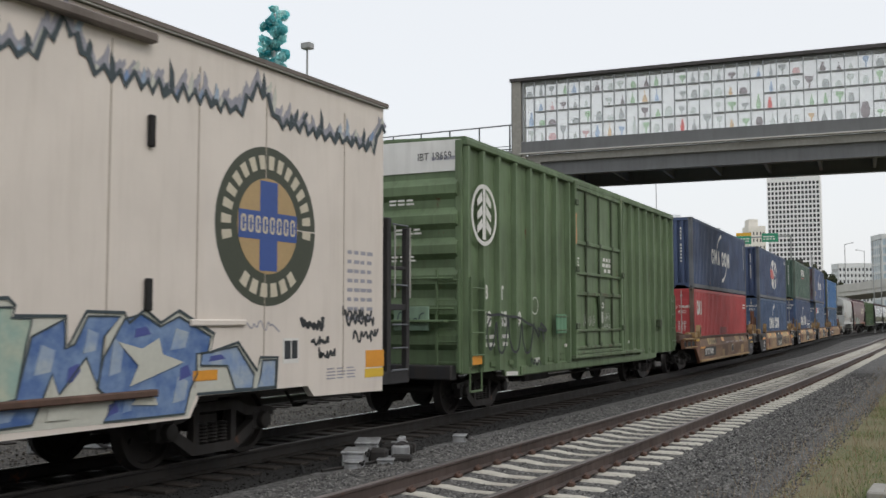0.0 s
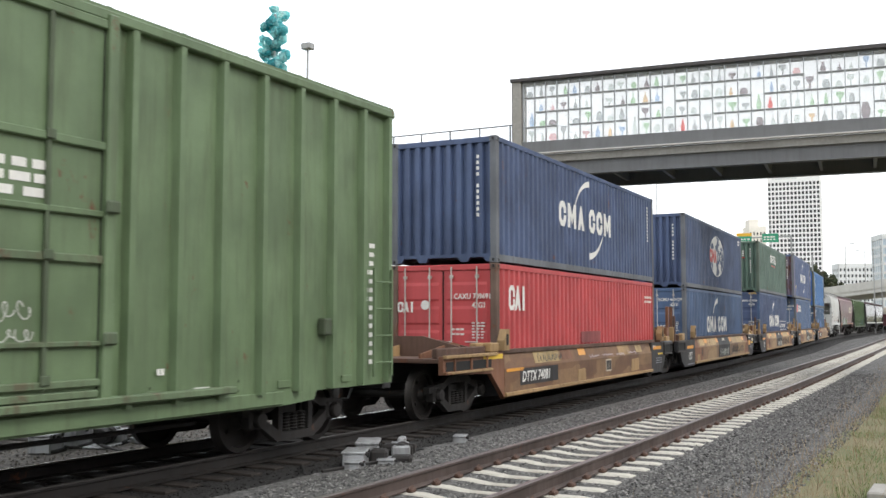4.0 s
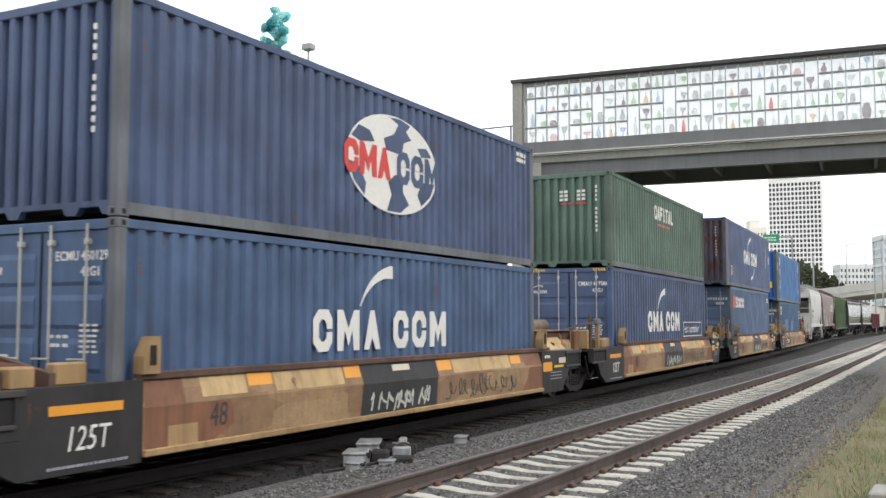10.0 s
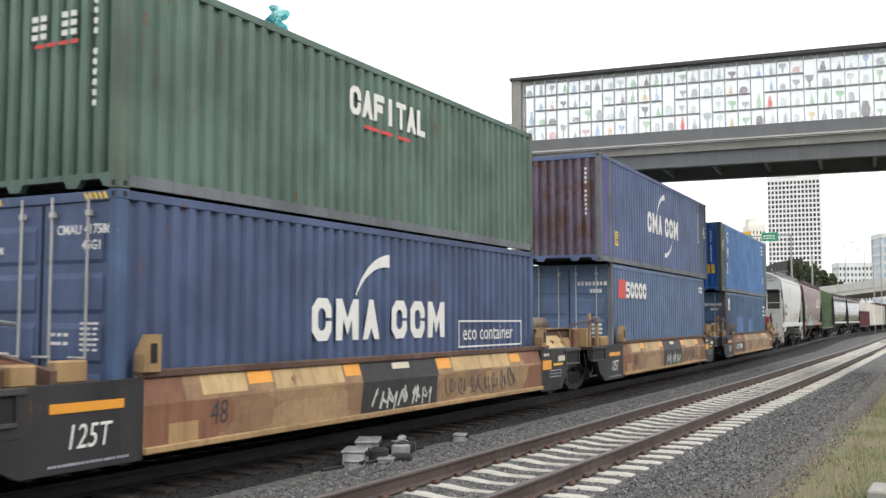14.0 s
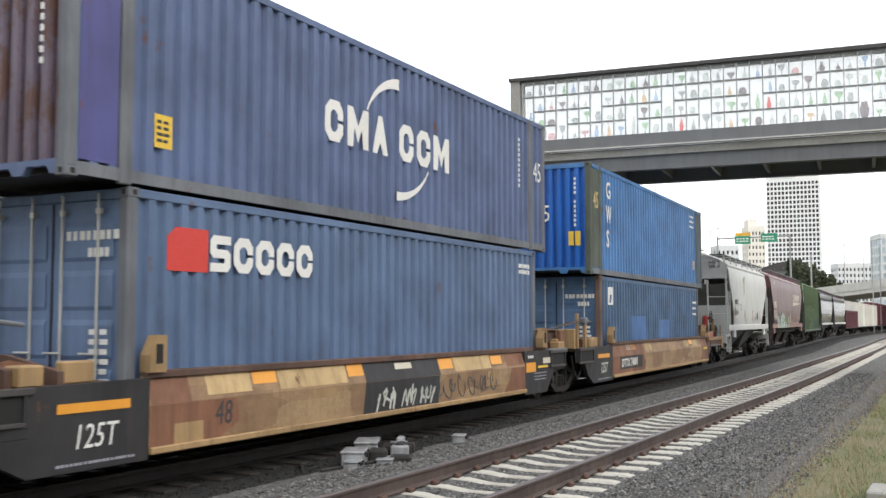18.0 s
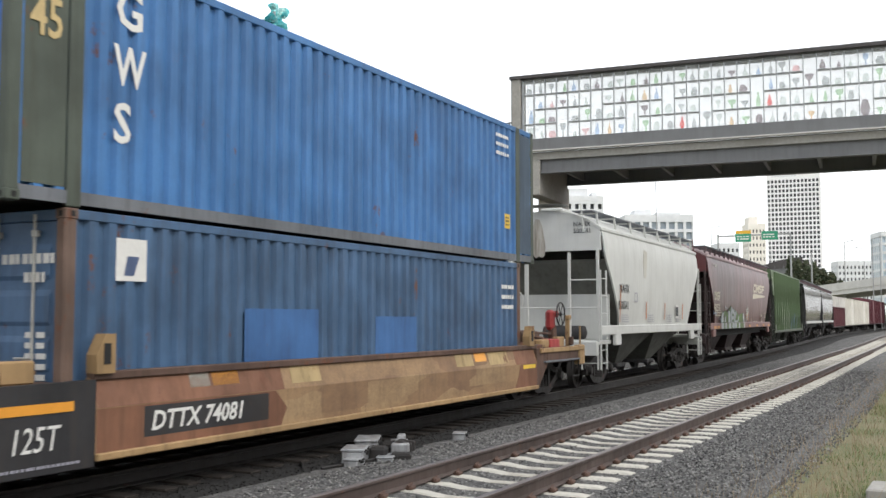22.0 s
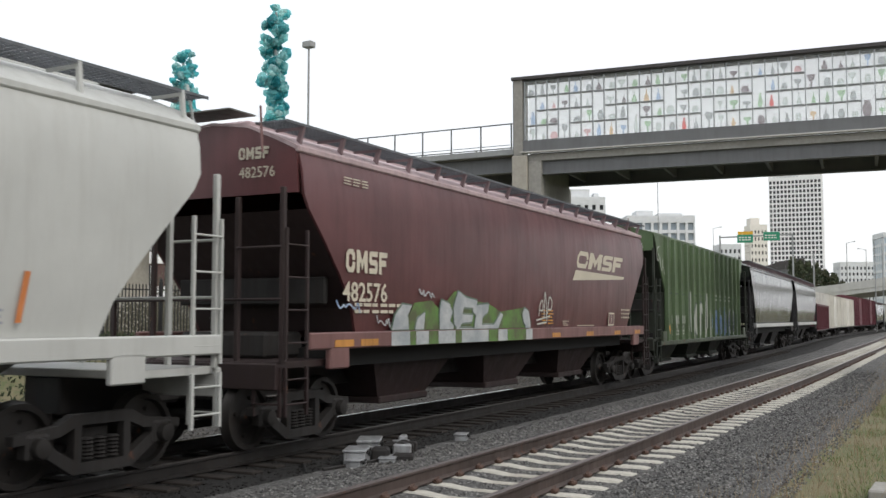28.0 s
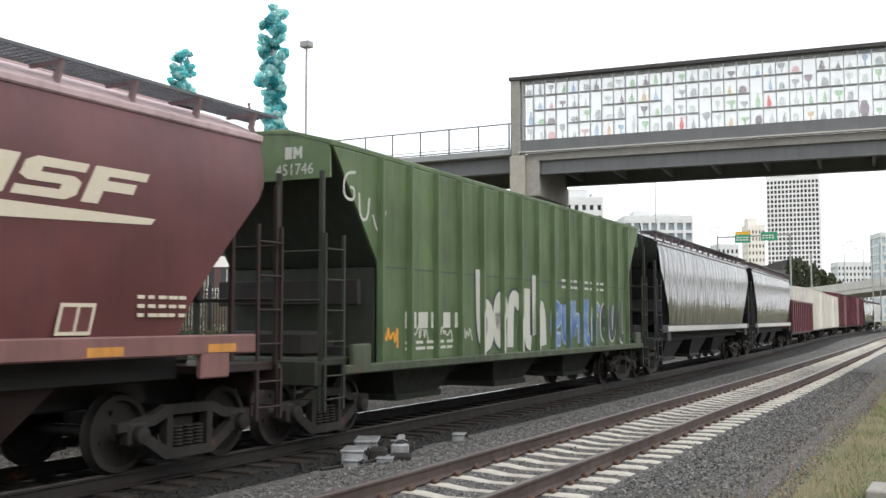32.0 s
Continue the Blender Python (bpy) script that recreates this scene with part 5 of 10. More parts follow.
# containers, from the head of the train to its tail
C1, C2, C3, C4, C5 = 1.90, 18.60, 36.47, 54.4, 71.2
L40, L45, LOW, HIGH = 12.192, 13.716, 2.591, 2.896
k = container(C1, 0.364, L40, LOW, RED, RUSTPOST, "red corrugated steel container in a well car", True)
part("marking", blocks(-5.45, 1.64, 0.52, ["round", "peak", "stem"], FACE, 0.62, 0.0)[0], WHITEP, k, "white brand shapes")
part("marking", flat([arc(0, 1.75, 0, 0.1, 0, 359, n=16)], 0), WHITEP, k, "white disc on the door", m=pose(-6.115, 0.4, 0.0, 0, 0, -90))
part("marking", blocks(-1.05, 1.6, 0.22, ["round", "peak", "stem"], 0, 0.62, 0.0)[0], WHITEP, k, "white brand shapes", m=pose(-6.115, 0, 0.0, 0, 0, -90))
marks_door(k, L40, LOW, "CAXU 709691 8", "42G1", 1.98)
part("marking", bars(5.0, 1.93, 0.8, 0.26, 2, FACE, 9, 0.5), WHITEP, k, "small white print")
part("stain", flat([[(-0.85, 0.88), (0.66, 0.88), (0.66, 1.16), (-0.85, 1.16)]], FACE), paint("dark scuffed red", (0.2, 0.05, 0.05), 0.7, 0.3, 0.6, 0.3), k, "dark scuffed patch")

k = container(C1, 2.965, L40, 2.6, NAVY, GREYPOST, "navy blue corrugated container on a red one")
part("marking", blocks(-2.38, 1.07, 0.6, SIX, FACE, 0.8, 0.23, 0.42)[0], WHITEP, k, "white brand shapes")
part("marking", flat([arc(-0.05, 1.12, 1.22, 1.4, 152, 93, 0.15, 1.0, 16, 0.9), arc(-0.2, 1.72, 1.3, 1.5, 272, 327, 1.0, 0.15, 16, 0.9)], FACE), WHITEP, k, "white swoosh")
marks_end(k, L40, 2.6)
part("marking", bars(5.4, 1.2, 0.12, 1.1, 11, FACE, 1, 0.4, False), WHITEP, k, "column of small print")

k = container(C2, 0.364, L40, LOW, NAVY2, GREYPOST, "blue corrugated container in a well car", True)
part("marking", blocks(-2.27, 0.98, 0.62, SIX, FACE, 0.8, 0.22, 0.45)[0], WHITEP, k, "white brand shapes")
part("marking", flat([arc(0.0, 1.1, 1.05, 1.25, 150, 90, 0.1, 1.1, 14, 0.98)], FACE), WHITEP, k, "white swoosh")
part("marking", blocks(-1.12, 1.98, 0.09, SIX, 0)[0] + flat([arc(-0.88, 1.98, 0.2, 0.24, 140, 60, 0.3, 1.0)], 0), WHITEP, k, "small white brand shapes", m=pose(-6.088, 0, 0, 0, 0, -90))
marks_door(k, L40, LOW, "ECMU 460129 1", "42G1", 2.23)
k = container(C2, 2.965, L40, 2.63, NAVY, GREYPOST, "navy blue container with a white globe emblem")
GLOBE = pose(0.06, 0, 1.42) @ Matrix.Diagonal((1.83, 1, 1, 1))
part("emblem", flat([arc(0, 0, 0.0, 0.82, 0, 359, n=36)], FACE), WHITEP, k, "white globe disc", m=GLOBE)
seas = [[(-0.1, 0.78), (0.06, 0.7), (-0.02, 0.52), (-0.2, 0.4), (-0.16, 0.22), (0.12, 0.2), (0.16, 0.42), (0.3, 0.5), (0.2, 0.62), (0.28, 0.74), (0.1, 0.8)], [(-0.78, -0.1), (-0.62, -0.14), (-0.5, -0.4), (-0.52, -0.6), (-0.7, -0.38)],
        [(0.0, -0.16), (0.16, -0.2), (0.14, -0.42), (0.26, -0.62), (0.1, -0.78), (-0.14, -0.78), (-0.06, -0.5), (-0.12, -0.3)], [(0.52, -0.18), (0.76, -0.16), (0.68, -0.4), (0.5, -0.6), (0.42, -0.42)],
        [(-0.62, 0.5), (-0.44, 0.46), (-0.36, 0.3), (-0.6, 0.24), (-0.74, 0.3)], [(0.42, 0.4), (0.6, 0.44), (0.7, 0.3), (0.5, 0.26)]]
for q in seas:
    part("emblem", flat([q], FACE - 0.004), NAVY, k, "blue sea shape", m=GLOBE)
part("emblem", blocks(-1.5, 1.14, 0.52, ["round", "comb", "peak"], FACE - 0.009, 0.8, 0.06)[0], REDP, k, "red brand shapes")
part("emblem", blocks(0.12, 1.13, 0.55, ["round", "round", "comb"], FACE - 0.009, 0.78, 0.1)[0], NAVY, k, "navy brand shapes")
marks_end(k, L40, 2.63)
part("marking", bars(5.2, 2.2, 0.5, 0.25, 2, FACE, 5, 0.3), WHITEP, k, "small white print")

k = container(C3, 0.364, L40, HIGH, NAVY, NAVY2, "navy blue container in a well car", True)
part("marking", blocks(-2.3, 1.11, 0.63, SIX, FACE, 0.8, 0.2, 0.42)[0], WHITEP, k, "white brand shapes")
part("marking", flat([arc(-0.1, 1.22, 1.08, 1.28, 150, 90, 0.1, 1.1, 14, 0.98)], FACE), WHITEP, k, "white swoosh")
words("eco container", 0.42, 2.62, FACE - 0.002, 1.04, k, WHITEP, name="marking", squeeze=1.0)
part("marking", flat([[(2.45, 0.9), (5.43, 0.9), (5.43, 0.93), (2.45, 0.93)], [(2.45, 1.38), (5.43, 1.38), (5.43, 1.41), (2.45, 1.41)], [(2.45, 0.93), (2.48, 0.93), (2.48, 1.38), (2.45, 1.38)], [(5.4, 0.93), (5.43, 0.93), (5.43, 1.38), (5.4, 1.38)]], FACE), WHITEP, k, "white outline")
part("marking", flat([[(-0.95, 0.95), (-0.75, 0.95), (-0.85, 1.15)]], 0), ORANGEP, k, "orange warning triangle", m=pose(-6.085, 0, 0, 0, 0, -90))
part("marking", blocks(-1.12, 2.2, 0.09, SIX, 0)[0] + flat([arc(-0.88, 2.2, 0.2, 0.24, 140, 60, 0.3, 1.0)], 0), WHITEP, k, "small white brand shapes", m=pose(-6.088, 0, 0, 0, 0, -90))
marks_door(k, L40, HIGH, "CMAU 417586 6", "45G1", 2.51)
for yy in (-1.05, 0.68):
    for q in range(5):
        part("hazard_stripe", Shape().prism([(yy + 0.075 * q, 2.79), (yy + 0.035 + 0.075 * q, 2.79), (yy + 0.075 + 0.075 * q, 2.87), (yy + 0.04 + 0.075 * q, 2.87)], -6.096, -6.091, "x"), YELLOWP, k, "yellow hazard stripe")
k = container(C3, 3.265, L40, 2.62, CGREEN, GREENPOST, "green corrugated container on a navy one")
part("marking", blocks(-1.33, 1.73, 0.45, ["round", "peak", "step", "stem", "table", "peak", "foot"], FACE, 0.72, 0.08)[0], WHITEP, k, "white brand shapes")
part("marking", bars(-0.9, 1.55, 1.6, 0.07, 1, FACE, 3, 0.2), REDP, k, "thin red print")
part("marking", flat([[(-0.25 + a + b * 0.14, 1.85 + c * 0.11), (-0.25 + a + b * 0.14 + 0.1, 1.85 + c * 0.11), (-0.25 + a + b * 0.14 + 0.1, 1.92 + c * 0.11), (-0.25 + a + b * 0.14, 1.92 + c * 0.11)] for a in (0, 0.5) for b in (0, 1) for c in range(3)], 0), WHITEP, k, "white characters", m=pose(-6.09, 0, 0, 0, 0, -90))
part("marking", bars(-0.2, 1.74, 0.8, 0.06, 1, 0, 4, 0.2), REDP, k, "thin red print", m=pose(-6.09, 0, 0, 0, 0, -90))
marks_end(k, L40, 2.62)

k = container(C4, 0.41, L40, HIGH, SLATE, GREYPOST, "slate blue container in a well car", True)
part("marking", flat([[(-5.45, 1.97), (-4.72, 1.97), (-4.72, 2.5), (-5.3, 2.5), (-5.45, 2.38)]], FACE), REDP, k, "red brand block")
part("marking", blocks(-4.68, 1.99, 0.46, ["wave", "round", "round", "round", "round"], FACE, 0.86, 0.14)[0], WHITEP, k, "white brand shapes")
part("marking", bars(5.2, 2.35, 0.6, 0.25, 2, FACE, 5, 0.3), WHITEP, k, "small white print")
part("marking", bars(0.25, 2.30, 0.85, 0.12, 1, -L40 / 2 + 0.008, 8, 0.1, True, "x").add(*_sh(bars(0.6, 2.10, 0.35, 0.12, 1, -L40 / 2 + 0.008, 4, 0.1, True, "x"))), WHITEP, k, "row of small white characters")
part("marking", bars(0.64, 0.4, 0.34, 0.9, 8, -L40 / 2 + 0.008, 2, 0.45, True, "x"), WHITEP, k, "rows of small white print")
k = container(54.25, 3.32, L45, HIGH, NAVY3, GREYPOST, "navy blue long container with a rusted purple end", end_skin=PURPLE_RUST)
part("marking", blocks(-2.0, 1.17, 0.63, SIX, FACE, 0.78, 0.2, 0.4)[0], WHITEP, k, "white brand shapes")
part("marking", flat([arc(0.25, 1.3, 1.1, 1.3, 152, 92, 0.15, 1.0, 16, 0.95), arc(0.15, 1.75, 1.25, 1.42, 270, 327, 1.0, 0.15, 16, 0.9)], FACE), WHITEP, k, "white swoosh")
words("45", 0.62, 6.15, -CW - 0.004, 1.55, k, WHITEP, name="marking", squeeze=0.75)
part("marking", flat([[(-5.55, 0.5), (-5.25, 0.5), (-5.25, 0.9), (-5.55, 0.9)]], FACE), YELLOWP, k, "yellow sticker")
part("marking", bars(-5.51, 0.55, 0.22, 0.3, 4, FACE - 0.004, 2, 0.5), DARKP, k, "dark sticker print")
part("paint_panel", flat([[(-6.68, 0.2), (-6.12, 0.2), (-6.12, HIGH - 0.14), (-6.68, HIGH - 0.14)]], FACE), PURPLE, k, "purple blue repainted panel")
marks_end(k, L45, HIGH)
part("marking", bars(5.35, 1.3, 0.1, 1.1, 10, FACE, 1, 0.4, False), WHITEP, k, "column of small print")

k = container(C5, 0.364, L40, LOW, TEALB, RUSTPOST, "worn blue container in a well car", True)
part("paint_panel", flat([[(-3.1, 0.85), (-1.4, 0.85), (-1.4, 1.55), (-3.1, 1.55)], [(0.2, 0.85), (1.55, 0.85), (1.55, 1.45), (0.2, 1.45)]], FACE), PATCHBLUE, k, "brighter blue repainted patches")
part("marking", flat([[(-5.37, 1.84), (-4.9, 1.84), (-4.9, 2.32), (-5.37, 2.32)]], FACE), WHITEP, k, "white square label")
part("marking", flat([[(-5.25, 1.9), (-5.1, 1.9), (-5.02, 2.12), (-5.2, 2.12)]], FACE - 0.004), NAVY, k, "dark label print")
part("marking", bars(5.15, 1.55, 0.62, 0.62, 3, FACE, 6, 0.62), WHITEP, k, "small white print")
part("marking", bars(0.25, 2.00, 0.85, 0.12, 1, -L40 / 2 + 0.008, 8, 0.1, True, "x").add(*_sh(bars(0.6, 1.80, 0.35, 0.12, 1, -L40 / 2 + 0.008, 4, 0.1, True, "x"))), WHITEP, k, "row of small white characters")
part("marking", bars(0.64, 0.4, 0.34, 0.9, 8, -L40 / 2 + 0.008, 2, 0.45, True, "x"), WHITEP, k, "rows of small white print")
k = container(C5, 2.965, L45, HIGH, SKYB, OLIVEPOST, "bright blue long container with olive end panels", end_skin=VIVID)
for i, ch in enumerate("GWS"):
    words(ch, 0.64, -5.46, FACE - 0.003, 2.12 - 0.66 * i, k, WHITEP, name="marking", squeeze=0.95 if ch != "W" else 0.72, bold=0.012)
words("45", 0.62, -6.845, 0.36, 1.4, k, WHITEP, END, "marking", 0.8)
words("45", 0.6, -6.62, -CW - 0.004, 1.75, k, PALEORANGE, name="marking", squeeze=0.72, bold=0.008)
part("paint_panel", flat([[(-6.68, 0.2), (-6.12, 0.2), (-6.12, HIGH - 0.14), (-6.68, HIGH - 0.14)]], FACE), OLIVEPOST, k, "dark olive panel")
part("paint_panel", flat([[(6.12, 0.2), (6.68, 0.2), (6.68, HIGH - 0.14), (6.12, HIGH - 0.14)]], FACE), paint("dull slate blue end paint", (0.05, 0.08, 0.12), 0.6, 0.3, 0.4, 0.15), k, "dull slate blue panel")
part("marking", flat([[(0.62, 0.75), (0.76, 0.75), (0.76, 1.12), (0.62, 1.12)], [(0.8, 0.75), (0.94, 0.75), (0.94, 1.12), (0.8, 1.12)]], 0), YELLOWP, k, "yellow sticker", m=pose(-6.845, 0, 0, 0, 0, -90))
part("marking", flat([[(5.32, 0.68), (5.58, 0.68), (5.58, 0.98), (5.32, 0.98)]], FACE), YELLOWP, k, "yellow sticker")
part("marking", bars(5.36, 0.72, 0.18, 0.22, 3, FACE - 0.004, 2, 0.5), DARKP, k, "dark sticker print")
part("marking", bars(4.9, 2.12, 0.66, 0.55, 3, FACE, 6, 0.62), WHITEP, k, "small white print")
marks_end(k, L45, HIGH)


# ---- well cars ----
LILAC_W = plain("washed lilac spray paint", (0.55, 0.48, 0.5), 0.6)


def on_slope(x0, x1, k0, k1, proud=0.0):
    """A painted patch on the slanting upper band of a well car's side."""
    a, b = (-1.473 - proud + 0.1 * k0, 0.84 + 0.32 * k0), (-1.473 - proud + 0.1 * k1, 0.84 + 0.32 * k1)
    return Shape().prism([a, b, (b[0] + 0.002, b[1]), (a[0] + 0.002, a[1])], x0, x1, "x")



def well_car(c, left, right, head=False, tail=False, number=False):
    """One unit of the articulated set; left and right are its pivots, measured from its middle."""
    root = thing("well_car", "tan and rust patched container well car unit", "railway car", group="units of the well car set")
    y = 1.47
    b0, b1 = (-5.9, right - 3.1) if not tail else (-5.9, 6.35)
    if head:
        b0 = -6.3
    for m in (1, -1):
        part("side_sill", Shape().prism([(-y * m, 0.33), (-y * m, 0.84), (-(y - 0.1) * m, 1.16), (-(y - 0.16) * m, 1.16), (-(y - 0.16) * m, 0.33)], b0, b1, "x"), TANDARK if head else TAN, root)
        part("top_chord", Shape().chamfer(b0, b1 + 0.6, -(y - 0.05) if m > 0 else y - 0.17, -(y - 0.17) if m > 0 else y - 0.05, 1.13, 1.22, 0.012), RUSTDECK, root)
        part("bottom_chord", Shape().chamfer(b0, b1, -y * m - 0.05 if m > 0 else y - 0.14, -(y - 0.14) if m > 0 else y + 0.05, 0.29, 0.37, 0.012), TANFIT, root)
        if not head:
            part("end_sill", Shape().prism([(b0, 0.24), (-7.55, 0.24), (-8.0, 0.46), (-8.22, 0.76), (left + 0.15, 0.78), (left + 0.15, 1.12), (b0, 1.14)], -(y - 0.005) * m, -(y - 0.1) * m), BLACKPAINT, root, "black end sill")
        else:
            part("end_sill", Shape().prism([(b0, 0.27), (b0 + 0.05, 0.25), (-6.95, 0.78), (-9.0, 0.84), (-9.0, 1.16), (b0, 1.16)], -(y - 0.005) * m, -(y - 0.1) * m), RUSTPAINT, root)
        if not tail:
            part("end_sill", Shape().prism([(b1, 0.24), (right - 1.88, 0.24), (right - 1.61, 0.5), (right - 1.42, 0.75), (right - 0.68, 0.76), (right - 0.68, 1.12), (b1, 1.14)], -(y - 0.005) * m, -(y - 0.1) * m), BLACKPAINT, root, "black end sill")
        else:
            part("end_sill", Shape().prism([(b1, 0.27), (b1 + 0.1, 0.3), (7.0, 0.8), (9.3, 0.86), (9.3, 1.14), (b1, 1.14)], -(y - 0.005) * m, -(y - 0.1) * m), RUSTDECK, root)
        # box ledges at both sill ends; black plates paint their dark insides
        for q0, q1 in (((left + 0.15, -7.5),) if not head else ()) + (((right - 1.7, right - 0.68),) if not tail else ()):
            ledge = part("end_ledge", Shape().chamfer(q0 - 0.01, q1, *sorted((-(y + 0.04) * m, -(y - 0.02) * m)), 1.06, 1.13, 0.008), SILLGREY, root, "dusty dark ledge")
            part("ledge_flange", Shape().chamfer(q0, q1 - 0.1, *sorted((-(y + 0.035) * m, -(y - 0.01) * m)), 0.755, 0.8, 0.006), SILLGREY, ledge)
            part("ledge_recess_dark", Shape().box(q0 + 0.08, q1 - 0.14, *sorted((-(y + 0.004) * m, -(y - 0.02) * m)), 0.81, 1.05), BLACKGAP, ledge)
            for q in (q0 + 0.03, q1 - 0.12):
                part("ledge_web", Shape().chamfer(q, q + 0.05, *sorted((-(y + 0.03) * m, -(y - 0.01) * m)), 0.79, 1.07, 0.005), BLACKPAINT, ledge)
        # container guides with their slots
        for gx in (b0 + 0.1, 6.05):
            g = part("container_guide", Shape().prism([(gx - 0.1, 1.2), (gx + 0.16, 1.2), (gx + 0.16, 1.62), (gx + 0.02, 1.62), (gx - 0.1, 1.4)], -y * m, -(y - 0.16) * m), TANFIT, root)
            part("guide_slot", Shape().chamfer(gx - 0.01, gx + 0.09, -y * m - 0.006 * m - 0.004, -y * m - 0.006 * m + 0.004, 1.3, 1.52, 0.0015), BLACKGAP, g)
    # ends: decks, cross members, stands
    l_end, r_end = (left + 0.35 if not head else -9.0), (right - 0.45 if not tail else 9.3)
    for a, b in ((l_end, -6.2), (6.2, r_end)):
        part("end_deck", Shape().chamfer(a, b, -y + 0.09, y - 0.09, 1.04, 1.12, 0.01), RUSTDECK, root)
        part("cross_beam", Shape().prism([(-1.3, 1.12), (1.3, 1.12), (1.3, 1.3), (0.5, 1.5), (-0.5, 1.5), (-1.3, 1.3)], (a + b) / 2 - 0.35, (a + b) / 2 - 0.27, "x").prism([(-1.3, 1.12), (1.3, 1.12), (1.3, 1.26), (0.5, 1.42), (-0.5, 1.42), (-1.3, 1.26)], (a + b) / 2 + 0.3, (a + b) / 2 + 0.38, "x"), RUSTDECK, root)
        for yy in (-0.95, 0.0, 0.95):
            part("rib", Shape().prism([(a + 0.1, 1.12), (b - 0.1, 1.12), (b - 0.1, 1.2), ((a + b) / 2, 1.38), (a + 0.1, 1.2)], yy - 0.02, yy + 0.02), RUSTPAINT if abs(yy) > 0.5 else TANFIT, root)
        if a > 0 and not tail:
            part("lip", Shape().chamfer(6.3, min(b - 0.1, 7.85), -1.46, -1.36, 1.12, 1.16, 0.008), GREYPOST, root)
            part("support_box", Shape().chamfer(min(b - 0.45, 7.6), min(b - 0.08, 7.95), -1.38, -1.15, 1.12, 1.3, 0.02), TANFIT, root)
            for q in (a + 0.35, b - 0.75):
                part("strap", Shape().rod((q, -1.1, 1.52), (q + 0.12, -1.12, 1.4), 0.035, 6).rod((q + 0.12, -1.12, 1.4), (q + 0.15, -1.12, 1.12), 0.035, 6), TANFIT, root)
            part("side_beam", Shape().chamfer(a + 0.15, b + 0.1, -1.1, -1.02, 1.12, 1.55, 0.015), RUSTDECK, root)
            part("beam_flange", Shape().chamfer(a + 0.1, b + 0.15, -1.17, -0.98, 1.551, 1.58, 0.01), RUSTDECK, root)
            if right > 8.5:
                part("sloping_plate", Shape().prism([(-1.4, 1.14), (-1.12, 1.42), (-1.1, 1.4), (-1.37, 1.12)], a + 0.3, a + 1.55, "x"), TANPALE, root, "pale tan sloping plate")
            part("stake", Shape().chamfer(b - 0.12, b + 0.16, -1.3, -1.2, 1.08, 1.56, 0.015), RUSTPAINT, root)
        for yy in (-1.25, 1.12):
            part("stand", Shape().chamfer((a + b) / 2 + 0.42, (a + b) / 2 + 0.85, yy, yy + 0.14, 1.12, 1.36, 0.02), TANFIT, root)
        part("centre_sill", Shape().chamfer(a, b, -0.32, 0.32, 0.66, 1.04, 0.02), BLACKPAINT, root)
    if not head:
        for yy in (-1.3, 1.2):
            part("stake", Shape().chamfer(l_end + 0.25, l_end + 0.33, yy, yy + 0.08, 1.12, 1.95, 0.01), TANFIT if c > 45 else RUSTDECK, root)
        part("bulkhead", Shape().chamfer(l_end - 0.05, l_end + 0.02, -1.32, 0.4, 1.1, 1.58, 0.02), TANFIT, root)
        part("air_tank", Shape().lathe([(0.05, 0.0), (0.13, 0.02), (0.16, 0.08), (0.16, 1.0), (0.13, 1.06), (0.05, 1.08)], 16, "x", (l_end + 0.3, 0.35, 1.68)), TANKTAN, root, "dusty air tank", smooth=True)
        for q in (l_end + 0.5, l_end + 1.15):
            part("tank_saddle", Shape().chamfer(q, q + 0.07, 0.2, 0.5, 1.12, 1.56, 0.01), RUSTDECK, root)
        if c > 30:
            part("lever_post", Shape().chamfer(l_end + 0.34, l_end + 0.46, -1.46, -1.38, 0.82, 1.7, 0.015), TANFIT, root)
            part("lever_head", Shape().chamfer(l_end + 0.26, l_end + 0.54, -1.48, -1.34, 1.7, 1.86, 0.03), GREYPOST, root, "grimy lever housing")
            part("lever_arm", Shape().rod((l_end + 0.4, -1.42, 1.8), (l_end + 0.9, -1.42, 1.74), 0.025, 6), GREYPOST, root)
            part("lever_rod", Shape().rod((l_end + 0.25, -1.38, 1.78), (l_end - 0.7, -1.1, 1.66), 0.016), RUSTDECK, root)
            part("lever_rod", Shape().rod((l_end + 0.25, -1.3, 1.74), (l_end - 0.6, -0.9, 1.6), 0.014), GREYPOST, root)
        else:
            for q in (-0.25, 0.3):
                part("stake", Shape().chamfer(l_end + q, l_end + q + 0.09, -1.2, -1.1, 1.12, 2.25, 0.01), RUSTPAINT, root, "rusty upright stake")
        part("bracket", Shape().chamfer(l_end + 0.9, l_end + 1.2, -1.4, -1.15, 1.12, 1.34, 0.02), TANFIT, root)
        part("brake_pipe", Shape().rod((l_end, -0.9, 1.25), (-6.3, -1.0, 1.22), 0.03, 6), RUSTDECK, root)
        part("step_hanger", Shape().chamfer(l_end + 0.62, l_end + 0.98, -1.47, -1.38, 0.62, 1.02, 0.02), BLACKPAINT, root)
        part("hose_line", Shape().ribbon([(l_end + 0.42, 0.86), (l_end + 0.38, 0.55), (l_end + 0.15, 0.4), (l_end - 0.1, 0.5), (l_end - 0.3, 0.95)], 0.03, -1.3, 2, 0.03), TRUCKM, root)
    part("well_floor", Shape().box(-5.85, 5.85, -1.3, 1.3, 0.3, 0.352), RUSTDECK, root)
    for bx in (-6.3, 6.22):
        part("bulkhead_plate", Shape().box(bx, bx + 0.08, -1.35, 1.35, 0.3, 1.1), BLACKPAINT, root)
    # markings
    f = -y - 0.001
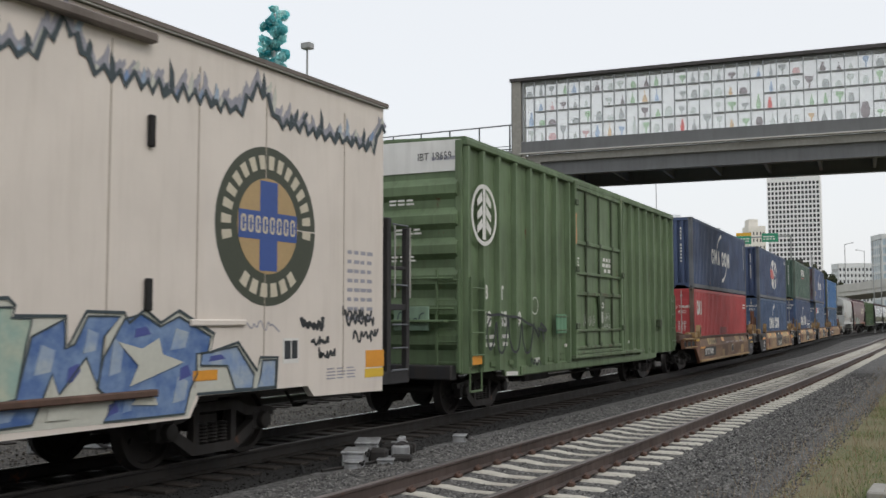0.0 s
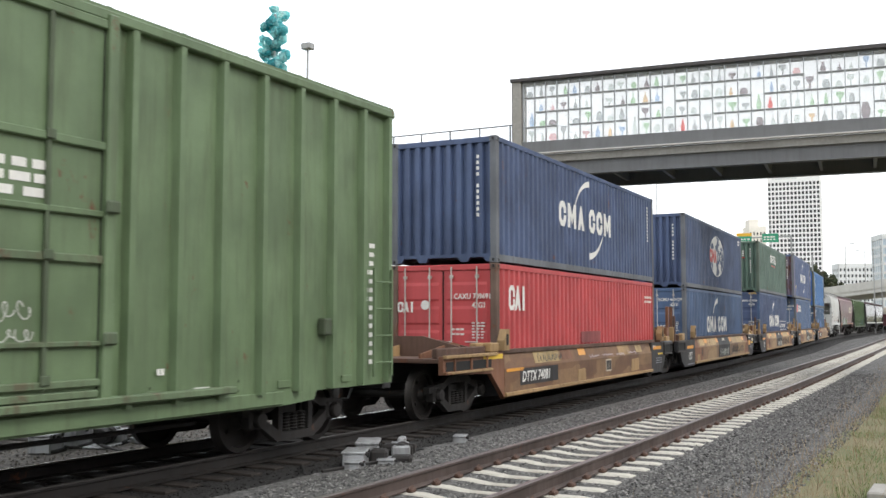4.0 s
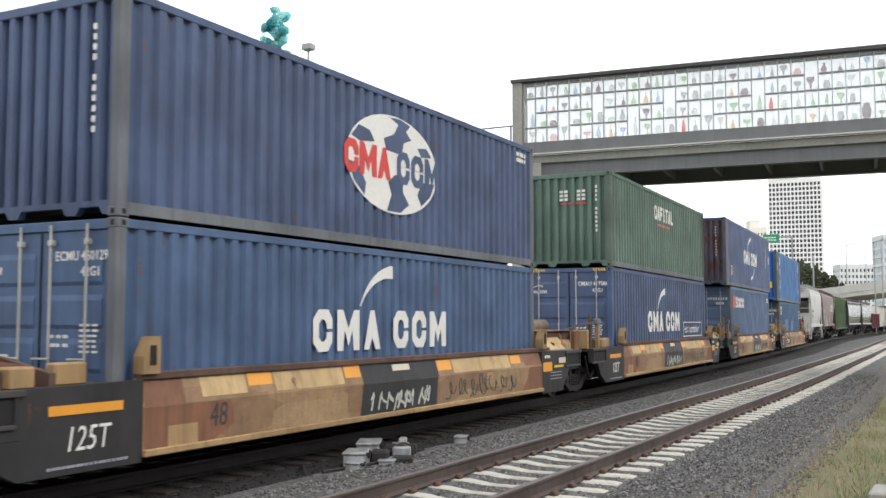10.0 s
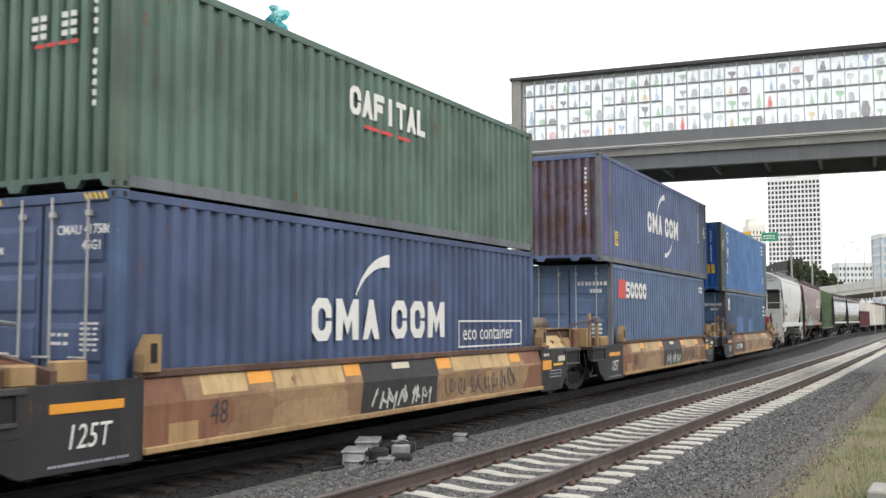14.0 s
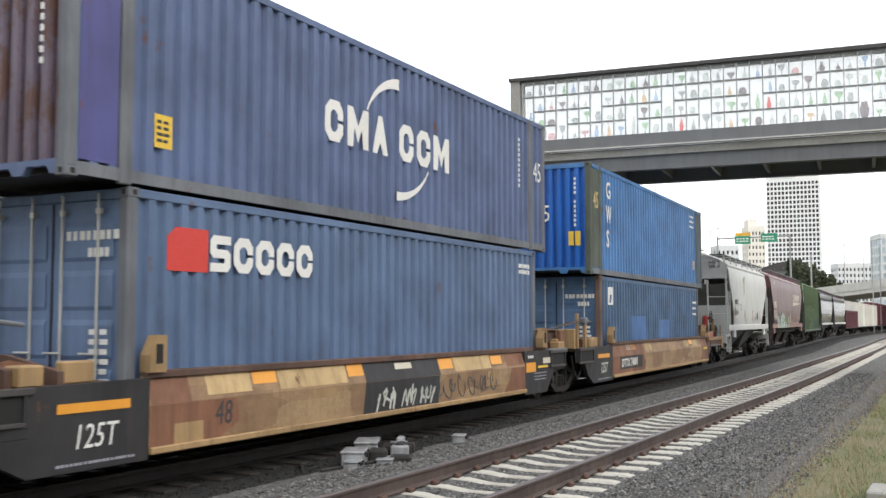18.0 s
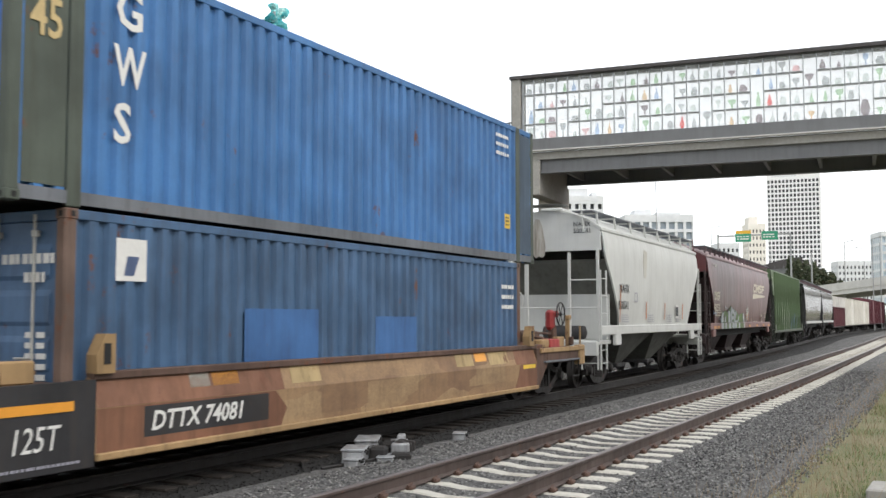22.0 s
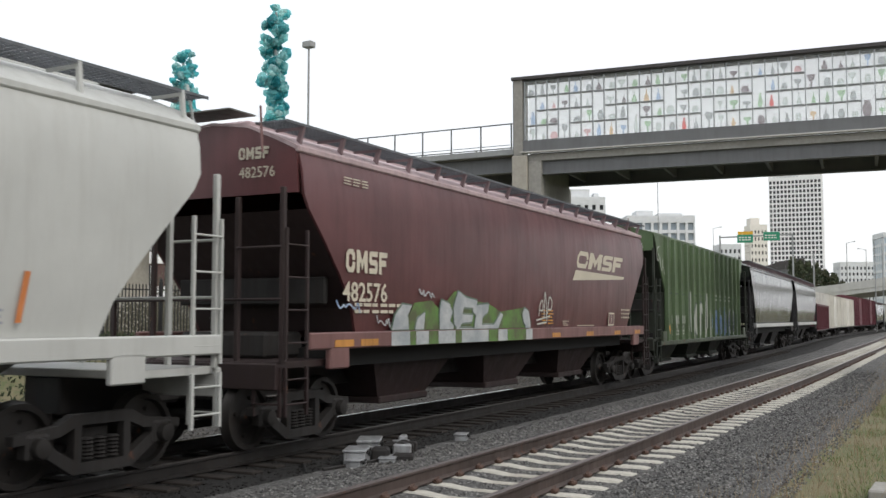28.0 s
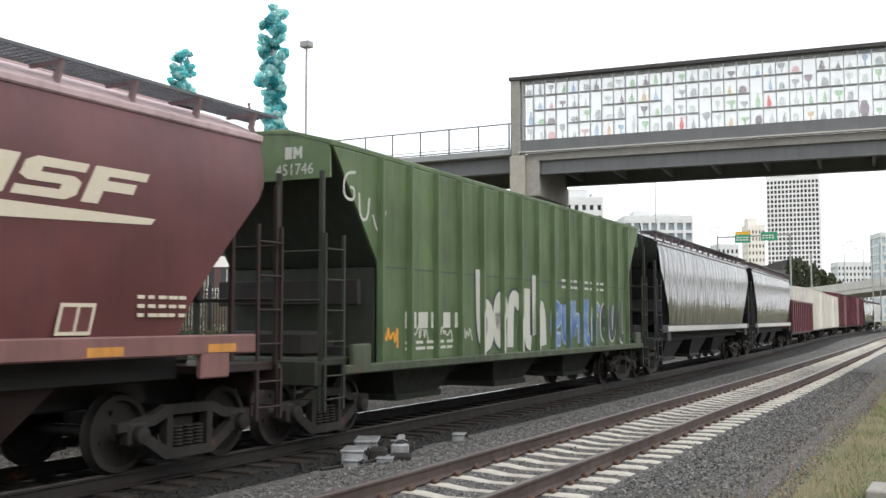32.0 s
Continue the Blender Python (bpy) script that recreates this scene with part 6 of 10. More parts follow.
    if not head:
        part("reflector", flat([[(-7.2, 0.84), (-6.2, 0.84), (-6.2, 0.94), (-7.2, 0.94)]], f), ORANGEP, root, "orange reflective stripe")
        words("125T", 0.36, -7.0, f - 0.003, 0.47, root, WHITEP, name="lettering", squeeze=0.8, slant=0.2)
        part("marking", bars(-7.2, 0.3, 1.1, 0.035, 1, f, 18, 0.2), GRAF_GREY, root, "thin white print")
    else:
        part("reflector", flat([[(-6.2, 0.77), (-5.3, 0.77), (-5.3, 0.835), (-6.2, 0.835)]], f), ORANGEP, root, "orange reflective stripe")
        part("reflector", flat([[(-7.3, 1.05), (-6.4, 1.05), (-6.4, 1.14), (-7.3, 1.14)]], f + 0.004), YELLOWP, root, "yellow print strip")
    if not tail:
        part("reflector", flat([[(b1 + 0.06, 0.7), (b1 + 0.58, 0.7), (b1 + 0.58, 0.9), (b1 + 0.06, 0.9)]] if not head else [[(b1 + 0.2, 0.93), (b1 + 1.1, 0.93), (b1 + 1.1, 1.03), (b1 + 0.2, 1.03)]], f), ORANGEP, root, "orange reflective stripe")
        part("marking", bars(b1 + 0.5, 0.5, 0.7, 0.2, 3, f, 6, 0.65), GRAF_GREY, root, "small faint print")
        part("marking", bars(b1 + 0.15, 0.97, 0.32, 0.1, 1, f, 3, 0.4), WHITEP, root, "short white print")
        part("marking", flat([[(b1 + 0.72, 0.77), (b1 + 1.28, 0.77), (b1 + 1.28, 0.82), (b1 + 0.72, 0.82)]], f), YELLOWP, root, "yellow label")
        if not head:
            part("marking", flat([[(b1 + 1.0, 0.86), (b1 + 1.5, 0.86), (b1 + 1.5, 0.98), (b1 + 1.0, 0.98)]], f), CREAMP, root, "pale label")
    if number:
        nx = -5.5 if head else -5.2
        part("number_panel", flat([[(nx, 0.47), (nx + 2.25, 0.47), (nx + 2.25, 0.81), (nx, 0.81)]], f), BLACKPAINT, root, "black number panel")
        if head:
            for q0, q1, k0, k1, mt in ((-4.6, -3.0, 0.15, 0.95, STRAW), (-2.9, -2.2, 0.2, 0.9, RUSTPAINT), (1.5, 2.6, 0.1, 0.95, TANFIT), (3.2, 3.8, 0.2, 0.8, STRAW), (-1.7, -1.2, 0.4, 0.9, ORANGEP)):
                part("reflector" if mt is ORANGEP else "paint_patch", on_slope(q0, q1, k0, k1), mt, root, "dull orange reflector" if mt is ORANGEP else "repainted patch")
            for q0, q1, h0, h1 in ((-1.9, -1.3, 0.36, 0.66), (2.6, 3.4, 0.4, 0.75)):
                part("paint_patch", flat([[(q0, h0), (q1, h0 + 0.02), (q1 - 0.05, h1), (q0 + 0.04, h1 - 0.02)]], f), TANFIT, root, "tan repainted patch")
            for i in range(6):
                part("graffiti", loop_letter(-4.5 + 0.26 * i, 0.9, 0.22, 0.2, 90 + i * 5, -1.462, 0.012), GRAF_DARK, root, "thin dark sprayed flourish")
        else:
            part("paint_patch", flat([[(b0 + 0.01, 0.32), (-2.7, 0.32), (-2.55, 0.6), (-2.8, 0.83), (b0 + 0.01, 0.83)]], f + 0.001), RUSTPAINT, root, "rust brown repainted patch")
            part("paint_patch", flat([[(b1 - 1.2, 0.32), (b1 - 0.01, 0.32), (b1 - 0.01, 0.83), (b1 - 0.9, 0.83), (b1 - 1.0, 0.6)]], f + 0.001), RUSTPAINT, root, "rust brown repainted patch")
            for q0, q1, k0, k1, mt in ((b0 + 0.02, -2.6, 0.0, 0.95, RUSTPAINT), (-4.4, -4.05, 0.4, 0.9, PALEP), (-4.0, -3.5, 0.4, 0.9, ORANGEP), (-2.4, -1.7, 0.2, 0.9, STRAW), (2.6, 3.3, 0.2, 0.9, STRAW), (3.4, 3.9, 0.4, 0.9, ORANGEP), (4.0, 4.9, 0.15, 0.95, STRAW), (b1 - 1.1, b1 - 0.02, 0.0, 1.0, RUSTPAINT)):
                part("reflector" if mt is ORANGEP else "paint_patch", on_slope(q0, q1, k0, k1), mt, root, "dull orange reflector" if mt is ORANGEP else "repainted patch")
            part("reflector", flat([[(b1 - 0.75, 0.74), (b1 - 0.1, 0.74), (b1 - 0.1, 0.82), (b1 - 0.75, 0.82)]], f - 0.002), YELLOWP, root, "yellow reflective strip")
        if head:
            for q in range(4):
                part("graffiti", scrawl(-1.0 + 1.1 * q, -0.2 + 1.1 * q, 0.86, 0.98, 50 + q, -1.46, 0.02, 8), LILAC_W, root, "pale sprayed scrawl")
            part("marking", flat([[(0.3, 0.5), (0.75, 0.5), (0.75, 0.8), (0.3, 0.8)]], f), CREAMP, root, "pale label frame")
            part("marking", flat([[(0.33, 0.53), (0.51, 0.53), (0.51, 0.77), (0.33, 0.77)], [(0.54, 0.53), (0.72, 0.53), (0.72, 0.77), (0.54, 0.77)]], f - 0.004), BLACKPAINT, root, "dark label print")
        words("DTTX 74081", 0.3, nx + 0.1, f - 0.006, 0.54, root, WHITEP, name="lettering", squeeze=1.0, slant=0.22, bold=0.006)
    else:
        part("panel", flat([[(-1.4, 0.31), (1.06, 0.31), (1.12, 0.835), (-1.3, 0.835)]], f), BLACKPAINT, root, "black repainted panel")
        part("panel", on_slope(-1.3, 1.16, 0.0, 1.0), BLACKPAINT, root, "black repainted panel")
        words("48", 0.42, -4.8, f - 0.003, 0.52, root, DARKP, name="lettering", squeeze=0.8, slant=0.1)
        rng = random.Random(int(c))
        for i in range(10):
            x, z = -1.05 + 0.2 * i + rng.uniform(-0.05, 0.05), 0.38 + rng.uniform(-0.02, 0.08)
            pts = [(x, z), (x + rng.uniform(0.05, 0.2), z + 0.3), (x + rng.uniform(-0.05, 0.15), z + 0.16), (x + rng.uniform(0.1, 0.28), z + rng.uniform(0.0, 0.1)), (x + rng.uniform(0.0, 0.25), z + rng.uniform(0.2, 0.36))][:3 + i % 3]
            part("graffiti", Shape().ribbon(pts, rng.uniform(0.03, 0.055), f - 0.004 - 0.0006 * i, 1), PALEP, root, "white sprayed scrawl")
        part("marking", on_slope(-0.35, 0.2, 0.5, 0.8, 0.004), CREAMP, root, "pale label")
        part("paint_patch", flat([[(b0 + 0.01, 0.32), (b0 + 1.1, 0.32), (b0 + 1.6, 0.55), (b0 + 1.5, 0.83), (b0 + 0.01, 0.83)]], f + 0.001), RUSTPAINT, root, "rust brown repainted patch")
        part("paint_patch", flat([[(b1 - 1.1, 0.32), (b1 - 0.01, 0.32), (b1 - 0.01, 0.83), (b1 - 0.7, 0.83), (b1 - 0.8, 0.6)]], f + 0.001), RUSTPAINT, root, "rust brown repainted patch")
        for q0, q1, k0, k1, mt in ((b0 + 0.02, b0 + 0.7, 0.0, 1.0, RUSTPAINT), (b1 - 0.9, b1 - 0.02, 0.1, 0.9, RUSTPAINT), (-4.9, -4.05, 0.15, 0.9, TANPALE), (-3.45, -1.8, 0.1, 0.95, TANPALE), (1.75, b1 - 1.65, 0.1, 0.9, TANPALE), (-4.0, -3.5, 0.4, 0.9, ORANGEP), (-1.75, -1.32, 0.35, 0.9, ORANGEP), (1.18, 1.7, 0.3, 0.85, ORANGEP), (b1 - 1.6, b1 - 1.1, 0.3, 0.8, ORANGEP)):
            part("reflector" if mt is ORANGEP else "paint_patch", on_slope(q0, q1, k0, k1), mt, root, {ORANGEP: "dull orange reflector", RUSTPAINT: "rust brown repainted patch", TANPALE: "pale straw repainted patch"}[mt])
        for i in range(7):
            part("graffiti", loop_letter(b1 - 4.5 + 0.45 * i, 0.36, 0.4, 0.46, int(c) * 10 + i * 5, f - 0.003 - 0.0006 * i), GRAF_DARK, root, "dark sprayed flourish")
    for p0, p1, q0, q1 in () if number else ((3.1, 3.5, 0.7, 0.82), (-2.6, -2.1, 0.7, 0.82), (b0 + 0.4, b0 + 0.9, 0.35, 0.6)):
        part("paint_patch", flat([[(p0, q0), (p1, q0), (p1, q1), (p0, q1)]], f), TANFIT, root, "repainted patch")
    if head:
        truck(root, -7.6)
        coupler(root, -9.0, -1)
        # a black plate on the sill's face paints the shade between its flanges
        part("painted_recess", Shape().box(-8.9, -6.95, -y - 0.004, -y + 0.06, 0.9, 1.06), BLACKGAP, root, "black plate painting the recess's shade")
        part("sill_flange", Shape().chamfer(-9.0, -6.75, -y - 0.06, -y + 0.02, 1.12, 1.18, 0.01), TANFIT, root)
        part("sill_flange", Shape().chamfer(-9.0, -6.95, -y - 0.05, -y + 0.02, 0.84, 0.89, 0.01), TANFIT, root)
        for q in (-8.6, -7.9, -7.2):
            part("sill_web", Shape().chamfer(q, q + 0.05, -y - 0.03, -y + 0.01, 0.88, 1.13, 0.006), RUSTPAINT, root)
        part("tool_box", Shape().chamfer(-6.85, -6.45, -1.42, -1.2, 1.18, 1.36, 0.02), TANFIT, root)
        for yy in (-1.3, 1.18):
            part("beam", Shape().chamfer(-8.9, -6.4, yy, yy + 0.12, 1.12, 1.3, 0.02), RUSTDECK, root)
    else:
        truck(root, left)
    if tail:
        truck(root, 7.7)
        coupler(root, 9.3, 1)
        # rust brown plate on the sill's face, dark for the recess's shade
        part("painted_recess", Shape().box(6.95, 8.75, -y - 0.004, -y + 0.06, 0.88, 1.04), RUSTDECK, root, "rusty dark plate painting the recess's shade")
        part("sill_flange", Shape().chamfer(6.75, 8.95, -y - 0.05, -y + 0.02, 0.82, 0.86, 0.008), GREYPOST, root)
        part("end_corner", Shape().chamfer(8.95, 9.32, -y - 0.03, -y + 0.12, 0.7, 1.16, 0.02), TANFIT, root)
        part("step", Shape().rod((8.5, -y, 0.82), (8.5, -y, 0.45), 0.016, 6).rod((8.95, -y, 0.82), (8.95, -y, 0.45), 0.016, 6).rod((8.5, -y, 0.45), (8.95, -y, 0.45), 0.018, 6), TRUCKM, root)
        part("air_tank", Shape().lathe([(0.05, 0.0), (0.16, 0.03), (0.19, 0.1), (0.19, 0.9), (0.16, 0.97), (0.05, 1.0)], 16, "x", (7.2, 0.5, 1.62)), TANKTAN, root, "dusty air tank", smooth=True)
        for q in (7.35, 7.95):
            part("tank_saddle", Shape().chamfer(q, q + 0.07, 0.35, 0.65, 1.12, 1.46, 0.01), RUSTDECK, root)
        part("tool_box", Shape().chamfer(6.75, 7.2, -1.42, -1.2, 1.14, 1.32, 0.02), TANFIT, root)
        part("signal_post", Shape().chamfer(9.05, 9.12, -1.2, -1.1, 1.12, 1.8, 0.01).chamfer(9.0, 9.18, -1.22, -1.08, 1.75, 1.86, 0.02), TANFIT, root)
        hand_wheel(root, 8.55, -1.18, 1.88, "y", TRUCKM, "dark spoked brake wheel")
        part("brake_stand", Shape().chamfer(8.3, 8.5, -1.1, -0.95, 1.1, 1.62, 0.02), RUSTDECK, root)
        part("brake_gear", Shape().chamfer(8.22, 8.45, -1.1, -0.9, 1.52, 1.98, 0.06), REDCAST, root, "worn red brake gear housing")
        part("brake_gear", Shape().lathe([(0.04, -0.06), (0.08, -0.04), (0.08, 0.06), (0.04, 0.08)], 10, "y", (8.5, -1.08, 1.88)), REDCAST, root)
        part("side_beam", Shape().chamfer(6.5, 9.2, -1.52, -1.475, 1.04, 1.14, 0.01), TANFIT, root)
        part("support_box", Shape().chamfer(7.35, 7.95, -1.38, -1.15, 1.12, 1.32, 0.02), REDCAST, root, "faded red box")
        part("pipe", Shape().rod((6.3, -1.25, 1.5), (8.4, -1.0, 1.42), 0.025), RUSTDECK, root)
        part("pipe", Shape().rod((6.4, -1.38, 0.82), (9.2, -1.38, 0.82), 0.03), RUSTDECK, root)
        part("brake_cylinder", Shape().lathe([(0.16, 7.1), (0.18, 7.15), (0.18, 8.0), (0.16, 8.05)], 14, "x", (0, -0.7, 1.34)), RUSTDECK, root, smooth=True)
        part("hand_rail", Shape().rod((9.25, -1.4, 1.1), (9.25, -1.4, 1.6), 0.022).rod((9.25, 1.4, 1.1), (9.25, 1.4, 1.6), 0.022), TANFIT, root)
        part("air_valve", Shape().chamfer(9.0, 9.12, -1.3, -1.2, 1.15, 1.35, 0.02), RUSTDECK, root)
    return ride(root, c)


well_car(C1, -7.6, 7.85, head=True, number=True)
well_car(C2, -8.85, 9.02)
well_car(C3, -8.85, 9.02)
well_car(54.34, -8.85, 8.05)
well_car(C5 + 0.04, -8.85, 9.0, tail=True, number=True)


# ---- boxcars ----
def ladder(parent, material, x0, x1, y, z0, z1, rungs, axis="x"):
    """Two stiles and rungs; across x on a side or across y on an end."""
    def at(u, d0, d1, za, zb, half):
        return Shape().box(u - half, u + half, y + d0, y + d1, za, zb) if axis == "x" else Shape().box(y + d0, y + d1, u - half, u + half, za, zb)
    top = part("ladder", at(x0, -0.03, 0.01, z0, z1, 0.02), material, parent)
    part("stile", at(x1, -0.03, 0.01, z0, z1, 0.02), material, top)
    for i in range(rungs):
        z = z0 + (z1 - z0) * (i + 0.5) / rungs
        part("rung", Shape().rod((x0, y - 0.03, z), (x1, y - 0.03, z), 0.013, 6) if axis == "x" else Shape().rod((y - 0.03, x0, z), (y - 0.03, x1, z), 0.013, 6), material, top)
    return top


ROOFTRIM = paint("grey brown trim paint", (0.15, 0.125, 0.11), 0.6, 0.2, 0.3, 0.1)
SPRAY_PALE = plain("pale buff spray paint", (0.55, 0.56, 0.5), 0.6)
SEAMTAN = plain("dusty tan seam", (0.4, 0.35, 0.29), 0.6)
SPRAY_INDIGO = plain("indigo spray paint", (0.07, 0.09, 0.3), 0.6)


def white_boxcar():
    root = thing("boxcar", "dirty white boxcar with a round emblem and graffiti", "railway car", group="cars of the train")
    h, y = 9.13, 1.6
    low = [(-h, 0.7), (-6.9, 0.7), (-6.9, 0.92), (-4.9, 0.92), (-4.9, 0.66), (4.9, 0.66), (5.05, 0.9), (7.2, 0.9), (7.35, 0.75), (h, 0.72)]
    for m in (1, -1):
        part("side", Shape().prism(low + [(h, 5.06), (-h, 5.06)], -y * m, -(y - 0.1) * m), REEFER, root)
    part("end_wall", Shape().prism([(-y + 0.1, 0.9), (y - 0.1, 0.9), (y - 0.1, 5.04), (0, 5.28), (-y + 0.1, 5.04)], h - 0.1, h, "x"), REEFER, root)
    part("end_wall", Shape().prism([(-y + 0.1, 0.9), (y - 0.1, 0.9), (y - 0.1, 5.04), (0, 5.28), (-y + 0.1, 5.04)], -h, -h + 0.1, "x"), REEFER, root)
    part("roof", Shape().prism([(-y - 0.06, 5.065), (0, 5.3), (y + 0.06, 5.065), (y + 0.06, 5.14), (0, 5.38), (-y - 0.06, 5.14)], -h - 0.05, h + 0.05, "x"), PALEP, root)
    part("roof_edge", Shape().box(-h, h + 0.04, -y - 0.075, -y - 0.061, 5.085, 5.14), ROOFTRIM, root, "grey brown roof edge")
    part("door_track", Shape().chamfer(-4.2, 4.15, -y - 0.14, -y - 0.002, 4.86, 4.97, 0.02), ROOFTRIM, root, "grey brown upper door track")
    part("door_track", Shape().chamfer(-4.2, 4.3, -y - 0.1, -y - 0.002, 0.95, 1.03, 0.015), RUSTDECK, root)
    part("floor", Shape().box(-h + 0.1, h - 0.1, -1.45, 1.45, 0.85, 0.98), BLACKPAINT, root)
    for x in (-6.4, -5.0, -3.6, 0.0, 3.6, 4.97, 6.24, 8.05):
        part("seam", Shape().box(x - 0.008, x + 0.008, -y - 0.006, -y, 1.0, 4.8), SEAMTAN, root)
    for z in (1.89, 3.71):
        part("door_latch", Shape().chamfer(4.13, 4.22, -y - 0.06, -y - 0.001, z, z + 0.36, 0.012), BLACKGAP, root, "black door latch")
    part("ledge", Shape().chamfer(4.85, 5.85, -y - 0.05, -y - 0.001, 1.72, 1.8, 0.015), REEFER, root)
    # emblem
    f = -y - 0.001
    part("emblem", flat([arc(6.3, 3.0, 0.0, 1.03, 0, 359, n=40)], f), OLIVE, root, "dark olive disc")
    part("emblem", flat([arc(6.3, 3.0, 0.0, 0.62, 0, 359, n=32)], f - 0.004), TANP, root, "buff disc")
    part("emblem", flat([[(6.12, 2.42), (6.48, 2.42), (6.48, 2.82), (6.9, 2.82), (6.9, 3.18), (6.48, 3.18), (6.48, 3.58), (6.12, 3.58), (6.12, 3.18), (5.7, 3.18), (5.7, 2.82), (6.12, 2.82)]], f - 0.008), ROYAL, root, "blue cross")
    ring = [arc(6.3, 3.0, 0.74, 0.92, a, a + 7.5, n=2) for a in range(-8, 190, 13)] + [arc(6.3, 3.0, 0.74, 0.92, a, a + 9, n=2) for a in range(232, 305, 14)]
    part("emblem", flat(ring, f - 0.004), CREAMP, root, "ring of cream bars")
    part("emblem", flat([glyph_block(5.74 + 0.145 * i, 2.9, 0.1, 0.22, "round") for i in range(8)], f - 0.012), CREAMP, root, "row of cream bars")
    # jagged flame-like band under the roof
    rng = random.Random(11)
    x, k, low_line, flames = 2.0, 0, [], 0
    while x < 9.17:
        wave = (x - 2.68) % 3.1
        base = 4.38 + (0.4 * max(0, 1 - abs(wave - 0.28) / 0.42) if x < 9 else 0.35)
        dip = rng.uniform(0.05, 0.14)
        low_line.append((x, base + (dip if k % 2 else -dip * 0.4)))
        x, k = x + rng.uniform(0.07, 0.13), k + 1
    part("graffiti", Shape().ribbon(low_line, 0.075, f - 0.012, 0), GRAF_DARK, root, "dark zigzag outline")
    part("graffiti", Shape().ribbon([(a, b + 0.07) for a, b in low_line], 0.13, f - 0.004, 0), GRAF_GREY, root, "grey zigzag band")
    for i, (a, b) in enumerate(low_line[1:-1]):
        hgt = rng.uniform(0.12, 0.26) + (0.16 if rng.random() < 0.1 else 0)
        ln = rng.uniform(-0.05, 0.08)
        part("graffiti", flat([[(a - 0.045, b + 0.02), (a + 0.045, b + 0.02), (a + 0.05 + ln * 0.5, b + hgt * 0.6), (a + ln, b + hgt), (a - 0.02 + ln * 0.4, b + hgt * 0.55)]], f - 0.008 - 0.0003 * (i % 3)), (GRAF_GREY, SPRAY_PALE, GRAF_LBLUE, GRAF_GREY, GRAF_DARK)[rng.randrange(5)], root, "sprayed flame shape")
    # large sprayed letter-like shapes along the bottom
    outline = [(1.6, 0.74), (1.6, 1.95), (2.38, 2.0), (2.46, 1.93), (2.45, 1.83), (3.07, 1.83), (3.1, 1.52), (3.33, 1.88), (3.85, 1.87), (3.92, 1.76), (4.15, 1.91), (4.39, 1.76), (4.68, 1.9), (5.28, 1.63), (5.22, 1.41), (5.72, 1.52), (6.1, 1.15),
               (6.16, 1.32), (6.52, 1.31), (6.49, 0.92), (6.03, 0.92), (5.0, 0.93), (4.86, 0.69)]
    part("graffiti", flat([outline], f), SPRAY_PALE, root, "pale sprayed field")
    part("graffiti", Shape().ribbon(outline[1:-1], 0.035, f - 0.013, 0), GRAF_DARK, root, "dark sprayed outline")
    for i, (p, mt) in enumerate((([(1.6, 0.99), (1.6, 1.9), (2.43, 1.91), (2.42, 1.81), (2.66, 1.8), (2.59, 1.5), (2.49, 0.99)], GRAF_GREEN),
                  ([(2.66, 1.63), (3.05, 1.8), (3.07, 1.5), (3.19, 1.55), (3.35, 1.83), (3.8, 1.83), (3.57, 1.62), (3.51, 1.09), (3.34, 1.41), (3.01, 1.05), (2.92, 1.26), (2.8, 1.0), (2.69, 0.78), (2.0, 0.76), (2.0, 0.96), (2.5, 1.04)], GRAF_BLUE),
                  ([(3.85, 1.8), (4.1, 1.86), (4.39, 1.72), (4.68, 1.83), (5.22, 1.6), (5.17, 1.41), (4.98, 1.4), (4.99, 1.16), (4.88, 0.99), (4.8, 0.72), (3.59, 0.73), (3.73, 0.93), (3.49, 1.09), (3.57, 1.4)], GRAF_BLUE),
                  ([(5.07, 1.4), (5.7, 1.47), (6.04, 1.11), (6.01, 0.94), (5.67, 0.95), (5.53, 1.24), (5.05, 1.26)], GRAF_LBLUE), ([(6.17, 1.1), (6.2, 1.28), (6.48, 1.28), (6.46, 0.94), (6.11, 0.94)], GRAF_LBLUE))):
        part("graffiti", flat([p], f - 0.004), mt, root, "sprayed colour field")
        part("graffiti", Shape().ribbon(p + p[:1], 0.022, f - 0.012 - 0.001 * i, 0), GRAF_DARK, root, "dark sprayed outline")
    for a, b, w, hh in ((2.7, 1.25, 0.25, 0.3), (3.3, 1.45, 0.2, 0.25), (3.65, 1.2, 0.2, 0.4), (4.55, 1.45, 0.3, 0.25), (4.6, 0.85, 0.25, 0.3), (5.75, 1.1, 0.15, 0.2), (2.2, 0.82, 0.3, 0.12), (3.85, 0.8, 0.15, 0.2)):
        part("graffiti", flat([[(a, b), (a + w * 0.8, b + hh * 0.1), (a + w, b + hh * 0.8), (a + w * 0.3, b + hh)]], f - 0.008), GRAF_LBLUE, root, "paler sprayed highlight")
    for a, b, w, hh in ((3.1, 1.15, 0.2, 0.2), (4.0, 1.6, 0.25, 0.12), (4.7, 1.1, 0.2, 0.18), (3.65, 0.78, 0.15, 0.15), (5.2, 1.3, 0.3, 0.08)):
        part("graffiti", flat([[(a, b), (a + w, b + hh * 0.3), (a + w * 0.7, b + hh), (a + w * 0.1, b + hh * 0.8)]], f - 0.0085), SPRAY_INDIGO, root, "indigo sprayed shade")
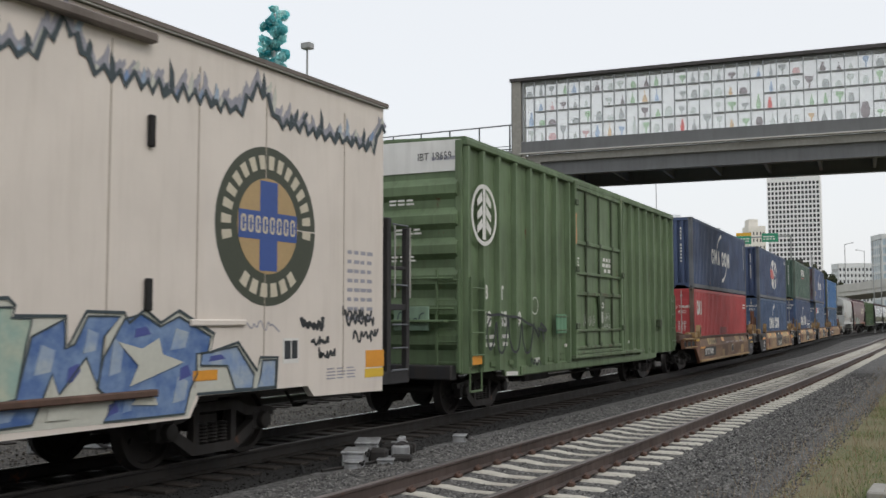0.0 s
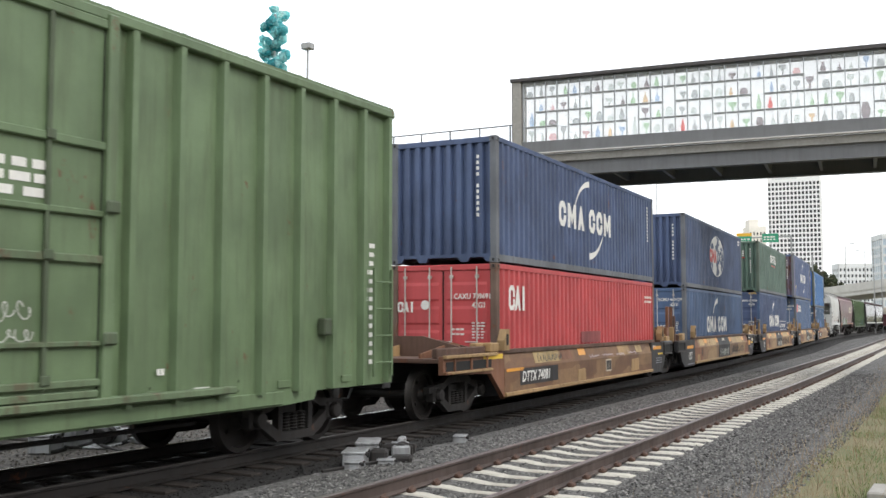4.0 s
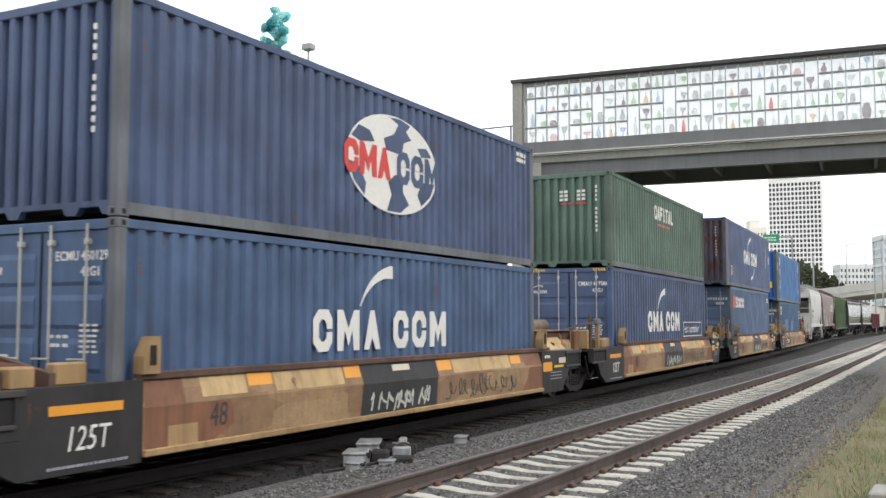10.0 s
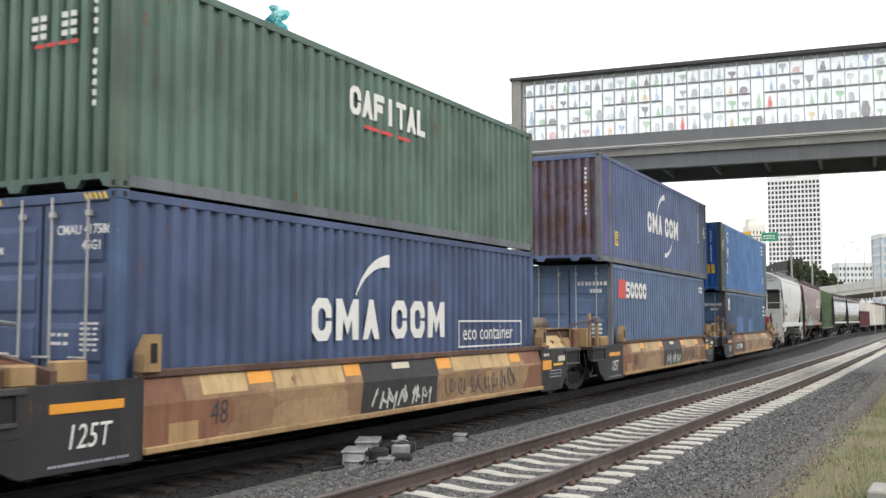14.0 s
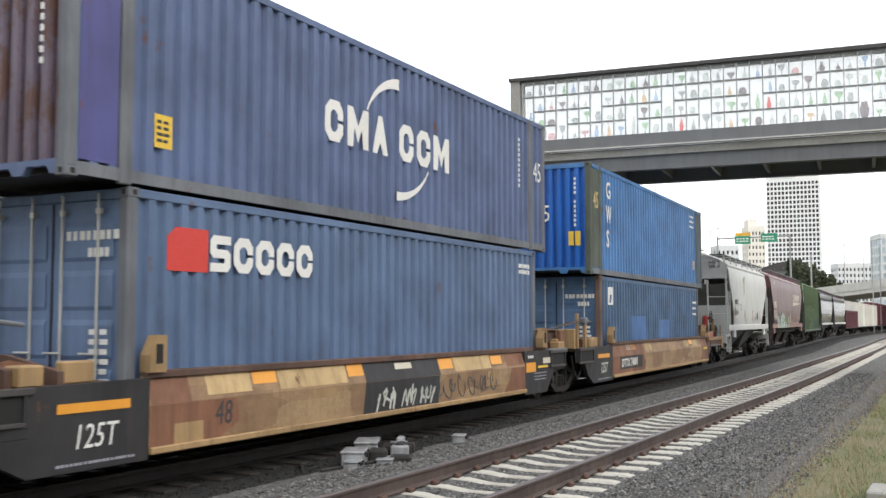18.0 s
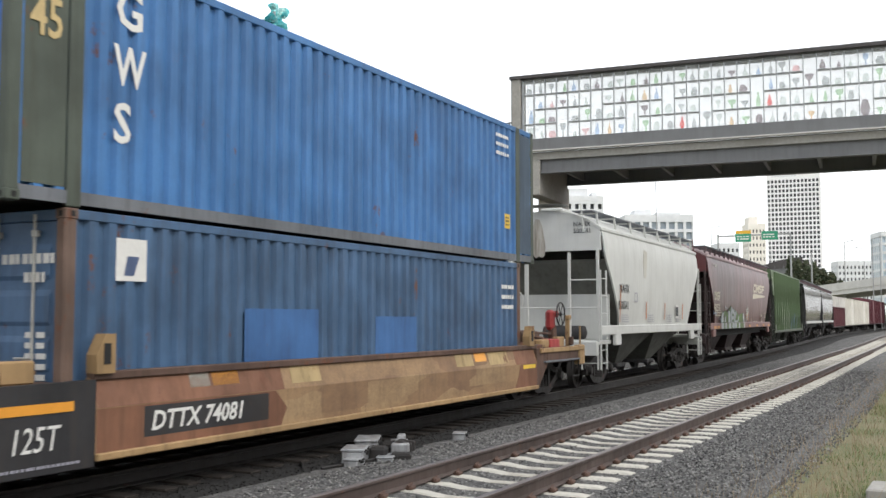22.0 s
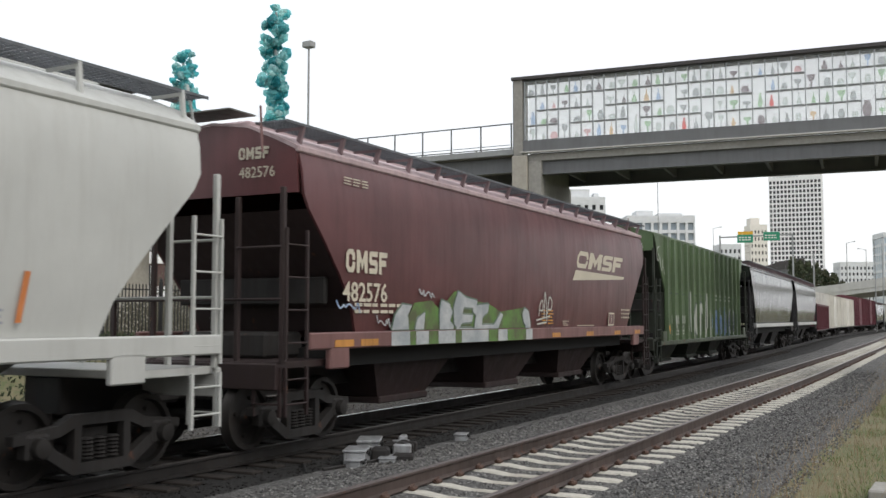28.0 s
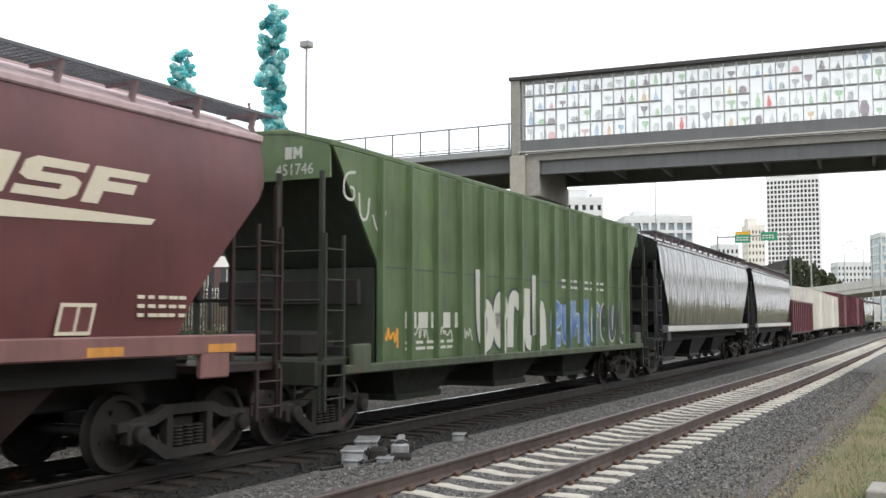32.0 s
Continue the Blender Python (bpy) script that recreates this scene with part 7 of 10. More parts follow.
    for p in ([(3.76, 1.56), (4.11, 1.48), (4.36, 1.59), (4.42, 1.41), (4.76, 1.31), (4.27, 1.17), (3.94, 1.08), (4.06, 1.3)], [(3.97, 0.88), (4.12, 1.03), (4.33, 0.93), (4.36, 0.85)], [(2.85, 0.8), (2.92, 1.18), (3.01, 1.0), (3.3, 1.32), (3.42, 1.2), (3.33, 0.98), (3.15, 0.8)]):
        part("graffiti", flat([p], f - 0.02), SPRAY_PALE, root, "pale star shape")
    part("marking", flat([[(4.93, 1.08), (5.35, 1.08), (5.35, 1.2), (4.93, 1.2)]], f - 0.008), ORANGEP, root, "orange stripe")
    part("marking", flat([[(8.65, 1.09), (9.17, 1.09), (9.17, 1.34), (8.65, 1.34)]], f), ORANGEP, root, "orange reflective square")
    part("marking", flat([[(6.64, 1.22), (6.98, 1.22), (6.98, 1.55), (6.64, 1.55)]], f), WHITEP, root, "white label plate")
    part("marking", flat([[(6.67, 1.28), (6.8, 1.28), (6.8, 1.52), (6.67, 1.52)], [(6.83, 1.28), (6.95, 1.28), (6.95, 1.52), (6.83, 1.52)]], f - 0.004), DARKP, root, "dark label print")
    part("marking", bars(8.15, 1.75, 0.7, 1.1, 8, f, 4, 0.6), GRAF_GREY, root, "faint small print")
    for q, (x0, x1, z0, z1, w) in enumerate(((7.0, 7.6, 1.58, 1.87, 0.045), (7.05, 7.55, 1.62, 1.85, 0.04), (7.3, 7.65, 1.4, 1.6, 0.04), (7.4, 7.83, 1.22, 1.42, 0.04), (8.02, 8.8, 1.68, 2.02, 0.045), (8.1, 8.9, 1.62, 1.95, 0.04), (8.3, 9.02, 1.4, 1.72, 0.045))):
        part("graffiti", scrawl(x0, x1, z0, z1, 20 + q, f - 0.0015 * (q % 2), w, 15), DARKP, root, "dark sprayed scrawl")
    part("graffiti", scrawl(5.95, 6.5, 1.6, 1.85, 31, f, 0.02, 10), GRAF_GREY, root, "faint grey sprayed scrawl")
    part("label_plate", flat([[(8.63, 0.94), (9.15, 0.94), (9.15, 1.07), (8.63, 1.07)]], f), YELLOWP, root, "pale yellow label")
    part("marking", bars(7.65, 0.95, 0.75, 0.18, 4, f, 3, 0.6), GRAF_GREY, root, "faint small print")
    truck(root, 5.95)
    truck(root, -5.95)
    coupler(root, h, 1)
    part("end_beam", Shape().chamfer(h, h + 0.15, -1.4, 1.4, 0.72, 1.0, 0.02), BLACKPAINT, root)
    # black end rack with its ladder and platform
    rack = part("end_rack", Shape().chamfer(9.5, 9.62, -1.46, -1.34, 0.85, 3.42, 0.012).chamfer(10.1, 10.2, -1.46, -1.36, 0.85, 3.3, 0.012), BLACKPAINT, root, "black end rack")
    part("rack_plate", Shape().chamfer(9.55, 10.15, -1.44, -1.4, 1.95, 2.05, 0.01), BLACKPAINT, rack)
    part("rack_plate", Shape().chamfer(9.55, 10.15, -1.44, -1.4, 2.6, 2.66, 0.01), BLACKPAINT, rack)
    part("rack_foot", Shape().chamfer(9.2, 10.2, -1.46, -1.3, 0.78, 0.98, 0.015), BLACKPAINT, rack)
    part("rack_post", Shape().chamfer(9.5, 9.6, 1.3, 1.42, 0.85, 3.4, 0.012).chamfer(9.5, 9.6, -0.3, -0.2, 0.85, 2.0, 0.012), BLACKPAINT, rack)
    for z in (3.32, 2.35, 1.72, 1.35, 1.0):
        part("rung", Shape().rod((9.62, -1.48, z), (10.1, -1.48, z), 0.014, 6), GREYPOST, rack, "worn grey rung")
    for x in (9.66, 10.14):
        part("grab_iron", Shape().rod((x, -1.5, 2.15), (x, -1.5, 3.3), 0.014, 6), RODS, rack, "bright grab iron")
    part("rack_screen", Shape().box(9.5, 9.54, -1.3, 1.3, 0.98, 2.3), BLACKPAINT, rack)
    part("end_platform", Shape().chamfer(h + 0.15, 10.2, -1.3, 1.3, 0.84, 0.9, 0.01), BLACKPAINT, root)
    return ride(root, -36.5)


GRIMEGREEN = paint("grimy green fitting paint", (0.062, 0.088, 0.048), 0.6, 0.4, 0.6, 0.1)
RUSTGREEN = paint("rusty green bar paint", (0.1, 0.145, 0.078), 0.6, 0.3, 0.8, 0.6, grime_rgb=(0.07, 0.065, 0.04), rust_rgb=(0.095, 0.085, 0.05))
PRIMER = paint("orange primer", (0.45, 0.25, 0.13), 0.7, 0.2, 0.3)


def green_boxcar():
    root = thing("boxcar", "green ribbed boxcar with a tree emblem and plug door", "railway car", group="cars of the train")
    h, y = 7.73, 1.5
    low = [(-h, 0.82), (-5.8, 0.82), (-5.75, 0.7), (-5.0, 0.66), (5.0, 0.66), (5.75, 0.7), (5.8, 0.82), (h, 0.82)]
    for m in (1, -1):
        part("side", Shape().prism(low + [(h, 5.0), (-h, 5.0)], -y * m, -(y - 0.06) * m), BOXGREEN, root)
        part("top_chord", Shape().chamfer(-h, h, -y - 0.11 if m > 0 else y - 0.02, -y + 0.02 if m > 0 else y + 0.11, 4.98, 5.1, 0.015), BOXGREEN, root)
    part("side_sill", Shape().chamfer(-5.0, 5.0, -y - 0.04, -y - 0.001, 0.68, 0.86, 0.012), BOXGREEN, root)
    post = Shape().prism([(-0.05, 0.0), (0.05, 0.0), (0.07, -0.001), (0.045, -0.1), (-0.045, -0.1), (-0.07, -0.001)], 0.84, 4.98, "z").mesh("side_post", BOXGREEN)
    for x in (-7.62, -6.95, -6.2, -5.35, -4.55, -3.75, -3.0, -2.15, 2.2, 2.95, 3.7, 4.5, 5.3, 6.1, 6.9, 7.62):
        part("side_post", post, BOXGREEN, root, m=pose(x, -y, 0))
    part("roof", Shape().prism([(-y - 0.08, 5.1), (0, 5.15), (y + 0.08, 5.1), (y + 0.08, 5.14), (0, 5.2), (-y - 0.08, 5.14)], -h, h, "x"), BOXGREEN, root)
    for k in range(14):
        x = -h + 0.4 + k * 1.15
        part("roof_rib", Shape().prism([(-y, 5.14), (0, 5.195), (y, 5.14), (y, 5.18), (0, 5.24), (-y, 5.18)], x, x + 0.07, "x"), BOXGREEN, root)
    part("floor", Shape().box(-h, h, -1.4, 1.4, 0.85, 1.0), BLACKPAINT, root)
    for x0, sg in ((-h, -1), (h, 1)):
        part("end_wall", Shape().prism([(-y, 0.95), (y, 0.95), (y, 5.1), (0, 5.14), (-y, 5.1)], min(x0, x0 - sg * 0.05), max(x0, x0 - sg * 0.05), "x"), BOXGREEN, root)
        for i in range(6):
            z = 1.25 + 0.55 * i
            part("end_rib", Shape().prism([(x0, z), (x0 + sg * 0.1, z + 0.1), (x0 + sg * 0.1, z + 0.26), (x0, z + 0.4)], -1.44, 1.44), BOXGREEN, root)
        part("end_beam", Shape().chamfer(min(x0, x0 + sg * 0.25), max(x0, x0 + sg * 0.25), -1.4, 1.4, 0.72, 0.98, 0.02), BLACKPAINT, root)
        part("end_post", Shape().chamfer(min(x0, x0 + sg * 0.04), max(x0, x0 + sg * 0.04), -y - 0.02, -y + 0.12, 0.84, 5.08, 0.01), BOXGREEN, root)
        coupler(root, x0 + sg * 0.25, sg)
    part("end_panel", Shape().prism([(-y + 0.02, 4.52), (y - 0.02, 4.52), (y - 0.02, 5.09), (0, 5.12), (-y + 0.02, 5.09)], -h - 0.025, -h - 0.002, "x"), BOXWHITE, root, "white upper end panel")
    words("IBT 18659", 0.2, -h - 0.03, 0.95 - 1.55, 4.74, root, DARKP, END, squeeze=0.85)
    part("end_platform", Shape().chamfer(-h - 0.32, -h - 0.1, -1.3, 1.3, 1.75, 1.8, 0.01), BOXGREEN, root)
    ladder(root, BOXGREEN, -1.5, -1.05, -h - 0.11, 0.85, 2.7, 5, "y")
    part("placard_board", Shape().chamfer(-h - 0.2, -h - 0.17, -0.93, -0.2, 1.6, 2.04, 0.01), paint("dusty green board", (0.2, 0.3, 0.22), 0.6), root, "dusty pale green board")
    part("graffiti", Shape().ribbon([(0.28, 1.75), (0.32, 1.95), (0.4, 1.92), (0.36, 1.72), (0.5, 1.72), (0.52, 1.86), (0.58, 1.72), (0.66, 1.86), (0.72, 1.7), (0.74, 1.9), (0.84, 1.92)], 0.022, 0, 2), GRAF_DARK, root, "dark sprayed scrawl", m=pose(-h - 0.204, 0, 0, 0, 0, -90))
    for yy, zz in ((0.05, 3.9), (0.2, 3.35), (0.1, 2.85)):
        part("marking", bars(yy, zz, 0.55, 0.14, 2, -h - 0.104, 3, 0.5, True, "x"), WHITEP, root, "faint small print")
    part("marking", bars(0.9, 4.72, 0.0 + 0.5, 0.08, 1, -h - 0.028, 4, 0.2, True, "x"), GRAF_GREY, root, "faded small print")
    part("rail_bar", Shape().rod((-h - 0.15, -1.4, 2.55), (-h - 0.15, 1.3, 2.55), 0.018).rod((-h - 0.15, -1.4, 2.0), (-h - 0.15, 1.3, 2.0), 0.018), BOXGREEN, root)
    ladder(root, BOXGREEN, -7.62, -7.05, -y - 0.12, 0.95, 2.58, 4)
    ladder(root, BOXGREEN, 7.1, 7.6, -y - 0.12, 0.95, 2.58, 4)
    part("step", Shape().rod((-7.6, -y - 0.1, 0.9), (-7.6, -y - 0.1, 0.5), 0.018).rod((-7.1, -y - 0.1, 0.9), (-7.1, -y - 0.1, 0.5), 0.018).rod((-7.6, -y - 0.1, 0.5), (-7.1, -y - 0.1, 0.5), 0.022), BOXGREEN, root)
    # plug door with its frame, bars and lock rods
    part("door", Shape().chamfer(-1.8, 1.8, -y - 0.07, -y - 0.002, 1.02, 5.0, 0.015), BOXGREEN, root, "green plug door")
    for x in (-1.84, 1.84):
        part("door_post", Shape().chamfer(x - 0.07, x + 0.07, -y - 0.15, -y - 0.002, 0.9, 5.05, 0.015), BOXGREEN, root)
    for x in (-1.0, 0.02, 1.05):
        part("lock_rod", Shape().rod((x, -y - 0.1, 1.1), (x, -y - 0.1, 4.9), 0.028, 8), GRIMEGREEN, root)
    for z, hh in ((4.93, 0.1), (3.62, 0.09), (2.9, 0.07), (2.42, 0.09), (1.55, 0.06), (1.15, 0.08)):
        part("door_bar", Shape().chamfer(-1.77, 1.77, -y - 0.125, -y - 0.071, z - hh / 2, z + hh / 2, 0.012), RUSTGREEN if z < 2.5 else BOXGREEN, root)
    part("door_rail", Shape().chamfer(-2.0, 3.9, -y - 0.17, -y - 0.041, 0.9, 0.99, 0.015), RUSTGREEN, root)
    part("latch", Shape().prism([(-0.2, 2.4), (0.22, 2.4), (0.2, 2.15), (0.14, 1.62), (-0.08, 1.62), (-0.14, 2.1)], -y - 0.17, -y - 0.126), GRIMEGREEN, root, "grimy lock housing")
    part("latch_ring", flat([arc(0.04, 2.16, 0.05, 0.08, 0, 359, n=18)], -y - 0.172), WHITEP, root, "white ring")
    part("latch_plate", Shape().chamfer(-0.07, 0.06, -y - 0.178, -y - 0.171, 1.72, 2.0, 0.002), PALEP, root, "pale latch plate")
    part("placard_board", Shape().chamfer(-3.15, -2.5, -y - 0.13, -y - 0.1, 1.5, 1.92, 0.01), paint("pale green board", (0.12, 0.27, 0.16), 0.6, 0.3, 0.5, 0.1), root, "pale green board")
    for z in (1.56, 1.86):
        part("board_rail", Shape().chamfer(-3.17, -2.48, -y - 0.145, -y - 0.131, z, z + 0.025, 0.004), BOXGREEN, root)
    # emblem and markings
    f = -y - 0.104
    part("emblem", flat([arc(-6.97, 3.76, 0.5, 0.58, 0, 359, n=32)], f), WHITEP, root, "white oval ring")
    part("emblem", flat([[(-7.05, 3.3), (-6.9, 3.3), (-6.92, 4.3), (-7.02, 4.3)]], f), WHITEP, root, "white tree trunk shape")
    for sg in (-1, 1):
        for z in (3.4, 3.65, 3.9):
            part("emblem", flat([[(-6.97 + sg * 0.08, z + 0.12), (-6.97 + sg * 0.3, z), (-6.97 + sg * 0.32, z + 0.12), (-6.97 + sg * 0.1, z + 0.3)]], f), WHITEP, root, "white branch shape")
    f2 = -y - 0.002
    words("IB", 0.37, -6.8, f2 - 0.002, 2.2, root, WHITEP, squeeze=0.7, bold=0.014)
    words("T", 0.37, -5.99, f2 - 0.002, 2.2, root, WHITEP, squeeze=0.7, bold=0.014)
    words("18", 0.4, -6.8, f2 - 0.002, 1.68, root, WHITEP, squeeze=0.9, bold=0.014)
    words("65", 0.4, -6.02, f2 - 0.002, 1.68, root, WHITEP, squeeze=0.9, bold=0.014)
    words("9", 0.4, -5.1, f2 - 0.002, 1.68, root, WHITEP, squeeze=0.9, bold=0.014)
    part("marking", bars(-6.85, 1.25, 1.3, 0.3, 2, f2, 4, 0.5), WHITEP, root, "white print")
    part("marking", bars(0.4, 3.27, 0.72, 0.1, 1, -y - 0.074, 3, 0.1), WHITEP, root, "small white print")
    part("marking", bars(0.33, 3.13, 0.86, 0.1, 1, -y - 0.074, 3, 0.1), WHITEP, root, "small white print")
    part("marking", bars(0.48, 2.99, 0.6, 0.1, 1, -y - 0.074, 2, 0.1), WHITEP, root, "small white print")
    part("marking", bars(-1.68, 3.05, 0.24, 0.24, 3, -y - 0.074, 2, 0.5), WHITEP, root, "faint small print")
    for x, z, wd in ((-2.99, 1.17, 0.24), (-2.42, 1.18, 0.17), (2.66, 1.17, 0.12), (1.5, 1.5, 0.14), (1.5, 1.66, 0.14)):
        part("marking", bars(x, z, wd, 0.08, 1, -y - 0.043, 2, 0.1), WHITEP, root, "short white print")
    part("paint_patch", Shape().prism([(-1.9, 3.56), (-1.8, 3.58), (-1.79, 3.8), (-1.83, 4.05), (-1.8, 4.3), (-1.88, 4.28), (-1.87, 4.0)], -y - 0.153, -y - 0.1505), PRIMER, root, "bare orange primer patch")
    for x, z in ((-1.84, 4.55), (-1.84, 1.66), (-1.84, 2.98), (1.84, 1.6), (1.84, 2.98)):
        part("hinge", Shape().chamfer(x - 0.1, x + 0.09, -y - 0.2, -y - 0.151, z - 0.07, z + 0.07, 0.02), GRIMEGREEN, root, "grimy dark hinge")
    for x in (-1.0, 0.02, 1.05):
        for z in (1.2, 2.44, 3.64):
            part("rod_guide", Shape().chamfer(x - 0.06, x + 0.06, -y - 0.15, -y - 0.126, z - 0.05, z + 0.05, 0.01), GRIMEGREEN, root, "grimy rod guide")
    part("handle_box", Shape().chamfer(5.8, 5.98, -y - 0.14, -y - 0.005, 1.58, 1.82, 0.02), GRIMEGREEN, root, "grimy lever bracket")
    part("threshold", Shape().chamfer(-1.72, 1.72, -y - 0.15, -y - 0.076, 1.0, 1.075, 0.01), RUSTGREEN, root, "rusty worn threshold")
    for x in (-2.42, -2.6, -4.35, -4.6, 2.58, 4.1):
        part("rivet_row", Shape().chamfer(x, x + 0.03, -y - 0.012, -y - 0.001, 0.9, 0.93, 0.004).chamfer(x, x + 0.03, -y - 0.012, -y - 0.001, 1.02, 1.05, 0.004), GRIMEGREEN, root)
    part("marking", bars(6.95, 1.1, 0.4, 1.9, 14, f2, 2, 0.5), WHITEP, root, "column of small white print")
    part("marking", flat([arc(-4.14, 2.1, 0.17, 0.19, 0, 359, n=20)], f2), WHITEP, root, "small white ring")
    part("reflector", flat([[(-7.62, 0.98), (-7.1, 0.98), (-7.1, 1.15), (-7.62, 1.15)]], -y - 0.112), ORANGEP, root, "orange reflective square")
    part("marking", flat([[(-5.7, 0.7), (-5.1, 0.68), (-5.1, 0.76), (-5.7, 0.78)]], -y - 0.002), WHITEP, root, "white jacking mark")
    for i, p in enumerate(([(-6.87, 1.9), (-6.61, 1.88), (-6.28, 1.91), (-5.85, 1.86), (-5.29, 1.86), (-4.86, 1.73), (-4.51, 1.68)], [(-6.71, 1.83), (-6.89, 1.59), (-6.83, 1.34), (-6.68, 1.2), (-6.51, 1.46), (-6.41, 1.85), (-6.37, 1.39), (-6.26, 1.15), (-6.03, 1.18), (-5.91, 1.57), (-5.85, 1.86)],
                           [(-5.85, 1.86), (-5.77, 1.37), (-5.57, 1.14), (-5.3, 1.18), (-5.2, 1.56), (-5.13, 1.8), (-5.09, 1.35), (-4.9, 1.1), (-4.67, 1.15), (-4.53, 1.55), (-4.46, 1.73)], [(-4.51, 1.68), (-4.29, 1.54), (-4.2, 1.4), (-4.15, 1.65), (-4.0, 1.75), (-3.94, 1.46), (-3.89, 1.33)], [(-4.27, 1.62), (-3.6, 1.53), (-4.09, 1.74)],
                           [(-4.67, 0.91), (-4.61, 1.05), (-4.49, 0.83), (-4.44, 1.02), (-4.31, 0.81), (-4.23, 0.99), (-4.07, 0.84)])):
        part("graffiti", Shape().ribbon(p, 0.05 if i < 5 else 0.035, f - 0.001 - 0.0012 * i, 2), DARKP, root, "dark looping sprayed line")
    for i, (x, z, hh) in enumerate(((-1.18, 1.64, 0.3), (-0.98, 1.66, 0.28), (-0.74, 1.64, 0.3), (-0.5, 1.64, 0.32), (0.3, 1.78, 0.2), (0.52, 1.78, 0.2), (0.74, 1.78, 0.2), (0.32, 1.58, 0.16), (0.54, 1.58, 0.16), (0.76, 1.56, 0.18))):
        part("graffiti", loop_letter(x, z, 0.2, hh, 60 + i * 5, -y - 0.0745 - 0.0006 * i, 0.014), PALEP, root, "pale sprayed flourish")
    for x in (-1.77, 1.77):
        part("door_gap", Shape().box(x - 0.015, x + 0.015, -y - 0.076, -y - 0.0705, 1.05, 4.95), BLACKGAP, root, "dark door gap")
    part("door_gap", Shape().box(-1.75, 1.75, -y - 0.076, -y - 0.0705, 1.04, 1.07), BLACKGAP, root, "dark door gap")
    for x in (-6.5, -5.6, -4.2, -3.4, 2.5, 3.3, 4.9, 6.4):
        part("tie_bracket", Shape().chamfer(x, x + 0.26, -y - 0.03, -y - 0.041 + 0.04, 0.9, 1.0, 0.008), PALEP if x in (-4.2, 3.3) else BOXGREEN, root)
    truck(root, -5.9)
    truck(root, 5.9)
    part("brake_gear", Shape().chamfer(-3.5, -2.0, -1.0, -0.6, 0.45, 0.66, 0.02).rod((-4, -0.9, 0.5), (4, -0.9, 0.5), 0.03), BLACKPAINT, root)
    return ride(root, -16.7)


white_boxcar()
green_boxcar()


# ---- covered hoppers ----
BRACKET = paint("dusty mauve bracket paint", (0.2, 0.14, 0.15), 0.6, 0.2, 0.3, 0.1)


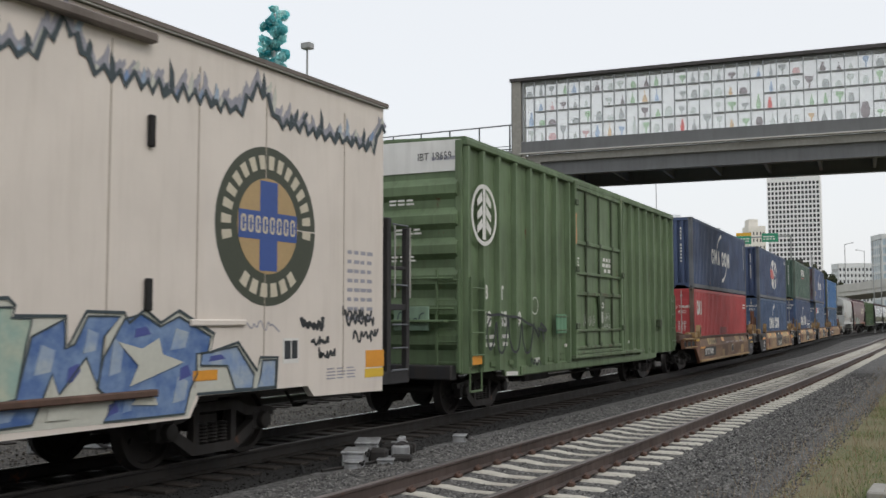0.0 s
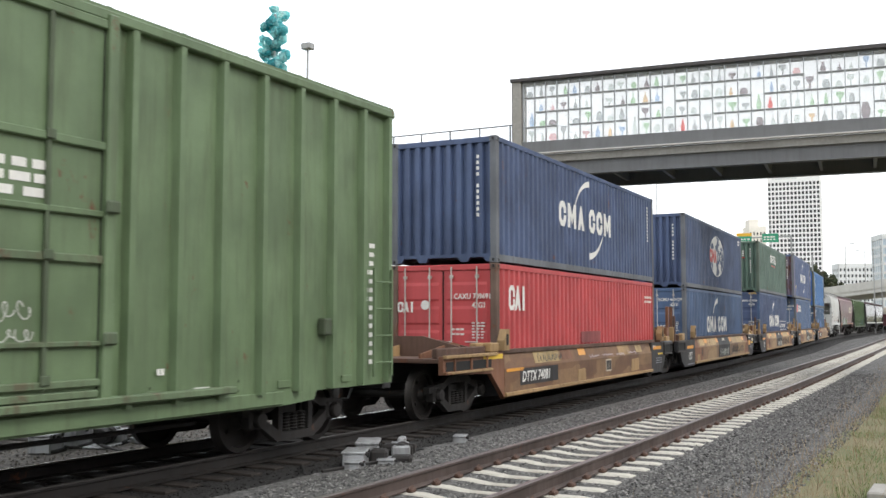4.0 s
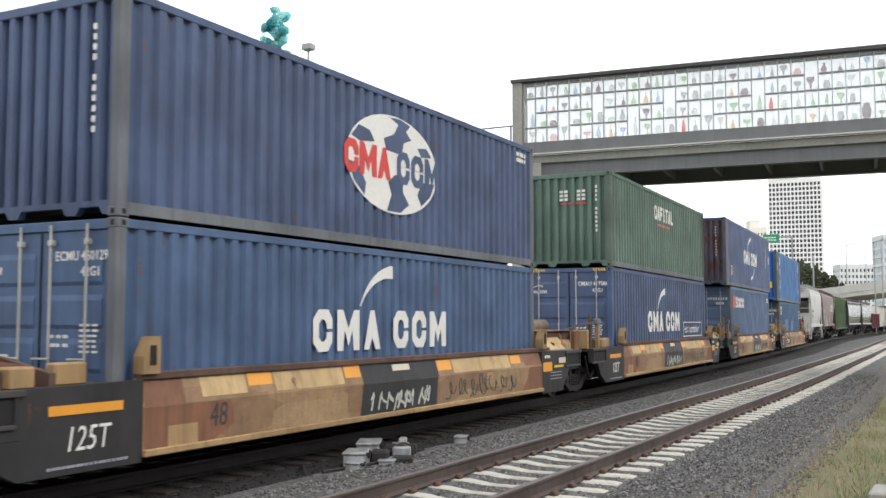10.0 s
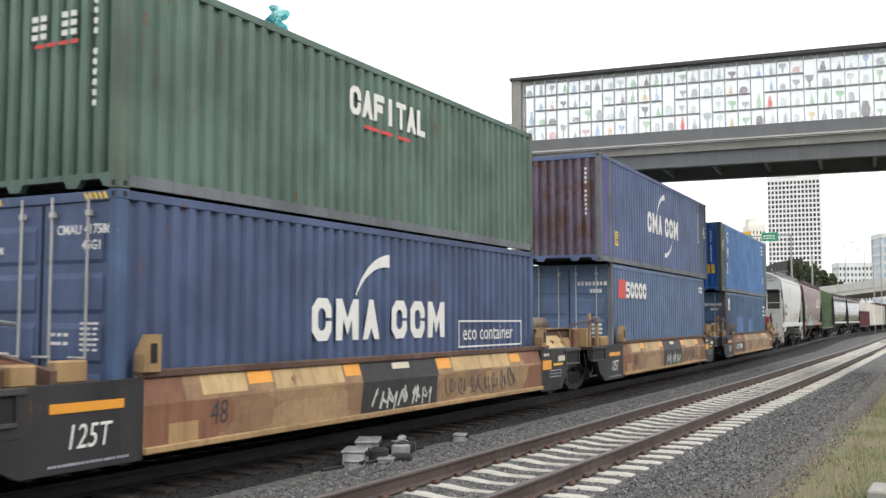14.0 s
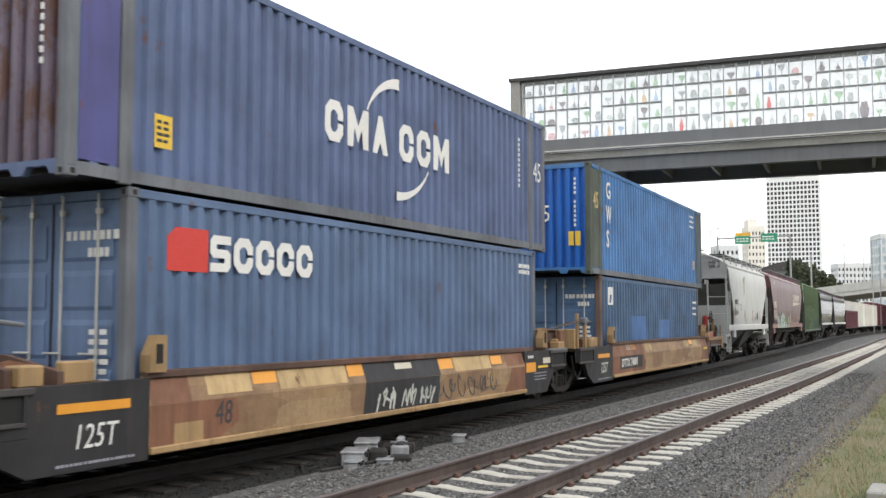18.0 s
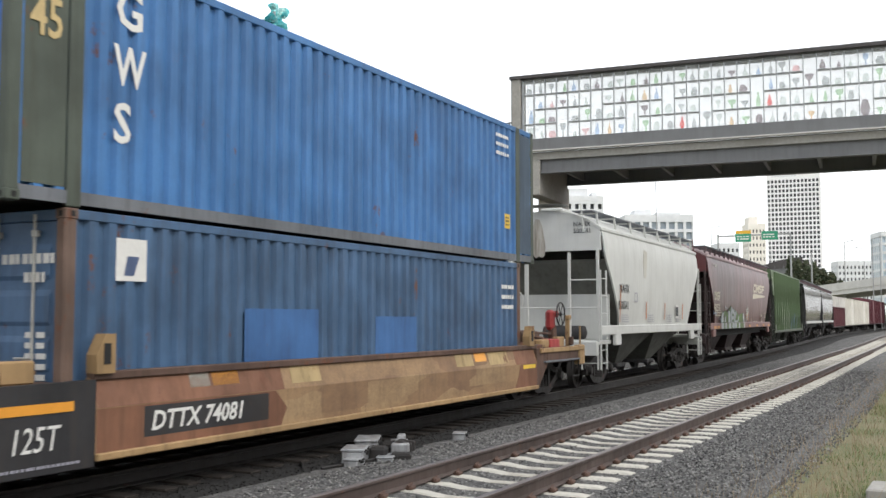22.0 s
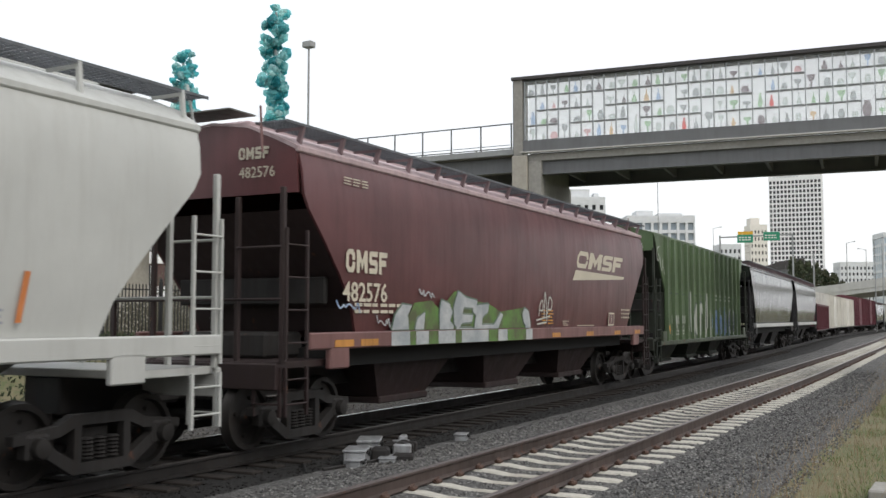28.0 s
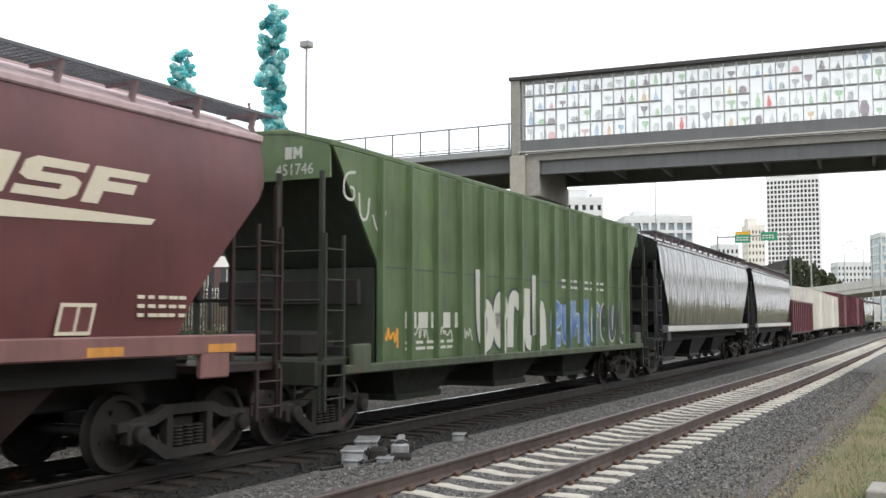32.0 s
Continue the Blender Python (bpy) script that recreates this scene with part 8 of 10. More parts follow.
def hopper(c, half, skin, roof_skin, end_skin, label, bays=2, pivot=4.6, ribs=0, sill_skin=None, flat_side=False, posts=True, boards=True):
    root = thing("hopper_car", label, "railway car", group="cars of the train")
    sill_skin = sill_skin or skin
    inset = 0.4
    x_end = half - inset
    end_paint = sill_skin if posts else end_skin
    if flat_side:
        levels = [(1.05, 1.45, x_end - 1.3), (2.62, 1.45, x_end - 1.3), (4.3, 1.45, x_end), (4.38, 1.4, x_end)]
        crown = [(4.38, 1.4), (4.55, 0.8), (4.62, 0.0)]
    else:
        levels = [(1.6, 1.5, x_end - 1.45), (1.95, 1.535, x_end - 1.3), (2.4, 1.565, x_end - 0.95), (2.9, 1.58, x_end - 0.5), (3.3, 1.58, x_end - 0.12), (3.5, 1.575, x_end - 0.01), (3.85, 1.545, x_end), (4.08 if posts else 4.14, 1.47, x_end)]
        crown = [(4.08 if posts else 4.14, 1.47), (4.3, 1.15), (4.5, 0.65), (4.58, 0.0)]
    for m in (1, -1):
        sh, n = Shape(), len(levels)
        for z, w, xe in levels:
            sh.v += [(-xe, -w * m, z), (xe, -w * m, z), (-xe, -(w - 0.04) * m, z), (xe, -(w - 0.04) * m, z)]
        for i in range(n - 1):
            a, b = 4 * i, 4 * i + 4
            sh.f += [(a, a + 1, b + 1, b), (a + 3, a + 2, b + 2, b + 3), (a, b, b + 2, a + 2), (a + 1, a + 3, b + 3, b + 1)]
        sh.f += [(0, 2, 3, 1), (4 * n - 4, 4 * n - 3, 4 * n - 1, 4 * n - 2)]
        part("side_sheet", sh, skin, root, smooth=not flat_side)
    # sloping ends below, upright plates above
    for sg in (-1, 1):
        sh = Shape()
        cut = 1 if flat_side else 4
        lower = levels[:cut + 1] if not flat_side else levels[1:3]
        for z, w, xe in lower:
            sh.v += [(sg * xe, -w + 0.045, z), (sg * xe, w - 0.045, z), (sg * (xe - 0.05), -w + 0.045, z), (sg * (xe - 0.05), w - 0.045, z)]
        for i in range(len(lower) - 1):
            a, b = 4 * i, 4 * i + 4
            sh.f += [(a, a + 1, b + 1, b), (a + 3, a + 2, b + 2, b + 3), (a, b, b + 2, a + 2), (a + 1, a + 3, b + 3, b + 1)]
        # end_skin holds the shade below the end plates in its colour
        part("slope_sheet", sh, end_skin, root, "slope sheet painted dark for shade")
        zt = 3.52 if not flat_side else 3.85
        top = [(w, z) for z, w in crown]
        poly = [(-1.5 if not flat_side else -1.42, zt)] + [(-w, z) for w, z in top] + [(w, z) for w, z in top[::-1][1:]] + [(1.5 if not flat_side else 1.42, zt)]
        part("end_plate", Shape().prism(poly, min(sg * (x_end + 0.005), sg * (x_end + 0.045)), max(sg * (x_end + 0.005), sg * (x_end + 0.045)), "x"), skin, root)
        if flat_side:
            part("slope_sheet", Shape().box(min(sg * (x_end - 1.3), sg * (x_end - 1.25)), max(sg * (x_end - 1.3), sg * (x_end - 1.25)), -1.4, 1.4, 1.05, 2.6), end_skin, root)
        # end platform, posts, ladders
        e0, e1 = sorted((sg * (x_end - 0.9), sg * (half + 0.02)))
        part("end_platform", Shape().chamfer(e0, e1, -1.45, 1.45, 1.12, 1.22, 0.012), end_paint, root)
        part("end_beam", Shape().chamfer(min(sg * half, sg * (half + 0.1)), max(sg * half, sg * (half + 0.1)), -1.5, 1.5, 0.85, 1.2, 0.015), end_paint, root)
        part("draft_sill", Shape().chamfer(e0, e1, -0.3, 0.3, 0.68, 1.12, 0.02), BLACKPAINT, root)
        for yy in (-1.5, -0.75, 0.75, 1.5):
            part("end_post", Shape().chamfer(min(sg * half, sg * (half - 0.07)), max(sg * half, sg * (half - 0.07)), yy - 0.035, yy + 0.035, 1.2, (3.9 if flat_side else 3.55) if abs(yy) > 1 else (3.9 if flat_side else 3.45), 0.008), end_paint, root)
        if not posts:
            part("brake_rack", Shape().chamfer(min(sg * (x_end - 1.25), sg * (x_end - 0.35)), max(sg * (x_end - 1.25), sg * (x_end - 0.35)), -0.7, 0.9, 1.22, 1.6, 0.05), TRUCKM, root, "black brake rack")
            part("slope_brace", Shape().chamfer(min(sg * (x_end - 0.95), sg * (x_end - 0.85)), max(sg * (x_end - 0.95), sg * (x_end - 0.85)), -1.35, 1.35, 2.0, 2.4, 0.02), TRUCKM, root)
        part("hand_rail", Shape().rod((sg * half, -1.5, 2.05), (sg * half, 1.5, 2.05), 0.018).rod((sg * half, -1.5, 2.75), (sg * half, -0.75, 2.75), 0.018), end_paint, root)
        ladder(root, end_paint, min(sg * (half - 0.02), sg * (half - 0.5)), max(sg * (half - 0.02), sg * (half - 0.5)), -1.56, 1.25, 3.0, 4)
        ladder(root, end_paint, min(sg * (half - 0.02), sg * (half - 0.5)), max(sg * (half - 0.02), sg * (half - 0.5)), -1.56, 0.5, 1.15, 2)
        ladder(root, end_paint, -1.5, -1.08, sg * half, 0.5, 1.15, 2, "y")
        part("jacking_plate", Shape().chamfer(min(sg * (pivot + 0.1), sg * (pivot - 0.4)), max(sg * (pivot + 0.1), sg * (pivot - 0.4)), -1.6, -1.5, 1.08, 1.42, 0.02), sill_skin, root)
        coupler(root, sg * (half + 0.1), sg)
        truck(root, sg * pivot)
    for m in (1, -1):
        part("side_sill", Shape().chamfer(-half + (0.02 if posts else 0.55), half - (0.02 if posts else 0.55), -1.6 if m > 0 else 1.5, -1.5 if m > 0 else 1.6, 1.36 if not flat_side else 0.98, 1.6 if not flat_side else 1.12, 0.02), sill_skin, root)
    # roof
    half_roof = [(-w - (0.03 if i == 0 else 0), z + 0.02) for i, (z, w) in enumerate(crown)]
    outer = half_roof + [(-a, b) for a, b in half_roof[::-1][1:]]
    part("roof", Shape().prism(outer + [(a * 0.97, b - 0.04) for a, b in outer[::-1]], -x_end - 0.06, x_end + 0.06, "x"), roof_skin, root)
    part("roof_angle", Shape().chamfer(-x_end - 0.05, x_end + 0.05, -crown[0][1] - 0.05, -crown[0][1] + 0.03, crown[0][0] - 0.07, crown[0][0] + 0.03, 0.02), roof_skin, root)
    top_z = crown[-1][0]
    part("hatch_cover", Shape().chamfer(-x_end + 0.4, x_end - 0.4, -0.3, 0.3, top_z + 0.02, top_z + 0.12, 0.03), roof_skin, root)
    bz, out = (top_z - 0.09, 1.36) if posts else (4.44, 1.52)
    for y0 in (-out, out - 0.52) if boards else ():
        board = part("running_board", Shape().box(-x_end - 0.35, x_end + 0.35, y0, y0 + 0.02, bz, bz + 0.035).box(-x_end - 0.35, x_end + 0.35, y0 + 0.5, y0 + 0.52, bz, bz + 0.035), GREYPOST, root, "open grating walkway")
        sl = Shape()
        k = int((2 * x_end + 0.7) / 0.09)
        for i in range(k):
            sl.box(-x_end - 0.34 + i * 0.09, -x_end - 0.34 + i * 0.09 + 0.014, y0 + 0.021, y0 + 0.499, bz + 0.005, bz + 0.03)
        for q in range(1, 8):
            sl.box(-x_end - 0.34, x_end + 0.34, y0 + 0.065 * q - 0.004, y0 + 0.065 * q + 0.004, bz + 0.012, bz + 0.028)
        tagged(part("grating", sl, GREYPOST, board), kind="stuff")
    steps = round((2 * x_end - 0.2) / (1.55 if posts else 1.06))
    for i in range(steps + 1 if boards else 0):
        x = -x_end + 0.1 + i * (2 * x_end - 0.2) / steps
        part("board_bracket", Shape().prism([(-out, bz + 0.03), (-max(1.4, out - 0.08), crown[0][0] + 0.06), (-max(1.34, out - 0.14), crown[0][0] + 0.12), (-out + 0.05, bz + 0.03)], x - 0.025, x + 0.025, "x"), roof_skin if posts else BRACKET, root)
        part("board_bearer", Shape().box(x - 0.02, x + 0.02, -out + 0.02, -out + 0.5, bz - 0.04, bz - 0.002), roof_skin if posts else BRACKET, root)
    for sg in (-1, 1) if boards else ():
        part("end_walk", Shape().box(min(sg * (x_end - 0.25), sg * (x_end + 0.35)), max(sg * (x_end - 0.25), sg * (x_end + 0.35)), -0.55, 0.55, top_z + 0.12, top_z + 0.14), SLOPEGREY, root)
        part("grab_iron", Shape().rod((sg * (x_end + 0.3), -1.05, top_z + 0.12), (sg * (x_end + 0.38), -1.15, crown[0][0] - 0.1), 0.018), sill_skin, root)
    # chutes
    span = 2 * (pivot - 1.25)
    for b in range(bays):
        x0 = -span / 2 + b * span / bays
        x1 = x0 + span / bays
        m0 = (x0 + x1) / 2
        if not posts:
            x0, x1 = m0 - span / bays * 0.4, m0 + span / bays * 0.4
        hw, yb, zb = (0.32, 0.75, 0.5) if posts else (span / bays * 0.2, 0.8, 0.5)
        sh = Shape()
        ty = 1.42 if posts else 1.2
        sh.v = [(x0, -ty, 1.45), (x1, -ty, 1.45), (x1, ty, 1.45), (x0, ty, 1.45), (m0 - hw, -yb, zb), (m0 + hw, -yb, zb), (m0 + hw, yb, zb), (m0 - hw, yb, zb)]
        sh.f = [(3, 2, 1, 0), (4, 5, 6, 7), (0, 1, 5, 4), (1, 2, 6, 5), (2, 3, 7, 6), (3, 0, 4, 7)]
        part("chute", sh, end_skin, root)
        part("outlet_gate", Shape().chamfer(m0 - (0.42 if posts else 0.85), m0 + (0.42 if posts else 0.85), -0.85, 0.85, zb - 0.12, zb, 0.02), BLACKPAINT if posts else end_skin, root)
    if not posts:
        part("centre_sill", Shape().chamfer(-pivot, pivot, -0.36, 0.36, 0.72, 1.4, 0.02), BLACKPAINT, root)
        # added black sheet paints the dark below the side sills
        part("underside_shade", Shape().box(-pivot + 0.4, pivot - 0.4, -1.2, 1.2, 1.08, 1.36), BLACKGAP, root)
        for yy in (-1.15, 1.1):
            part("brake_pipe", Shape().rod((-pivot + 1.2, yy, 1.2), (pivot - 1.2, yy, 1.2), 0.03, 6), BLACKPAINT, root)
    if ribs:
        rib = Shape().prism([(-0.05, 0.0), (0.05, 0.0), (0.035, -0.1), (-0.035, -0.1)], 1.06, 4.32, "z").mesh("side_post", skin)
        for i in range(ribs):
            x = -x_end + 1.3 + i * (2 * x_end - 2.6) / (ribs - 1)
            part("side_post", rib, skin, root, m=pose(x, -1.45, 0))
    ride(root, c)
    return root


LILAC = spray("pale lilac spray paint", (0.33, 0.36, 0.38), (0.5, 0.52, 0.52))
MOSSLINE = spray("mossy outline spray paint", (0.11, 0.16, 0.12), (0.2, 0.25, 0.2))
# body brown taken near black: grime plus the ends' and chutes' shade
SHADEBROWN = paint("grimy brown end sheet, shade in its colour", (0.024, 0.012, 0.012), 0.6, 0.3, 0.4, 0.05)
# paler than the body: the sky's reflection is put into the colour
SILLBROWN = paint("brown sill paint lightened for sky reflection", (0.17, 0.085, 0.08), 0.5, 0.2, 0.3, 0.05)
STREAK = paint("rusty brown streak", (0.36, 0.34, 0.3), 0.7, 0.3, 1.0, 0.0, grime_rgb=(0.1, 0.08, 0.055))
DULLORANGE = paint("dull orange reflector", (0.5, 0.23, 0.05), 0.5, 0.2, 0.4, 0.1)
FADEORANGE = paint("faded red orange stripe", (0.5, 0.17, 0.05), 0.6, 0.3, 0.6, 0.2)
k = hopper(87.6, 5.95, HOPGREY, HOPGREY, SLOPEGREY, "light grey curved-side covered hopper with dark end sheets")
f = -1.565
words("NAHX", 0.34, -4.27, -1.585, 2.47, k, DARKP, squeeze=0.95)
words("500541", 0.34, -4.33, -1.577, 2.02, k, DARKP, squeeze=0.95)
words("NAHX", 0.17, -5.61, -0.76, 4.14, k, DARKP, END, squeeze=0.95)
words("500541", 0.17, -5.61, -0.76, 3.97, k, DARKP, END, squeeze=0.95)
part("marking", flat([[(-4.32, 1.68), (-4.26, 1.68), (-4.1, 2.65), (-4.16, 2.65)]], -1.582), FADEORANGE, k, "orange streaked stripe")
for x in (-1.6, 0.6, 3.0):
    part("marking", flat([[(x, 1.75), (x + 0.07, 1.75), (x + 0.17, 2.25), (x + 0.1, 2.25)]], -1.572), FADEORANGE, k, "faded orange stripe")
for x in (-4.0, -1.3, 1.0, 2.2):
    part("marking", bars(x, 1.66, 0.7, 0.24, 4, -1.552, 4, 0.6), GRAF_GREY, k, "faint grey print")
part("marking", flat([[(2.1, 1.8), (2.5, 1.8), (2.5, 2.2), (2.1, 2.2)]], -1.57), WHITEP, k, "white label plate")
part("marking", flat([[(2.14, 1.85), (2.29, 1.85), (2.29, 2.15), (2.14, 2.15)], [(2.32, 1.85), (2.46, 1.85), (2.46, 2.15), (2.32, 2.15)]], -1.574), DARKP, k, "dark label print")
part("stain", Shape().prism([(0.02, 3.42), (0.1, 3.36), (0.18, 3.4), (0.27, 3.34), (0.36, 3.45), (0.4, 3.7), (0.36, 3.95), (0.34, 4.2), (0.28, 4.38), (0.16, 4.36), (0.08, 4.15), (0.04, 3.9), (0.0, 3.65)], -5.6, -5.597, "x"), STREAK, k, "dark brown stain streak")
hand_wheel(k, -6.02, 0.75, 2.25, "x", HOPGREY, "pale grey spoked brake wheel", 0.28)
part("brake_gear", Shape().lathe([(0.05, -5.99), (0.14, -5.97), (0.14, -5.86), (0.05, -5.84)], 12, "x", (0, 0.75, 2.25)), HOPGREY, k)
# pale panel paints the lit lower part of the slope sheet
part("lit_slope_panel", Shape().box(-4.62, -4.58, -1.4, 1.4, 1.22, 2.42), HOPGREY, k)
part("placard_board", Shape().chamfer(-5.66, -5.62, 0.95, 1.42, 3.68, 4.2, 0.008), HOPGREY, k, "pale placard board")
part("marking", bars(-1.38, 3.85, 0.38, 0.14, 2, -5.662, 1, 0.5, False, "x"), REDP, k, "faint red print")
for yy in (0.5, 0.96):
    part("end_post", Shape().chamfer(-5.72, -5.64, yy - 0.05, yy + 0.05, 1.2, 3.75, 0.01), HOPGREY, k)
for zz in (1.75, 2.1, 2.5, 2.9):
    part("grab_iron", Shape().rod((-5.95, 0.96, zz), (-5.95, 1.5, zz), 0.016, 6), HOPGREY, k)
part("stain", flat([[(-1.75, 2.95), (-1.55, 2.92), (-1.45, 3.3), (-1.4, 3.7), (-1.75, 3.75), (-1.85, 3.35)]], -1.582), paint("pale tan stain", (0.46, 0.45, 0.4), 0.6, 0.1, 0.5, 0.0, grime_rgb=(0.34, 0.3, 0.23)), k, "faint tan stain")
part("marking", flat([[(-2.8, 2.24), (-2.5, 2.24), (-2.5, 2.27), (-2.8, 2.27)], [(-2.8, 2.47), (-2.5, 2.47), (-2.5, 2.5), (-2.8, 2.5)], [(-2.8, 2.27), (-2.77, 2.27), (-2.77, 2.47), (-2.8, 2.47)], [(-2.53, 2.27), (-2.5, 2.27), (-2.5, 2.47), (-2.53, 2.47)]], -1.583), GRAF_GREY, k, "thin grey frame")
part("hose", Shape().ribbon([(-5.9, 1.0), (-5.96, 0.7), (-6.15, 0.5), (-6.35, 0.55)], 0.04, -0.5, 2, 0.04), BLACKGAP, k)
part("air_tank", Shape().lathe([(0.05, -1.0), (0.16, -0.95), (0.18, -0.9), (0.18, 0.1), (0.16, 0.15), (0.05, 0.2)], 14, "y", (-5.3, 0, 1.42)), BLACKPAINT, k, "black brake cylinder", smooth=True)

k = hopper(103.5, 8.75, BROWN, PINK, SHADEBROWN, "mineral brown curved-side covered hopper with graffiti", 3, 7.6, sill_skin=SILLBROWN, posts=False)
part("marking", blocks(-7.3, 2.47, 0.34, ["round", "comb", "wave", "step"], -1.586, 0.72, 0.14)[0], CREAMP, k, "cream brand shapes")
words("482576", 0.4, -7.37, -1.582, 2.05, k, CREAMP, squeeze=1.06, bold=0.006)
part("marking", blocks(2.62, 2.99, 0.4, ["round", "comb", "wave", "step"], -1.584, 1.9, 0.22, lean=0.5)[0], CREAMP, k, "cream slanted brand shapes")
part("marking", flat([[(2.38, 2.68), (2.6, 2.93), (6.42, 2.9), (6.35, 2.83)]], -1.583), CREAMP, k, "cream wedge")
part("marking", blocks(0.5, 4.02, 0.17, ["round", "comb", "wave", "step"], 0, 0.62, 0.14)[0], CREAMP, k, "cream brand shapes", m=pose(-8.41, 0, 0, 0, 0, -90))
words("482576", 0.22, -8.41, -0.5, 3.76, k, CREAMP, END, squeeze=0.95)
part("marking", bars(-7.0, 1.85, 1.5, 0.2, 2, -1.55, 6, 0.5), CREAMP, k, "small cream print")
part("marking", bars(6.2, 1.78, 0.8, 0.3, 3, -1.556, 5, 0.6), CREAMP, k, "small cream print")
part("marking", flat([[(5.09, 1.62), (5.55, 1.62), (5.63, 1.95), (5.17, 1.95)]], -1.55), CREAMP, k, "cream label frame")
part("marking", flat([[(5.14, 1.66), (5.32, 1.66), (5.38, 1.91), (5.2, 1.91)], [(5.36, 1.66), (5.52, 1.66), (5.58, 1.91), (5.42, 1.91)]], -1.554), BROWN, k, "dark label print")
part("marking", bars(0.49, 1.66, 0.75, 0.34, 5, -1.556, 2, 0.7), ORANGEP, k, "thin orange print")
part("marking", bars(1.79, 1.63, 0.45, 0.13, 3, -1.55, 1, 0.6), CREAMP, k, "small cream print")
part("marking", flat([[(2.78, 1.625), (4.0, 1.625), (4.0, 1.645), (2.78, 1.645)]], -1.54), CREAMP, k, "thin cream line")
part("marking", bars(-7.35, 3.74, 0.75, 0.13, 3, -1.575, 3, 0.6), CREAMP, k, "small cream print")
part("graffiti", flat([[(-5.6, 1.61), (-5.2, 2.05), (-4.6, 2.1), (-4.3, 1.95), (-3.7, 2.28), (-2.9, 2.12), (-2.3, 2.08), (-1.7, 1.93), (-0.55, 2.02), (-0.4, 1.61)]], -1.566), GRAF_LIME, k, "green sprayed field")
letters = [[(-5.95, 1.62), (-5.85, 1.85), (-5.6, 2.02), (-5.3, 2.0), (-5.45, 1.85), (-5.4, 1.62)],
           [(-5.2, 1.62), (-5.1, 1.8), (-4.85, 1.9), (-4.9, 1.62)],
           [(-4.32, 1.93), (-4.25, 2.11), (-3.95, 2.05), (-3.83, 1.91), (-3.93, 1.76), (-3.78, 1.66), (-3.81, 1.61), (-4.31, 1.61)],
           [(-3.79, 1.98), (-3.6, 2.28), (-3.31, 2.18), (-2.8, 2.12), (-2.88, 1.99), (-3.38, 2.0), (-3.44, 1.87), (-2.99, 1.86), (-3.03, 1.74), (-3.44, 1.72), (-3.57, 1.63), (-2.9, 1.62), (-2.9, 1.61), (-3.7, 1.61), (-3.65, 1.63), (-3.76, 1.7)],
           [(-3.0, 2.03), (-2.29, 2.07), (-2.33, 1.93), (-2.58, 1.83), (-2.62, 1.68), (-2.06, 1.68), (-1.73, 1.9), (-1.64, 1.87), (-1.87, 1.62), (-1.96, 1.61), (-2.25, 1.61), (-2.7, 1.61), (-2.94, 1.61), (-2.87, 1.86), (-2.99, 1.92)],
           [(-0.64, 1.88), (-0.53, 2.01), (-0.33, 1.95), (-0.24, 1.73), (-0.21, 1.61), (-0.5, 1.61), (-0.48, 1.66), (-0.59, 1.73)]]
for i, q in enumerate(letters):
    part("graffiti", Shape().ribbon(q + q[:1], 0.07, -1.572 - 0.001 * i, 0), MOSSLINE, k, "dull green sprayed outline")
    part("graffiti", flat([q], -1.58 - 0.001 * i), LILAC, k, "pale lilac sprayed letter")
for i, (x0, x1, mt) in enumerate(((-6.0, -5.4, LILAC), (-5.4, -5.2, GRAF_LIME), (-5.2, -4.75, LILAC), (-4.75, -4.4, GRAF_LIME), (-4.4, -3.75, LILAC), (-3.75, -3.5, GRAF_LIME), (-3.5, -2.35, LILAC), (-2.35, -1.9, GRAF_LIME), (-1.9, -1.45, LILAC), (-1.45, -0.5, GRAF_LIME), (-0.5, -0.15, LILAC))):
    part("graffiti", flat([[(x0, 1.37), (x1 - 0.01, 1.37), (x1 - 0.01, 1.59), (x0, 1.59)]], -1.603), mt, k, "spray running over the sill")
part("graffiti", scrawl(-7.5, -6.9, 1.86, 2.1, 3, -1.572, 0.03, 8), GRAF_LBLUE, k, "pale blue sprayed scrawl")
part("graffiti", scrawl(-5.08, -4.53, 2.1, 2.3, 5, -1.585, 0.03, 8), LILAC, k, "lilac sprayed scrawl")
part("graffiti", scrawl(-6.37, -5.95, 1.64, 1.85, 8, -1.572, 0.025, 8), LILAC, k, "lilac sprayed scrawl")
for i, q in enumerate(([(0.25, 1.85), (0.35, 2.15), (0.5, 2.2), (0.5, 1.95), (0.3, 1.98)], [(0.55, 1.8), (0.62, 2.45), (0.68, 2.2), (0.72, 1.75)], [(0.75, 1.9), (0.85, 2.3), (1.05, 2.2), (1.0, 1.98), (0.8, 2.0)], [(0.1, 1.76), (0.9, 1.85)], [(0.15, 1.68), (0.7, 1.72)])):
    part("graffiti", Shape().ribbon(q, 0.035, -1.583 - 0.001 * i, 2), PALEP, k, "pale sprayed scrawl")
for x in (-7.6, -6.9, 1.0, 3.28, 5.47, 7.3):
    part("reflector", Shape().box(x, x + 0.5, -1.606, -1.601, 1.39, 1.49), DULLORANGE, k, "dull orange reflector")

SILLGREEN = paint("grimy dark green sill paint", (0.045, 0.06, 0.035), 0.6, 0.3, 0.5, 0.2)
# soot and the open end's shade are both put into this green
SHADEGREEN = paint("dark green end sheet, soot and shade in its colour", (0.02, 0.026, 0.018), 0.7, 0.3, 0.4, 0.1)
k = hopper(121.55, 8.35, BNGREEN, BNGREEN, SHADEGREEN, "leaf green ribbed hopper with graffiti", 3, 7.5, 15, SILLGREEN, True, False, False)
